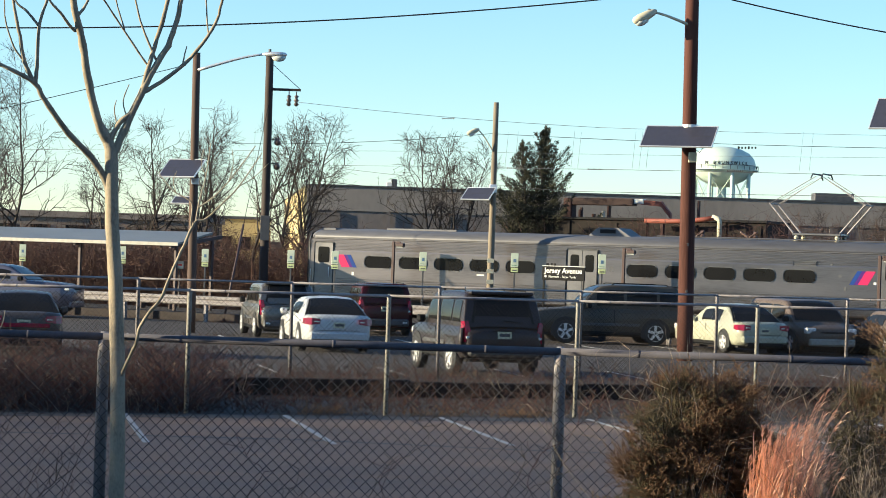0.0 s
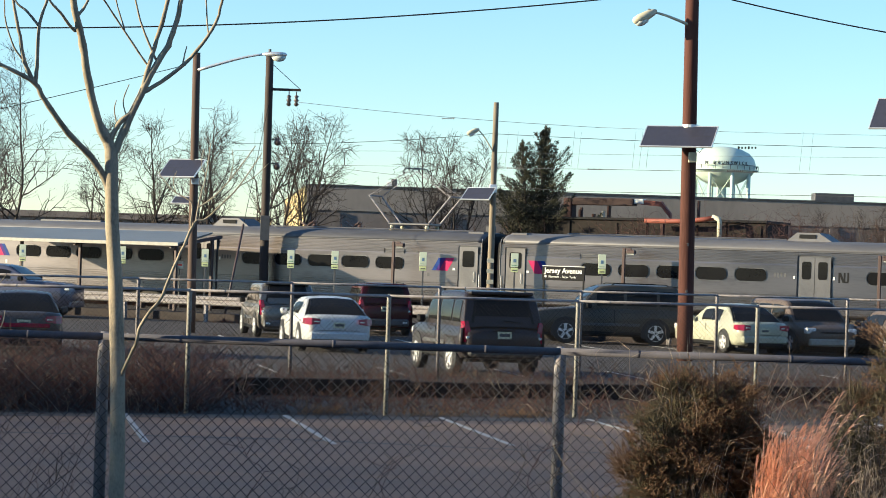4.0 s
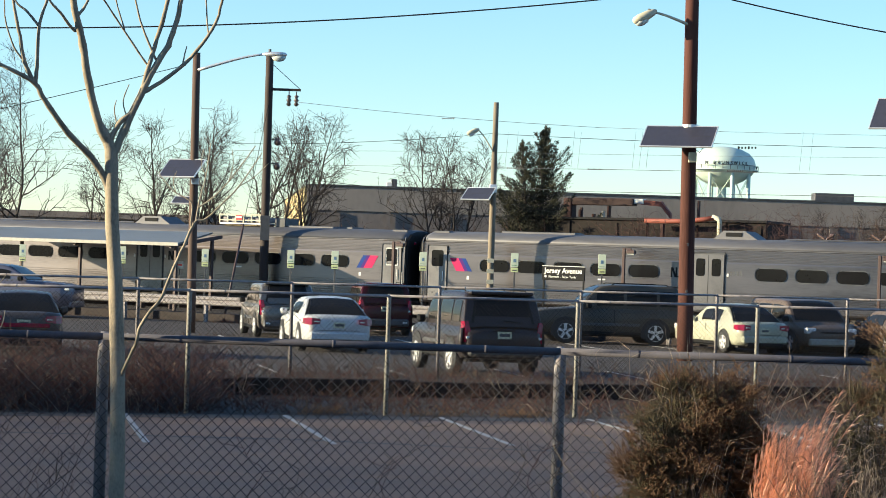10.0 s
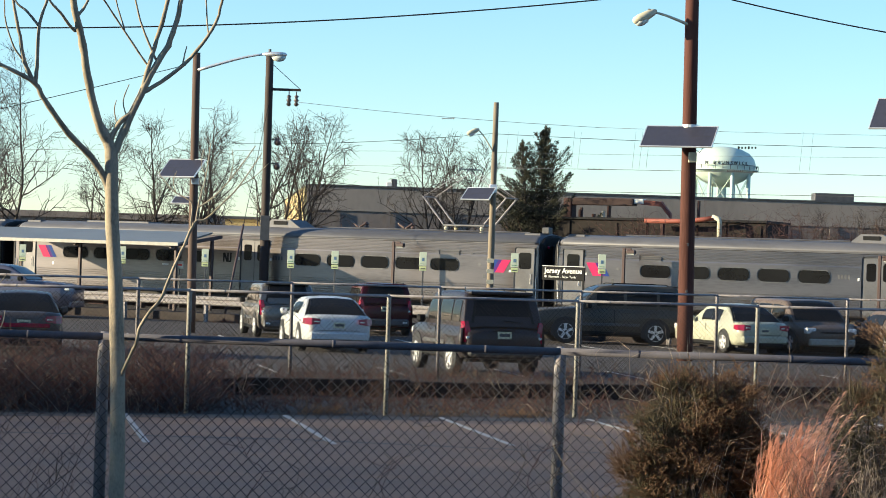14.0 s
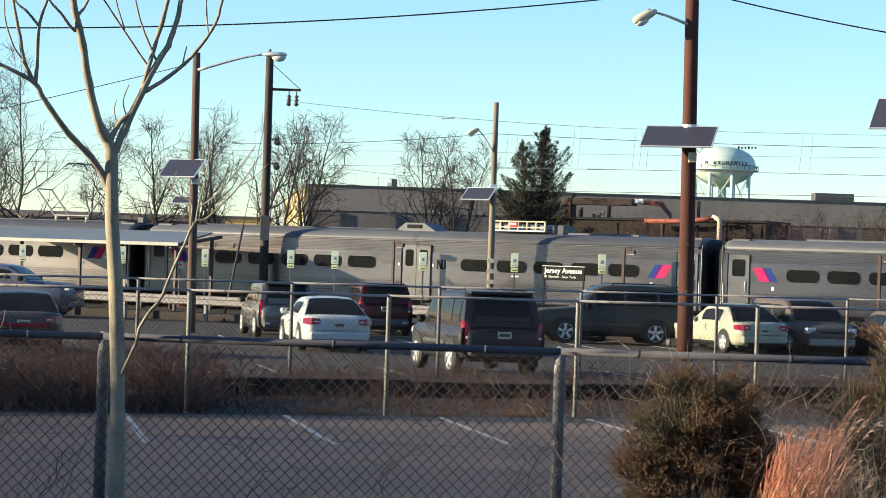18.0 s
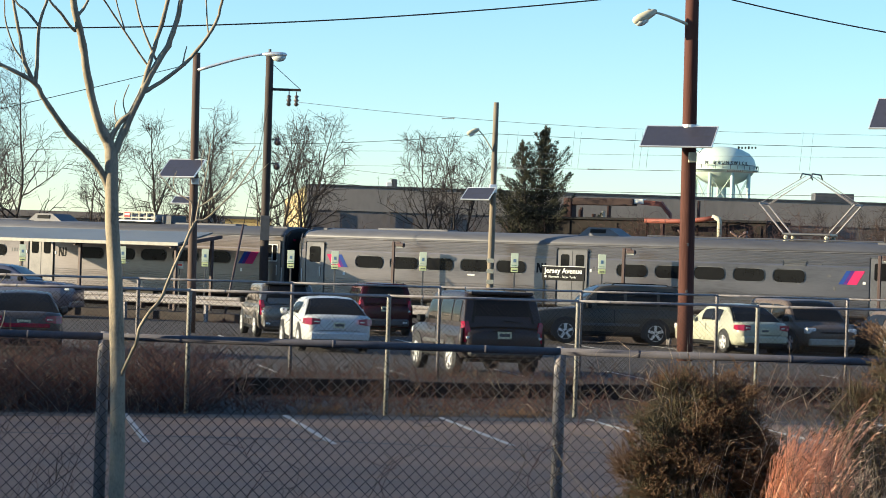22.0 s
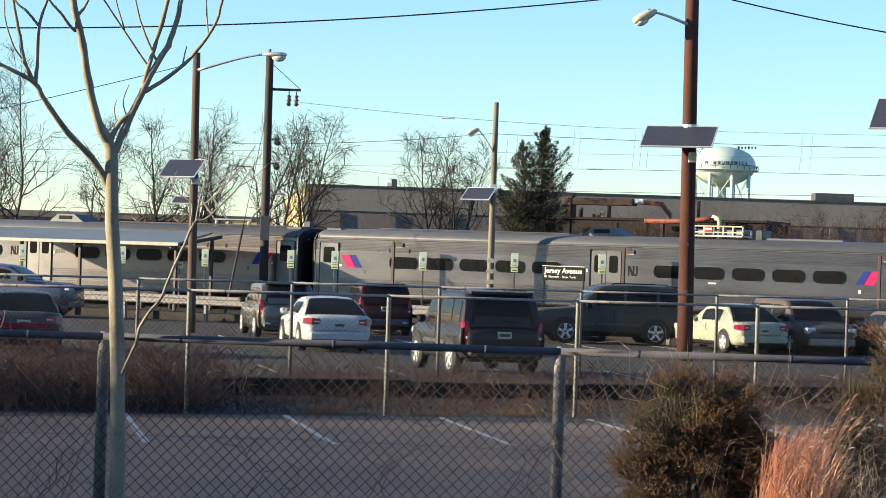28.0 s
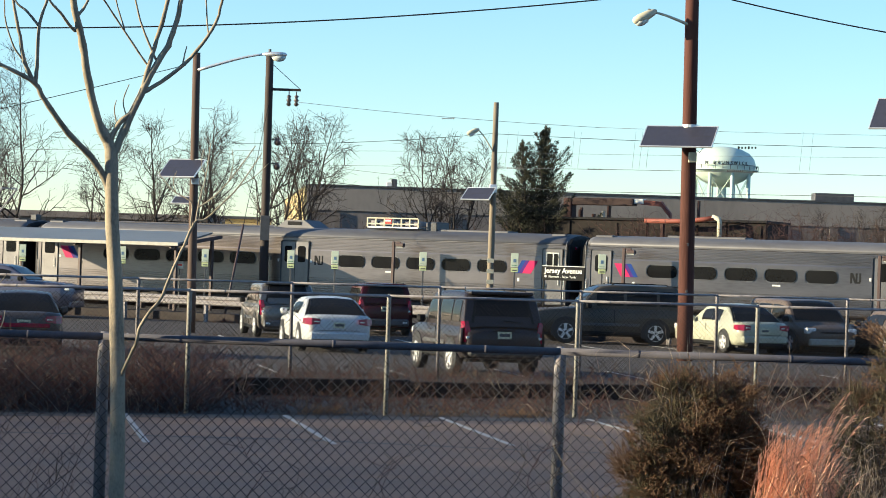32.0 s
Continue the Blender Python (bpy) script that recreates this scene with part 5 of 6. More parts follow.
limb([(-2.46, 3.98), (-2.54, 4.07), (-2.62, 4.14), (-2.78, 4.4)], 0.009, 0.005, 0.1)
limb([(-2.55, 3.77), (-2.62, 3.86), (-2.68, 4.02), (-2.69, 4.14)], 0.007, 0.004, -0.1, 6)
limb([(-2.02, 3.15), (-2.03, 3.28), (-2.10, 3.41), (-2.16, 3.65), (-2.21, 3.93), (-2.26, 4.15), (-2.30, 4.6)], 0.032, 0.020, 0.1)
limb([(-2.26, 3.97), (-2.34, 4.07), (-2.41, 4.15), (-2.56, 4.4)], 0.012, 0.006, 0.2)
limb([(-2.22, 4.06), (-2.17, 4.16), (-2.10, 4.45)], 0.012, 0.007, -0.1)
limb([(-2.0, 3.15), (-1.99, 3.27), (-1.88, 3.55), (-1.79, 3.76), (-1.70, 3.95), (-1.65, 4.17), (-1.60, 4.6)], 0.029, 0.014, 0.15)
limb([(-2.02, 3.2), (-2.03, 3.30), (-1.98, 3.42), (-1.89, 3.52), (-1.84, 3.70), (-1.78, 3.95), (-1.73, 4.17), (-1.68, 4.5)], 0.020, 0.013, -0.25)
limb([(-1.82, 3.63), (-1.61, 3.80), (-1.45, 4.01), (-1.39, 4.18), (-1.34, 4.45)], 0.016, 0.007, 0.2)
limb([(-1.78, 3.82), (-1.87, 4.02), (-1.91, 4.17), (-1.93, 4.35)], 0.009, 0.005, -0.1, 7)
limb([(-1.84, 3.80), (-1.98, 4.0), (-2.09, 4.16), (-2.2, 4.3)], 0.008, 0.005, -0.1, 7)
limb([(-1.97, 4.0), (-2.02, 4.16), (-2.06, 4.4)], 0.006, 0.004, 0.1, 6)
limb([(-1.47, 4.0), (-1.49, 4.18), (-1.5, 4.4)], 0.006, 0.004, 0.1, 6)
limb([(-1.94, 3.47), (-1.96, 3.56), (-1.93, 3.66)], 0.006, 0.003, 0.0, 6)
limb([(-1.99, 3.40), (-2.01, 3.50), (-2.0, 3.56)], 0.005, 0.003, 0.0, 6)
limb([(-1.62, 3.79), (-1.61, 3.86), (-1.60, 3.91)], 0.006, 0.004, 0.0, 6)

limb([(-1.93, 1.86), (-1.862, 2.03), (-1.83, 2.10), (-1.812, 2.185), (-1.75, 2.29), (-1.672, 2.384), (-1.615, 2.526), (-1.523, 2.733), (-1.48, 2.834)], 0.012, 0.009, 0.0)
limb([(-1.50, 2.82), (-1.50, 2.95), (-1.60, 3.01), (-1.65, 3.05), (-1.72, 3.13)], 0.007, 0.003, 0.1, 7)
limb([(-1.47, 2.85), (-1.45, 2.98), (-1.42, 3.11), (-1.40, 3.31)], 0.008, 0.003, -0.1, 7)
limb([(-1.45, 2.93), (-1.37, 2.99), (-1.28, 3.09), (-1.13, 3.30)], 0.007, 0.003, 0.1, 7)
limb([(-1.47, 2.85), (-1.41, 2.86), (-1.31, 2.96), (-1.22, 3.06), (-1.09, 3.26)], 0.008, 0.003, -0.1, 7)
limb([(-1.28, 3.09), (-1.26, 3.19), (-1.27, 3.28)], 0.004, 0.002, 0.0, 6)
limb([(-1.22, 3.06), (-1.14, 3.11), (-1.05, 3.20)], 0.004, 0.002, 0.0, 6)
limb([(-1.60, 3.01), (-1.62, 3.08), (-1.60, 3.14)], 0.004, 0.002, 0.0, 6)
limb([(-1.42, 3.12), (-1.45, 3.18), (-1.44, 3.27)], 0.004, 0.002, 0.0, 6)


young_keep, young = young, thing("sapling", pose(-1.92 * TS, 14.5, 0.24), "thin pale leafless sapling against the fence", "tree")
TS = 1.0
grown.clear()
limb([(-2.75, 0.3), (-2.765, 1.2), (-2.779, 1.712), (-2.78, 1.932), (-2.783, 2.151), (-2.78, 2.267), (-2.737, 2.353), (-2.694, 2.427), (-2.69, 2.517)], 0.008, 0.004, 0.0, 7)
limb([(-2.78, 2.267), (-2.816, 2.37), (-2.848, 2.46)], 0.006, 0.003, 0.0, 6)
limb([(-2.78, 1.932), (-2.70, 2.02), (-2.62, 2.15), (-2.60, 2.25)], 0.005, 0.003, 0.0, 6)
limb([(-2.737, 2.353), (-2.66, 2.40), (-2.60, 2.48)], 0.004, 0.002, 0.0, 6)
young, TS = young_keep, 1.1007


# ---- leafless trees and brush ----
def crooked(g, p, d, length, r0, r1, segs, wig, up, rng, sides):
    """A bending tapered shoot; returns its points."""
    pts, rad, q, dd = [p.copy()], [r0], p.copy(), d.normalized()
    for i in range(segs):
        dd = (dd + Vector((rng.uniform(-1, 1), rng.uniform(-1, 1), rng.uniform(-1, 1))) * wig + Vector((0, 0, up))).normalized()
        q = q + dd * (length / segs)
        pts.append(q.copy())
        rad.append(r0 + (r1 - r0) * (i + 1) / segs)
    g.tube(pts, rad, sides, cap=False)
    return pts


def aside(axis, angle, rng):
    side = Matrix.Rotation(rng.uniform(0, 6.283), 3, axis) @ axis.orthogonal().normalized()
    return (axis * math.cos(angle) + side * math.sin(angle)).normalized()


def bare_tree(name, x, y, z, h, r, seed, label, stems=1, limbs=15, spread=0.85, low=0.25, twigs=5, lean=0.16):
    """A leafless tree: crooked stems, limbs all the way up, each with branches and short twigs."""
    rng = random.Random(seed)
    th = thing(name, pose(x, y, z), label, "tree", "leafless trees behind the railway")
    thick, thin = Geo(), Geo()

    def spot(pts, f):
        i = min(int(f * (len(pts) - 1)), len(pts) - 2)
        return pts[i].lerp(pts[i + 1], f * (len(pts) - 1) - i), (pts[i + 1] - pts[i]).normalized()

    for k in range(stems):
        base = Vector((rng.uniform(-0.4, 0.4), rng.uniform(-0.3, 0.3), -0.1)) if stems > 1 else Vector((0, 0, -0.1))
        tilt = lean if stems > 1 else 0.05
        hs = h * (rng.uniform(0.78, 1.0) if k else 1.0)
        stem = crooked(thick, base, Vector((rng.uniform(-tilt, tilt), rng.uniform(-tilt, tilt), 1)), hs, r * rng.uniform(0.8, 1.0), 0.012, 12, 0.12, 0.05, rng, 6)
        for i in range(limbs):
            f = low + (0.97 - low) * (i + rng.random()) / limbs
            p, ax = spot(stem, f)
            l1 = hs * (0.34 * (1 - f) + 0.10) * rng.uniform(0.65, 1.25)
            r1 = max(r * (1 - f) * 0.62, 0.016)
            one = crooked(thick, p, aside(ax, spread * rng.uniform(0.6, 1.2), rng), l1, r1, 0.008, 7, 0.24, 0.07, rng, 4)
            for j in range(6):
                f2 = 0.2 + 0.8 * (j + rng.random()) / 6
                p2, ax2 = spot(one, min(f2, 0.99))
                l2 = l1 * (0.45 * (1 - f2) + 0.22) * rng.uniform(0.7, 1.3)
                two = crooked(thin, p2, aside(ax2, rng.uniform(0.5, 1.1), rng), l2, max(r1 * 0.5, 0.010), 0.007, 5, 0.27, 0.05, rng, 3)
                for m in range(twigs):
                    p3, ax3 = spot(two, min(0.15 + 0.85 * (m + rng.random()) / twigs, 0.99))
                    tri = crooked(thin, p3, aside(ax3, rng.uniform(0.5, 1.2), rng), rng.uniform(0.22, 0.62) * min(1.3, h / 8), 0.0075, 0.0055, 3, 0.25, 0.03, rng, 3)
                    if rng.random() < 0.6:
                        p4, ax4 = spot(tri, rng.uniform(0.3, 0.9))
                        crooked(thin, p4, aside(ax4, rng.uniform(0.5, 1.2), rng), rng.uniform(0.12, 0.32), 0.0055, 0.0045, 2, 0.2, 0.0, rng, 3)
    part("trunk", thick, BARK_DARK, th, fix=False)
    tagged(part("twig_crown", thin, TWIG, th, "fine leafless twigs", fix=False), kind="stuff")
    return th


bare_tree("bare_tree", 0.25, 112, 0, 9.2, 0.12, 8, "leafless rounded tree with fine twigs beside a pole", 4, 14, 0.85, 0.40, 5, 0.13)
bare_tree("bare_tree", -22.9, 118, 0, 12.4, 0.13, 11, "tall leafless tree with dark fine twigs", 2, 20, 0.95)
bare_tree("bare_tree", -24.4, 121, 0, 11.5, 0.12, 12, "tall leafless tree with dark fine twigs", 2, 18, 0.95)
for i, (x, y, h, st, sd, sp) in enumerate(((-16.6, 112, 9.3, 1, 21, 0.95), (-15.0, 110, 7.6, 1, 22, 0.9), (-13.6, 111, 9.0, 1, 23, 0.8), (-12.0, 109, 9.7, 2, 24, 0.7), (-10.4, 110, 8.2, 1, 25, 0.75), (-9.2, 107, 9.2, 1, 26, 0.7), (-7.7, 108, 9.6, 2, 27, 0.85), (-6.3, 108, 8.9, 1, 28, 0.95), (-18.6, 118, 7.0, 1, 31, 0.95))):
    bare_tree("bare_tree", x, y, 0, h, 0.135, sd, "slim leafless tree with crooked spreading limbs behind the track", st, 15, sp, 0.3, 5)
bare_tree("bare_tree", 24.2, 128, 0, 6.4, 0.05, 41, "small leafless shrub-like tree near the grey wall", 3, 9, 0.5, 0.3, 3)
bare_tree("bare_tree", 21.0, 126, 0, 6.0, 0.05, 42, "small leafless shrub-like tree near the grey wall", 2, 9, 0.5, 0.3, 3)

# evergreen behind the train, with two leaders
ev = thing("evergreen_tree", pose(4.40, 105.5, 0), "dark evergreen tree with two spires and upswept spiky boughs", "tree")
rng = random.Random(3)
part("trunk", Geo().tube([(0, 0, -0.1), (0.05, 0, 4), (0.2, 0, 8.9)], [0.2, 0.13, 0.02], 8), BARK_DARK, ev, smooth=True)
part("side_trunk", Geo().tube([(-0.05, 0, 2.6), (-0.6, 0, 5.2), (-0.82, 0, 8.2)], [0.11, 0.08, 0.015], 8), BARK_DARK, ev, smooth=True)
need, bough = Geo(), Geo()


def evergreen_bough(root, o, reach, lift):
    """One bough: sags a little, then turns up to a pointed tip, clad in fine needles."""
    tip = root + o * reach + Vector((0, 0, reach * lift))
    midp = root.lerp(tip, 0.6) - Vector((0, 0, 0.16 * reach))
    bough.tube([root, midp, tip], [0.03, 0.018, 0.006], 3, cap=False)
    for j in range(int(70 + reach * 170)):
        f = rng.uniform(0.05, 1.0) ** 0.8
        c = root.lerp(midp, f / 0.6) if f < 0.6 else midp.lerp(tip, (f - 0.6) / 0.4)
        wide = (0.17 * min(reach, 1.2) + 0.03) * (1 - f) ** 0.6 + 0.012
        c = c + Vector((rng.gauss(0, wide), rng.gauss(0, wide), rng.gauss(0.02, wide * 0.7)))
        dv = (o * 0.7 + Vector((rng.gauss(0, 0.5), rng.gauss(0, 0.5), rng.uniform(0.1, 1.3)))).normalized()
        sv = dv.cross(Vector((rng.uniform(-1, 1), rng.uniform(-1, 1), rng.uniform(-1, 1)))).normalized()
        ln, wd = rng.uniform(0.09, 0.20), rng.uniform(0.010, 0.020)
        need.add([c - sv * wd, c + dv * ln * 0.5 + sv * wd, c + dv * ln, c + dv * ln * 0.5 - sv * wd], [(0, 1, 2, 3)])


for x0, x1, top, low, wide, n in ((0.05, 0.2, 8.95, 1.5, 2.1, 125), (-0.55, -0.85, 8.25, 3.2, 1.2, 54)):
    for k in range(n):
        f = (k + rng.random()) / n
        z = low + f * (top - low)
        reach = min(wide, 0.08 + 0.43 * (top - z)) * rng.choice((0.45, 0.65, 0.9, 1.0, 1.35)) * rng.uniform(0.85, 1.1)
        a = 2 * math.pi * (k * 0.382) + rng.uniform(-0.5, 0.5)
        evergreen_bough(Vector((x0 + (x1 - x0) * f, 0, z - 0.1)), Vector((math.cos(a), math.sin(a), 0)), reach, rng.uniform(0.25, 0.55) + 0.9 * f ** 3)
    evergreen_bough(Vector((x1, 0, top - 0.35)), Vector((0.05, 0, 0)), 0.3, 1.6)
part("bough_frame", bough, BARK_DARK, ev, fix=False)
tagged(part("crown", need, SPRUCE, ev, "dense dark green needle sprays", fix=False), kind="stuff")


def brush_patch(name, label, material, places, hmin, hmax, r, seed, side=4, lean=0.35, kind="stuff", bend=0.3, tw=1.0):
    """Upright tangled stems with side twigs, one object."""
    rng = random.Random(seed)
    g = Geo()
    for x, y in places:
        h = rng.uniform(hmin, hmax)
        p = Vector((x, y, ground_z(x, y) - 0.02))
        d = Vector((rng.gauss(0, lean), rng.gauss(0, lean), 1)).normalized()
        pts = [p]
        for i in range(4):
            d = (d + Vector((rng.gauss(0, bend), rng.gauss(0, bend), rng.gauss(0, 0.15)))).normalized()
            pts.append(pts[-1] + d * h / 4)
        g.tube(pts, [r, r * 0.85, r * 0.7, r * 0.5, r * 0.25], 3, cap=False)
        for k in range(side):
            b = pts[1].lerp(pts[4], rng.random())
            dv = Vector((rng.gauss(0, 0.8), rng.gauss(0, 0.8), rng.uniform(-0.1, 0.9))).normalized()
            ln = h * rng.uniform(0.12, 0.35) * tw
            g.tube([b, b + dv * ln * 0.5 + Vector((0, 0, 0.02)), b + dv * ln + Vector((rng.gauss(0, 0.05), 0, rng.gauss(0, 0.05))) * h], [r * 0.5, r * 0.4, r * 0.2], 3, cap=False)
    return solo(name, g, material, label, "brush", kind=kind, fix=False)


rng = random.Random(77)
U = rng.uniform
brush_patch("bank_brush", "tangled leafless brambles along the bank", BRUSH_DARK, [(lambda x, q: (x, skewed(x, q)))(U(-9.5, -3.4), U(33.2, 37.3)) for _ in range(1700)], 0.5, 1.25, 0.007, 1, 6)
brush_patch("bank_brush", "reddish-brown leafless brush on the bank", BRUSH, [(lambda x, q: (x, skewed(x, q)))(U(-11, 12), U(33.6, 44.5)) for _ in range(2100)], 0.2, 0.55, 0.006, 2, 5)
brush_patch("bank_weeds", "grey dry weed stems through the fence", BRUSH_GREY, [(lambda x, q: (x, skewed(x, q)))(U(-9, 10), U(33.2, 44)) for _ in range(300)], 0.3, 0.95, 0.0055, 3, 5)
# some canes are pale themselves; the many at the left paint sunlit tips
brush_patch("bank_canes", "dry canes, coloured pale partly for sun glints in the brush", BRUSH_PALE, [(lambda x, q: (x, skewed(x, q)))(U(-9.5, 10), U(33.2, 42)) for _ in range(45)] + [(lambda x, q: (x, skewed(x, q)))(U(-9.5, -3.5), U(33.2, 36)) for _ in range(230)], 0.3, 1.0, 0.0055, 33, 4, 0.45, bend=0.45)
brush_patch("bank_leaf_litter", "rust-brown dead leaves caught in the brush", BRUSH_DARK, [(lambda x, q: (x, skewed(x, q)))(U(-10, 11), U(33.4, 37.3)) for _ in range(1500)], 0.08, 0.30, 0.010, 34, 5, 0.9, bend=0.6)
brush_patch("bank_straw", "golden dead grass tufts at the lot edge", STRAW, [(lambda x, q: (x, skewed(x, q)))(rng.gauss((-0.05, 1.3, -1.7, 3.4)[i % 4], 0.24) if i % 8 else U(-3, 9), U(33.15, 33.75)) for i in range(620)], 0.08, 0.24, 0.004, 4, 2, 0.5)
brush_patch("lot_edge_grass", "short dark dry grass at the far lot edge", BRUSH_DARK, [(lambda x, q: (x, skewed(x, q)))(U(-3, 10), U(41.5, 47.5)) for _ in range(1500)], 0.06, 0.24, 0.006, 35, 3, 0.5)
brush_patch("fence_weeds", "thin dark weed stems in front of the fence", BRUSH_GREY, [(U(-3.2, 1.4), U(13.6, 14.9)) for _ in range(40)], 0.45, 1.25, 0.0021, 5, 7, 0.2, bend=0.4, tw=0.45)
brush_patch("fence_weeds", "thin reddish stems in front of the fence", BRUSH, [(U(-3.1, -2.3), U(13.6, 14.9)) for _ in range(14)], 1.1, 1.7, 0.0032, 6, 7, 0.12, bend=0.15, tw=0.5)
brush_patch("far_lot_grass", "short brown grass beside the guard rail", BRUSH, [tuple(along(U(-22, 14), U(6.0, 8.2)))[:2] for _ in range(900)], 0.10, 0.35, 0.006, 7, 2, 0.4)
brush_patch("yard_brush", "reddish leafless saplings before the grey wall", BRUSH, [(U(18.5, 27.5), U(122, 130)) for _ in range(150)], 4.0, 6.4, 0.014, 61, 12, 0.10, bend=0.12, tw=0.8)
brush_patch("trackside_brush", "dense brown leafless brush behind the track", BRUSH, [tuple(along(U(-36, -2), U(-15, -6.5)))[:2] for _ in range(3400)], 1.4, 3.9, 0.017, 8, 8, 0.22)
brush_patch("trackside_brush", "dark leafless thicket behind the track", BRUSH_DARK, [tuple(along(U(-42, 34), U(-22, -9)))[:2] for _ in range(3600)], 1.6, 4.4, 0.022, 9, 8, 0.22)

brush_patch("trackside_brush", "dark leafless scrub round the rusty wagon", BRUSH_DARK, [tuple(along(U(0.5, 10.0), U(-16.6, -15.2)))[:2] for _ in range(330)], 3.6, 5.1, 0.013, 65, 12, 0.07, bend=0.12, tw=0.6)


# unseen bare thickets, added at the left to shade the nearer lot and trunk
rng = random.Random(79)
U = rng.uniform
brush_patch("roadside_thicket", "unseen bare thicket added to shade the nearer lot", BRUSH_DARK, [(U(-13.5, -9.0), U(4.0, 31.0)) for _ in range(1080)], 2.7, 3.7, 0.008, 62, 8, 0.10, bend=0.14)
brush_patch("roadside_thicket", "taller unseen thicket added to deepen shade on the lot", BRUSH_DARK, [(U(-13.5, -9.0), U(17.0, 30.5)) for _ in range(330)], 3.7, 4.9, 0.009, 66, 9, 0.08, bend=0.12)
brush_patch("roadside_thicket", "low unseen bramble thicket added to shade the trunk's foot", BRUSH_DARK, [(U(-9.6, -8.4), U(11.8, 16.4)) for _ in range(210)], 2.7, 2.95, 0.019, 63, 8, 0.08, bend=0.12)

brush_patch("roadside_thicket", "tall unseen bramble clump added to shade the young trunk", BRUSH_DARK, [(U(-9.6, -8.5), rng.gauss(14.16, 0.22)) for _ in range(60)], 2.85, 3.5, 0.014, 64, 12, 0.03, bend=0.05, tw=0.35)


# ---- juniper bush, grass clump and weeds by the near fence ----
def leafy_bush(name, label, m, blobs, shoots, size, seed, rusty=0.0, stems=30):
    """A bush of feathery shoots set about several clumps (x, y, z, rx, ry, rz); rusty tips gather in patches."""
    rng = random.Random(seed)
    th = thing(name, m, label, "bush")
    a, b, c = Geo(), Geo(), Geo()
    wt = [(bl[3] * bl[4] + bl[5] * 0.1) ** 0.75 for bl in blobs]
    for k in range(stems):
        bl = rng.choices(blobs, wt)[0]
        tip = Vector((bl[0] + rng.gauss(0, bl[3] * 0.5), bl[1] + rng.gauss(0, bl[4] * 0.5), bl[2] + rng.uniform(-0.3, 0.9) * bl[5]))
        root = Vector((rng.gauss(0, 0.06), rng.gauss(0, 0.06), -0.05))
        midp = root.lerp(tip, 0.5) + Vector((rng.gauss(0, 0.05), rng.gauss(0, 0.05), 0))
        c.tube([root, midp, tip], [0.012, 0.008, 0.003], 4, cap=False)
    sprays = []
    while len(sprays) < shoots // 46:
        bl = rng.choices(blobs, wt)[0]
        v = Vector((rng.gauss(0, 1), rng.gauss(0, 1), rng.gauss(0, 1))).normalized() * rng.uniform(0.72, 1.08)
        q = Vector((bl[0] + v.x * bl[3], bl[1] + v.y * bl[4], bl[2] + v.z * bl[5]))
        if q.z > 0.04:
            out = Vector((v.x * 0.9, v.y * 0.9, 0.45 + 0.45 * v.z)) + Vector((rng.gauss(0, 0.3), rng.gauss(0, 0.3), rng.gauss(0, 0.2)))
            sprays.append((q, out.normalized(), v, rng.gauss(0, 0.11), rng.uniform(0.022, 0.05)))
    for n in range(shoots):
        inner = rng.random() < 0.24
        if inner:
            bl = rng.choices(blobs, wt)[0]
            v = Vector((rng.gauss(0, 1), rng.gauss(0, 1), rng.gauss(0, 1))).normalized() * 0.7 * rng.random() ** 0.4
            q = Vector((bl[0] + v.x * bl[3], bl[1] + v.y * bl[4], bl[2] + v.z * bl[5]))
            d, tone = Vector((v.x, v.y, 0.6)), -1.0
        else:
            q, d, v, tone, wide = rng.choice(sprays)
            q = q + Vector((rng.gauss(0, wide), rng.gauss(0, wide), rng.gauss(0, wide * 0.8)))
        if q.z < 0.02:
            continue
        d = (d + Vector((rng.gauss(0, 0.3), rng.gauss(0, 0.3), rng.gauss(0, 0.22)))).normalized()
        ln = size * rng.uniform(3.0, 7.5)
        warm = noise.noise(q * 2.4 + Vector((7, 3, 1))) + 0.55 * (q.z - 0.7) + rusty + tone + rng.gauss(0, 0.13)
        curl = Vector((rng.gauss(0, 0.25), rng.gauss(0, 0.25), rng.uniform(-0.35, 0.1)))
        steps = 9
        p = q.copy()
        for k in range(steps):
            f = k / steps
            d = (d + curl * 0.12).normalized()
            p = p + d * ln / steps
            tgt = b if warm + 0.35 * f > 0.34 else a
            for side in range(3):
                s = Matrix.Rotation(rng.uniform(0, 6.28), 3, d) @ d.orthogonal().normalized()
                dv = (d * 0.9 + s * (0.75 - 0.4 * f)).normalized()
                l2 = size * (1.25 - 0.75 * f) * rng.uniform(0.7, 1.4)
                sv = dv.cross(s).normalized() * size * 0.17
                tgt.add([p - sv, p + dv * l2 * 0.6 + sv, p + dv * l2], [(0, 1, 2)])
    part("branch_frame", c, BARK_DARK, th, fix=False)
    tagged(part("foliage", a, JUNIPER, th, "dark olive scale leaves", fix=False), kind="stuff")
    tagged(part("tip_growth", b, JUNIPER_RUST, th, "rust-brown winter tips", fix=False), kind="stuff")
    return th


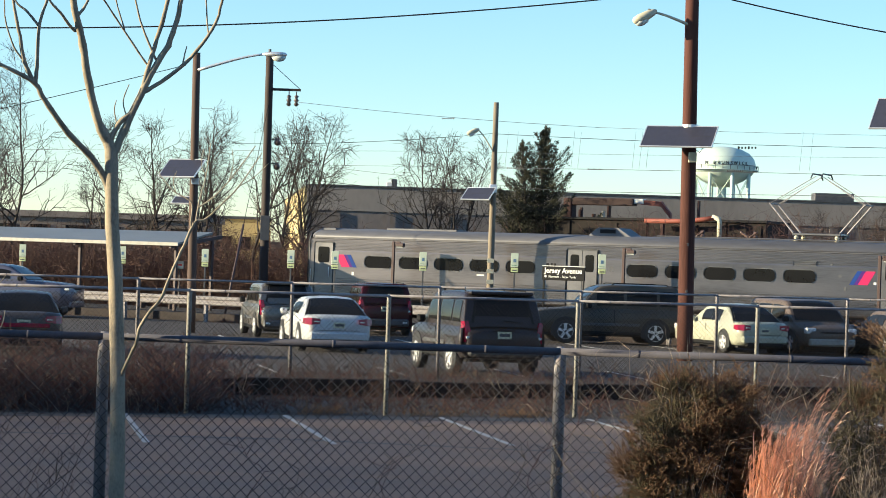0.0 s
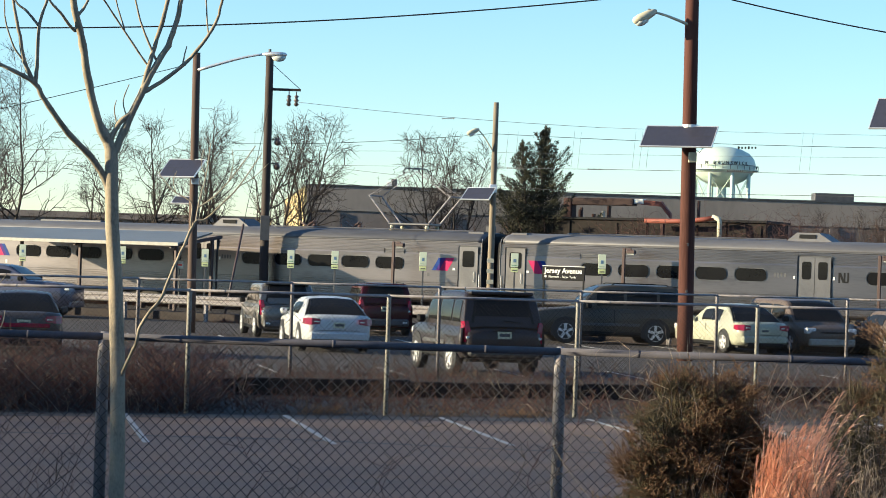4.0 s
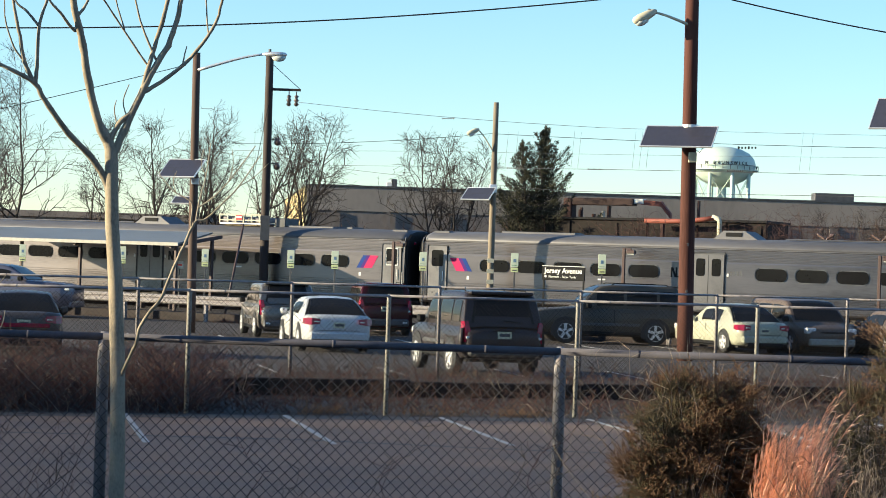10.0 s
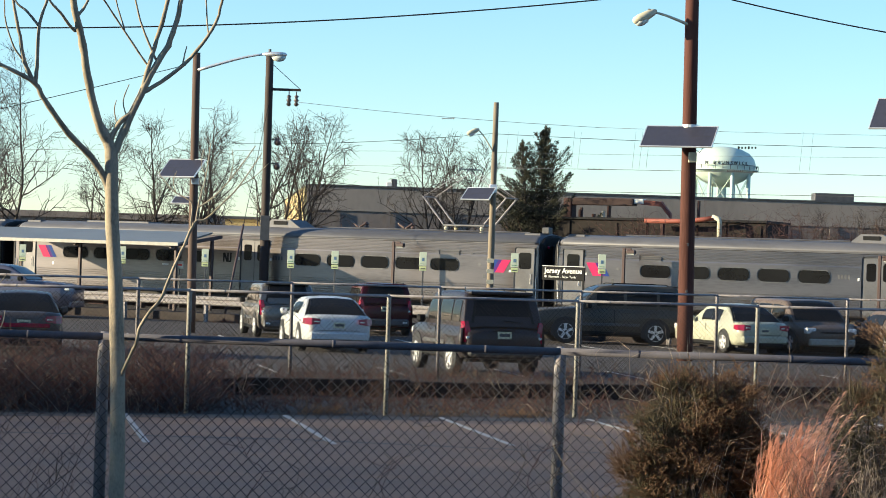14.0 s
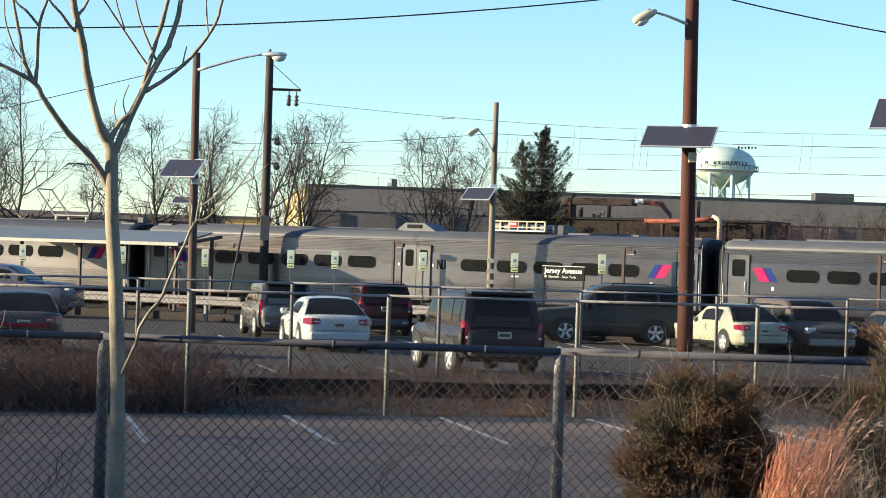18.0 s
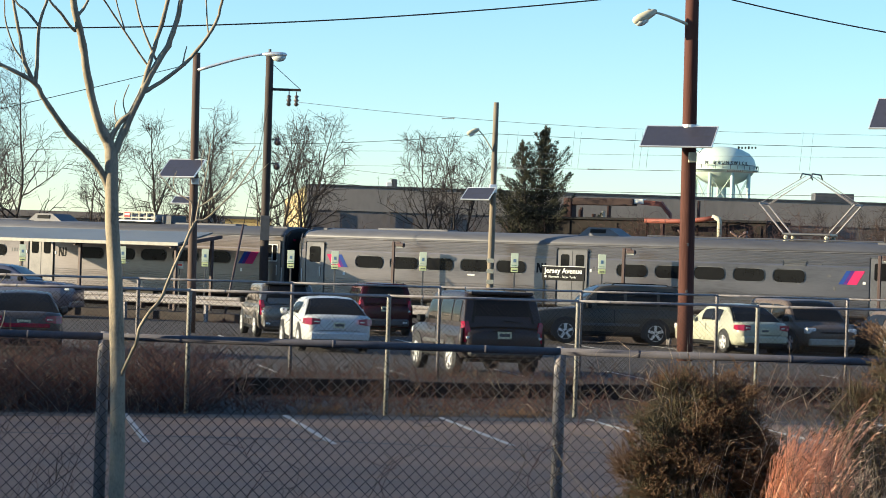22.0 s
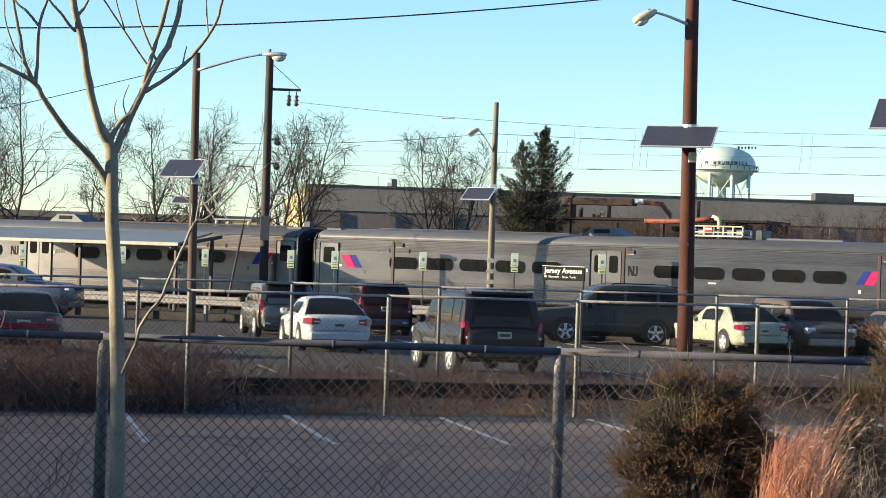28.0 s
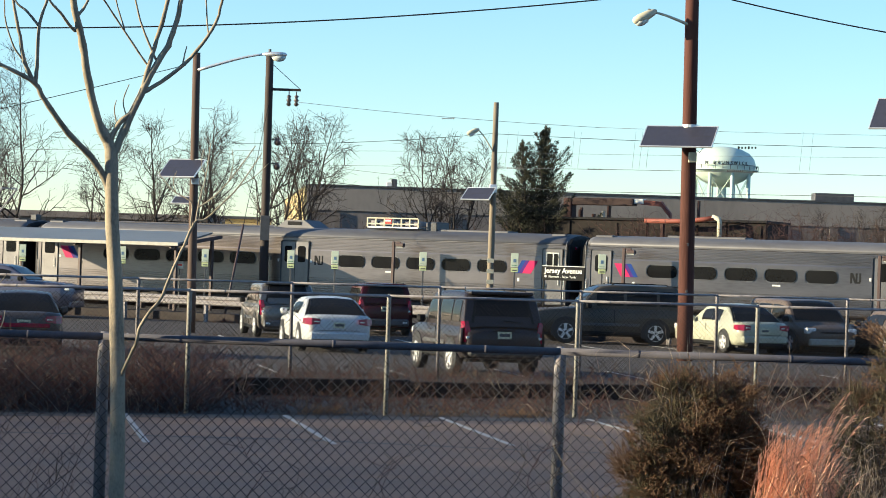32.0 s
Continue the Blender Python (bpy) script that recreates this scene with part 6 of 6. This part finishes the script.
leafy_bush("juniper_bush", "shaggy dark green juniper with rust-brown winter tips", pose(1.47, 12.8, 0.5),
           [(0.0, 0, 0.50, 0.52, 0.4, 0.50), (0.36, 0, 0.55, 0.18, 0.2, 0.42), (0.30, 0, 1.0, 0.14, 0.15, 0.26), (-0.02, 0, 1.0, 0.38, 0.3, 0.40), (-0.20, -0.1, 1.12, 0.15, 0.16, 0.30), (0.06, -0.05, 1.28, 0.20, 0.16, 0.26), (0.02, -0.08, 1.18, 0.22, 0.16, 0.22), (-0.12, 0, 1.36, 0.12, 0.12, 0.20), (0.22, -0.05, 1.15, 0.15, 0.2, 0.28), (0.30, 0, 0.7, 0.14, 0.2, 0.4), (-0.34, 0, 0.62, 0.16, 0.2, 0.26), (-0.30, -0.1, 0.95, 0.10, 0.1, 0.18), (-0.50, 0, 0.35, 0.14, 0.2, 0.22), (0.16, -0.05, 1.34, 0.14, 0.14, 0.2), (0.40, -0.05, 0.92, 0.12, 0.14, 0.24)], 17000, 0.0155, 5, 0.20)
leafy_bush("juniper_bush", "brown-green juniper at the end of the fence", pose(2.42, 12.6, 0.5),
           [(0.08, 0, 0.6, 0.30, 0.3, 0.6), (0.10, 0, 1.25, 0.26, 0.2, 0.45), (0.12, 0, 1.62, 0.14, 0.2, 0.35), (-0.08, 0.1, 1.2, 0.18, 0.2, 0.30), (-0.06, 0.1, 0.6, 0.2, 0.2, 0.5)], 5200, 0.0155, 6, -0.12)
rng = random.Random(78)
U = rng.uniform
brush_patch("fence_weeds", "grey leafless weeds tangled round the fence end", BRUSH_GREY, [(U(1.9, 2.8), U(13.0, 14.9)) for _ in range(60)], 0.9, 1.75, 0.0026, 15, 12, 0.10, bend=0.2, tw=0.45)
brush_patch("fence_weeds", "pale dry twigs rising from the juniper", BRUSH_PALE, [(U(1.15, 1.85), U(12.6, 13.2)) for _ in range(58)], 1.25, 1.75, 0.0025, 16, 9, 0.10, bend=0.16, tw=0.4)
brush_patch("fence_straw", "dry grey-brown grass at the fence end", BRUSH_GREY, [(U(2.16, 2.62), U(11.9, 12.6)) for _ in range(260)], 0.7, 1.5, 0.0026, 17, 9, 0.14, bend=0.22, tw=0.4)
brush_patch("seed_heads", "fluffy pale seed heads at the fence end", BRUSH_PALE, [(U(2.30, 2.46), U(11.9, 12.2)) for _ in range(40)], 0.95, 1.25, 0.0022, 18, 26, 0.08, bend=0.12, tw=0.18)


brush_patch("fence_weeds", "low dark weeds with seed heads before the fence", BRUSH_GREY, [(rng.gauss(-0.75, 0.22) if i % 2 else rng.gauss(0.35, 0.5), U(13.9, 14.8)) for i in range(60)], 0.35, 0.85, 0.0022, 52, 12, 0.18, bend=0.25, tw=0.5)


def fence_vine(x, z0, h, seed, r, material, label):
    """A dead curling vine or stem caught in the near fence."""
    rng = random.Random(seed)
    g = Geo()
    p, pts, a = Vector((x, 15.03, z0)), [], rng.uniform(-0.3, 0.3)
    while p.z < z0 + h:
        pts.append(p.copy())
        a = 0.75 * a + rng.gauss(0, 0.42)
        p = p + Vector((math.sin(a), rng.gauss(0, 0.08), math.cos(a))) * 0.055
    n = len(pts)
    g.tube(pts, [r * (1 - 0.6 * i / n) for i in range(n)], 5)
    for k in range(max(2, n // 4)):
        q = pts[rng.randrange(n // 3, n)]
        a2 = rng.uniform(-1.5, 1.5)
        b = q + Vector((math.sin(a2), -0.15, math.cos(a2))) * rng.uniform(0.05, 0.14)
        g.tube([q, b, b + Vector((math.sin(a2 + rng.gauss(0, 0.8)), 0.1, math.cos(a2))) * rng.uniform(0.04, 0.10)], [r * 0.5, r * 0.4, r * 0.2], 4)
    solo("dead_vine", g, material, label, "vine", smooth=True, group="dead vines on the fence")


for k, (x, h) in enumerate(((-2.55, 1.1), (-1.62, 1.0), (-1.25, 1.25), (-0.72, 0.75), (-0.28, 1.35), (0.05, 1.1), (0.46, 1.15), (0.62, 1.45), (0.98, 1.5), (1.22, 1.55))):
    fence_vine(x, 0.26, h, 300 + k, 0.0042 if k % 3 else 0.006, (BRUSH_GREY, BRUSH_GREY, BRUSH_DARK)[k % 3], ("grey curling dead vine on the chain-link fence", "thin dry dead vine on the chain-link fence", "dark crooked dead stem by the chain-link fence")[k % 3])


def grass_tuft(x, y, lean, seed, n, height, wide=0.036):
    """Rust-coloured grass stems that nod to one side, with curling feathery plumes."""
    rng = random.Random(seed)
    th = thing("grass_tuft", pose(x, y, 0.52), "tall rust-coloured dry grass with drooping plumes", "grass", "swaying grass clump")
    st, pl = Geo(), Geo()
    for i in range(n):
        b = Vector((rng.gauss(0, wide), rng.gauss(0, 0.06), -0.05))
        h = height * rng.uniform(0.80, 1.0)
        l = lean + rng.gauss(0, 0.035)
        nod = rng.uniform(0.01, 0.09)
        pts = []
        for k in range(11):
            t = k / 10
            hook = max(0.0, t - 0.72) / 0.28
            pts.append(b + Vector((l * h * (0.35 * t + 0.65 * t ** 2.6) + nod * hook ** 1.6, rng.gauss(0, 0.003) + 0.03 * t, h * (t - 0.18 * abs(l) * t ** 3) - 0.5 * nod * hook ** 2.4)))
        st.tube(pts, [0.0030 - 0.0002 * k for k in range(11)], 3, cap=False)
        for k in range(5):
            i0 = rng.randrange(4, 8)
            q = pts[i0]
            dv = Vector((rng.gauss(0.12, 0.2), rng.gauss(0, 0.2), 1)).normalized()
            ln = rng.uniform(0.10, 0.24)
            sv = Vector((0.0022, 0.0012, 0))
            st.add([q - sv, q + dv * ln * 0.6 + Vector((0.012, 0, -0.004)) + sv, q + dv * ln + Vector((0.03, 0, -0.012))], [(0, 1, 2)])
        for k in range(54):
            t = 0.62 + 0.38 * rng.random()
            i0 = min(int(t * 10), 9)
            q = pts[i0].lerp(pts[i0 + 1], t * 10 - i0)
            d = (pts[i0 + 1] - pts[i0]).normalized()
            dv = (d + Vector((0.12 + rng.gauss(0, 0.24), rng.gauss(0, 0.24), rng.gauss(0.05, 0.22)))).normalized()
            ln = rng.uniform(0.025, 0.06)
            sv = dv.orthogonal().normalized() * 0.0018
            e = q + dv * ln + Vector((0.008, 0, -0.008))
            pl.add([q - sv * 0.4, q + dv * ln * 0.5 + sv, e, q + dv * ln * 0.5 - sv], [(0, 1, 2, 3)])
    tagged(part("stem_tuft", st, REED, th, "rust-coloured stems", fix=False), kind="stuff")
    tagged(part("plume", pl, REED_PALE, th, "pale feathery plumes", fix=False), kind="stuff")
    return th


TUFTS = [grass_tuft(1.785, 12.3, 0.02, 1, 28, 1.31), grass_tuft(1.835, 12.35, 0.03, 2, 36, 1.37), grass_tuft(1.87, 12.28, 0.04, 3, 38, 1.40), grass_tuft(1.93, 12.32, 0.06, 4, 38, 1.42), grass_tuft(1.99, 12.26, 0.08, 5, 32, 1.32), grass_tuft(1.95, 12.24, 0.10, 6, 10, 1.64, 0.02), grass_tuft(2.01, 12.30, 0.13, 7, 11, 1.30, 0.03)]


# ---- beyond the railway ----
wh = thing("warehouse", pose(0, 0, 0), "long low grey industrial building with a yellow end wall", "building")
part("wall", Geo().box(-12.1, 62, 200, 240, -0.2, 6.9), FACADE, wh, "grey front wall")
part("parapet", Geo().box(-12.2, 62.1, 199.9, 240, 6.904, 9.05), FACADE_BAND, wh, "paler upper wall band")
part("coping", Geo().box(-12.3, 62.2, 199.8, 240, 9.054, 9.18), GREY_DARK, wh)
part("end_wall", Geo().slab([(-12.15, 199.95, -0.2), (-17.4, 250, -0.2), (-17.4, 250, 9.0), (-12.15, 199.95, 9.0)], (-1, -0.1, 0), 0.25), YELLOW_WALL, wh, "sunlit yellow end wall")
for i in range(15):
    x = -10 + i * 4.9
    part("pilaster", Geo().box(x, x + 0.35, 199.75, 199.9, -0.2, 6.89), FACADE, wh)
for x, w in ((-4.8, 0.5), (-0.3, 0.25), (32.9, 3.5)):
    part("roof_unit", Geo().box(x, x + w, 201, 203, 9.19, 9.9, 0.05), GREY_DARK, wh)
part("roof_unit", Geo().box(-5.2, -4.6, 201, 202, 9.19, 9.6, 0.05), WHITE, wh)

yl = thing("yellow_building", pose(-21.5, 235, 0), "low sunlit yellow building behind bare trees", "building")
part("wall", Geo().box(-2.6, 2.6, 0, 12, -0.2, 6.4), YELLOW_WALL, yl)
part("roof", Geo().box(-2.8, 2.8, -0.2, 12.2, 6.404, 6.7), GREY_DARK, yl)
for x in (-1.7, 0.3):
    part("window", Geo().box(x, x + 1.2, -0.06, -0.004, 3.2, 4.6), GLASS_DARK, yl)

lb = thing("low_building", pose(-40, 180, 0), "long low grey building beyond the trees", "building")
part("wall", Geo().box(-14, 21, 0, 14, -0.2, 5.2), FACADE_PALE, lb)
part("roof", Geo().box(-14.2, 21.2, -0.2, 14.2, 5.204, 5.7), ROOF_DARK, lb)
for i in range(12):
    part("window", Geo().box(-12.5 + i * 2.8, -10.9 + i * 2.8, -0.06, -0.004, 3.4, 4.6), GLASS_DARK, lb)

# water tower
wt = thing("water_tower", pose(73.4, 600, 0), "pale blue-green water tower with dark lettering and walkway", "water tower")
prof = [(2.0, 25.0), (5.6, 26.6), (8.0, 28.4), (8.75, 29.7), (8.80, 31.0), (8.3, 32.6), (7.0, 34.0), (5.0, 35.0), (2.5, 35.6), (0.01, 35.8)]
part("tank", Geo().loft(lathe(prof, 40)), TOWER, wt, "pale rounded tank", smooth=True)
part("walkway", Geo().loft([[(r * math.cos(a), r * math.sin(a), z) for a in [2 * math.pi * j / 40 for j in range(40)]] for r, z in ((8.8, 29.3), (9.6, 29.3), (9.6, 29.5), (8.8, 29.5))], cap=False), TOWER, wt)
for j in range(30):
    a = 2 * math.pi * j / 30
    part("railing_post", Geo().box(9.5 * math.cos(a) - 0.07, 9.5 * math.cos(a) + 0.07, 9.5 * math.sin(a) - 0.07, 9.5 * math.sin(a) + 0.07, 29.5, 30.6), GREY_DARK, wt)
part("railing", Geo().tube([(9.5 * math.cos(2 * math.pi * j / 40), 9.5 * math.sin(2 * math.pi * j / 40), 30.6) for j in range(41)], 0.08, 4), GREY_DARK, wt)
for j in range(8):
    a = 2 * math.pi * (j + 0.3) / 8
    part("leg", Geo().tube([(7.6 * math.cos(a), 7.6 * math.sin(a), -0.5), (7.6 * math.cos(a), 7.6 * math.sin(a), 28.6)], 0.46, 10), TOWER, wt, smooth=True)
part("riser", Geo().tube([(0, 0, -0.5), (0, 0, 25.4)], 1.25, 16), TOWER, wt, smooth=True)
for z in (10.0, 19.0):
    part("brace_ring", Geo().tube([(7.6 * math.cos(2 * math.pi * (j + 0.3) / 8), 7.6 * math.sin(2 * math.pi * (j + 0.3) / 8), z) for j in range(9)], 0.14, 5), TOWER, wt)
for j in range(8):
    a, b = 2 * math.pi * (j + 0.3) / 8, 2 * math.pi * (j + 1.3) / 8
    for z0, z1 in ((19.0, 28.0), (28.0, 19.0), (10.0, 19.0), (19.0, 10.0)):
        part("brace_rod", Geo().tube([(7.6 * math.cos(a), 7.6 * math.sin(a), z0), (7.6 * math.cos(b), 7.6 * math.sin(b), z1)], 0.10, 4), TOWER, wt)
word = "N BRUNSWICK"
for i, ch in enumerate(word):
    if ch == " ":
        continue
    a = radians(-90 - 35 + i * 7.3)
    m4 = Matrix.Translation((8.86 * math.cos(a), 8.86 * math.sin(a), 31.1)) @ Matrix.Rotation(a + math.pi / 2, 4, "Z") @ Matrix.Rotation(radians(90), 4, "X")
    lettering("letter", ch, 1.15, BLACK, wt, m4, 0.03, 0.02)

# rail yard gear behind the train
gw = thing("gondola_wagon", on_rail(-6.0, -18.6, 0.1), "long dark rusty open wagon behind the train", "wagon")
part("body", Geo().box(0, 12.9, -1.4, 1.4, 0.9, 4.72, 0.05), BLACK_RUST, gw)
for i, x in enumerate((0.4, 2.3, 3.1, 5.6, 7.0, 9.4, 10.9, 12.5)):
    part("rib", Geo().box(x, x + 0.12 + 0.05 * (i % 3), -1.46, -1.404, 1.0, 4.70 - 0.1 * (i % 2), 0.02), BLACK_RUST, gw)
part("top_chord", Geo().box(-0.05, 12.95, -1.5, 1.5, 4.724, 4.84, 0.02), BLACK, gw)
for x in (2.2, 10.8):
    part("truck", Geo().box(x - 1.1, x + 1.1, -1.1, 1.1, 0.0, 0.895, 0.05), UNDER, gw)
cr = thing("track_crane", on_rail(-4.7, -21.5, 0.1), "rusty red track crane with a folded boom", "crane")
part("carrier", Geo().box(-0.5, 5.5, -1.0, 1.0, 0.0, 1.4, 0.05), UNDER, cr)
part("mast", Geo().box(-0.3, 0.15, -0.3, 0.3, 1.404, 5.85, 0.05), RUST, cr)
part("boom", Geo().box(0.1, 3.35, -0.25, 0.25, 5.52, 5.86, 0.03), DARK_RUST, cr)
part("jib", Geo().loft([[(3.5, y, z) for y, z in ((-0.15, 5.60), (0.15, 5.60), (0.15, 5.82), (-0.15, 5.82))], [(4.75, y, z) for y, z in ((-0.12, 5.50), (0.12, 5.50), (0.12, 5.74), (-0.12, 5.74))]]), RUST_ORANGE, cr)
part("jib_sleeve", Geo().box(3.3, 3.85, -0.17, 0.17, 5.62, 5.85, 0.02), WHITE, cr)
part("jib_tip", Geo().loft([[(4.7, y, z) for y, z in ((-0.12, 5.52), (0.12, 5.52), (0.12, 5.76), (-0.12, 5.76))], [(5.2, y, z) for y, z in ((-0.1, 4.95), (0.1, 4.95), (0.1, 5.2), (-0.1, 5.2))]]), RUST_ORANGE, cr)
for x, z in ((0.5, 5.3), (1.2, 5.1), (2.0, 5.5)):
    part("support", Geo().box(x - 0.06, x + 0.06, -0.12, 0.12, 1.404, z, 0.02), RUST, cr)
for x, h in ((0.55, 0.5), (1.7, 0.35), (6.2, 0.45), (6.6, 0.9)):
    part("upright", Geo().box(x - 0.05, x + 0.05, -0.08, 0.08, 1.0, 4.9 + h, 0.01), GALV_PALE if h < 0.5 else RUST, cr)
pp = thing("pipe_stand", on_rail(4.38, -16.4, -0.1), "red pipe ending in a pale bent standpipe", "pipe")
part("pipe", Geo().tube([(-3.0, 0, 4.90), (-1.3, 0, 4.92), (-0.3, 0, 5.0), (0.35, 0, 5.10)], 0.11, 10), RUST_ORANGE, pp, smooth=True)
part("standpipe", Geo().tube([(0.6, 0, -0.1), (0.6, 0, 4.9), (0.55, 0, 5.06), (0.25, 0, 5.14)], 0.11, 10), CREAM, pp, smooth=True)
part("support", Geo().box(-2.2, -2.05, -0.1, 0.1, 0.0, 4.78, 0.02), RUST, pp)

# far tree line all round
rng = random.Random(9)
g = Geo()
for ring_r, h0 in ((420, 7), (900, 13), (1500, 18)):
    n = 300
    base, topp = [], []
    for j in range(n):
        a = 2 * math.pi * j / n
        hh = h0 * (0.55 + 0.45 * noise.noise(Vector((math.cos(a) * 9, math.sin(a) * 9, ring_r * 0.01))) + 0.12 * rng.random())
        base.append((ring_r * math.sin(a), ring_r * math.cos(a), -1))
        topp.append((ring_r * math.sin(a) * 1.01, ring_r * math.cos(a) * 1.01, max(hh, 1.0)))
    g.loft([base, topp], closed=True, cap=False)
solo("backdrop_woods", g, HILL, "distant bare woods along the horizon", kind="structure", fix=False)

# leafless woods added out of sight round the back, to darken the steel's reflections
for seg in range(16):
    g = Geo()
    base, topp = [], []
    for j in range(13):
        a = radians(62 + (seg + j / 12) * 11.8)
        hh = 13.0 + 2.5 * noise.noise(Vector((math.cos(a) * 6, math.sin(a) * 6, 3.0))) + 1.6 * rng.random()
        base.append((78 * math.sin(a), 78 * math.cos(a), 0.0))
        topp.append((79 * math.sin(a), 79 * math.cos(a), hh))
    g.loft([base, topp], closed=False, cap=False)
    solo("reflected_backdrop", g, HILL, "unseen brown woods added for the train to reflect", kind="structure", fix=False)


# ---- what moves ----
def motions():
    # the train rolls slowly past from right to left
    for k, car in enumerate(train):
        walk(car, [(t, on_track(s + k * CAR_PITCH, -1.6, 0.0)) for t, s in TRAIN_SECONDS])
    # the dry grass leans with the wind
    gust = ((0, -4.0), (1.5, -3.0), (3, -1.5), (4.5, 0.0), (6, 0.5), (7, 1.5), (8, 0.0), (9, 1.0), (10, -0.5), (11, 0.8), (12, 0.4), (13, -0.6), (14, -0.8), (16, 0.6), (17, 1.0), (18, 4.5), (19, 7.5), (20, 6.0), (21, 6.5), (22, 5.5), (23, 7.5), (24, 4.5), (25, 5.0), (26, 3.0), (28, 1.5), (29, 0.5), (30, 0.8), (31, 0.2), (32, 1.2))
    for k, tuft in enumerate(TUFTS):
        x, y, z = tuft.location
        walk(tuft, [(t, pose(x, y, z, 0.6 * math.sin(t * 1.7 + k), a * (0.62 + 0.06 * k) + 0.5 * math.sin(t * 2.3 + 1.3 * k), 0)) for t, a in gust])


motions()
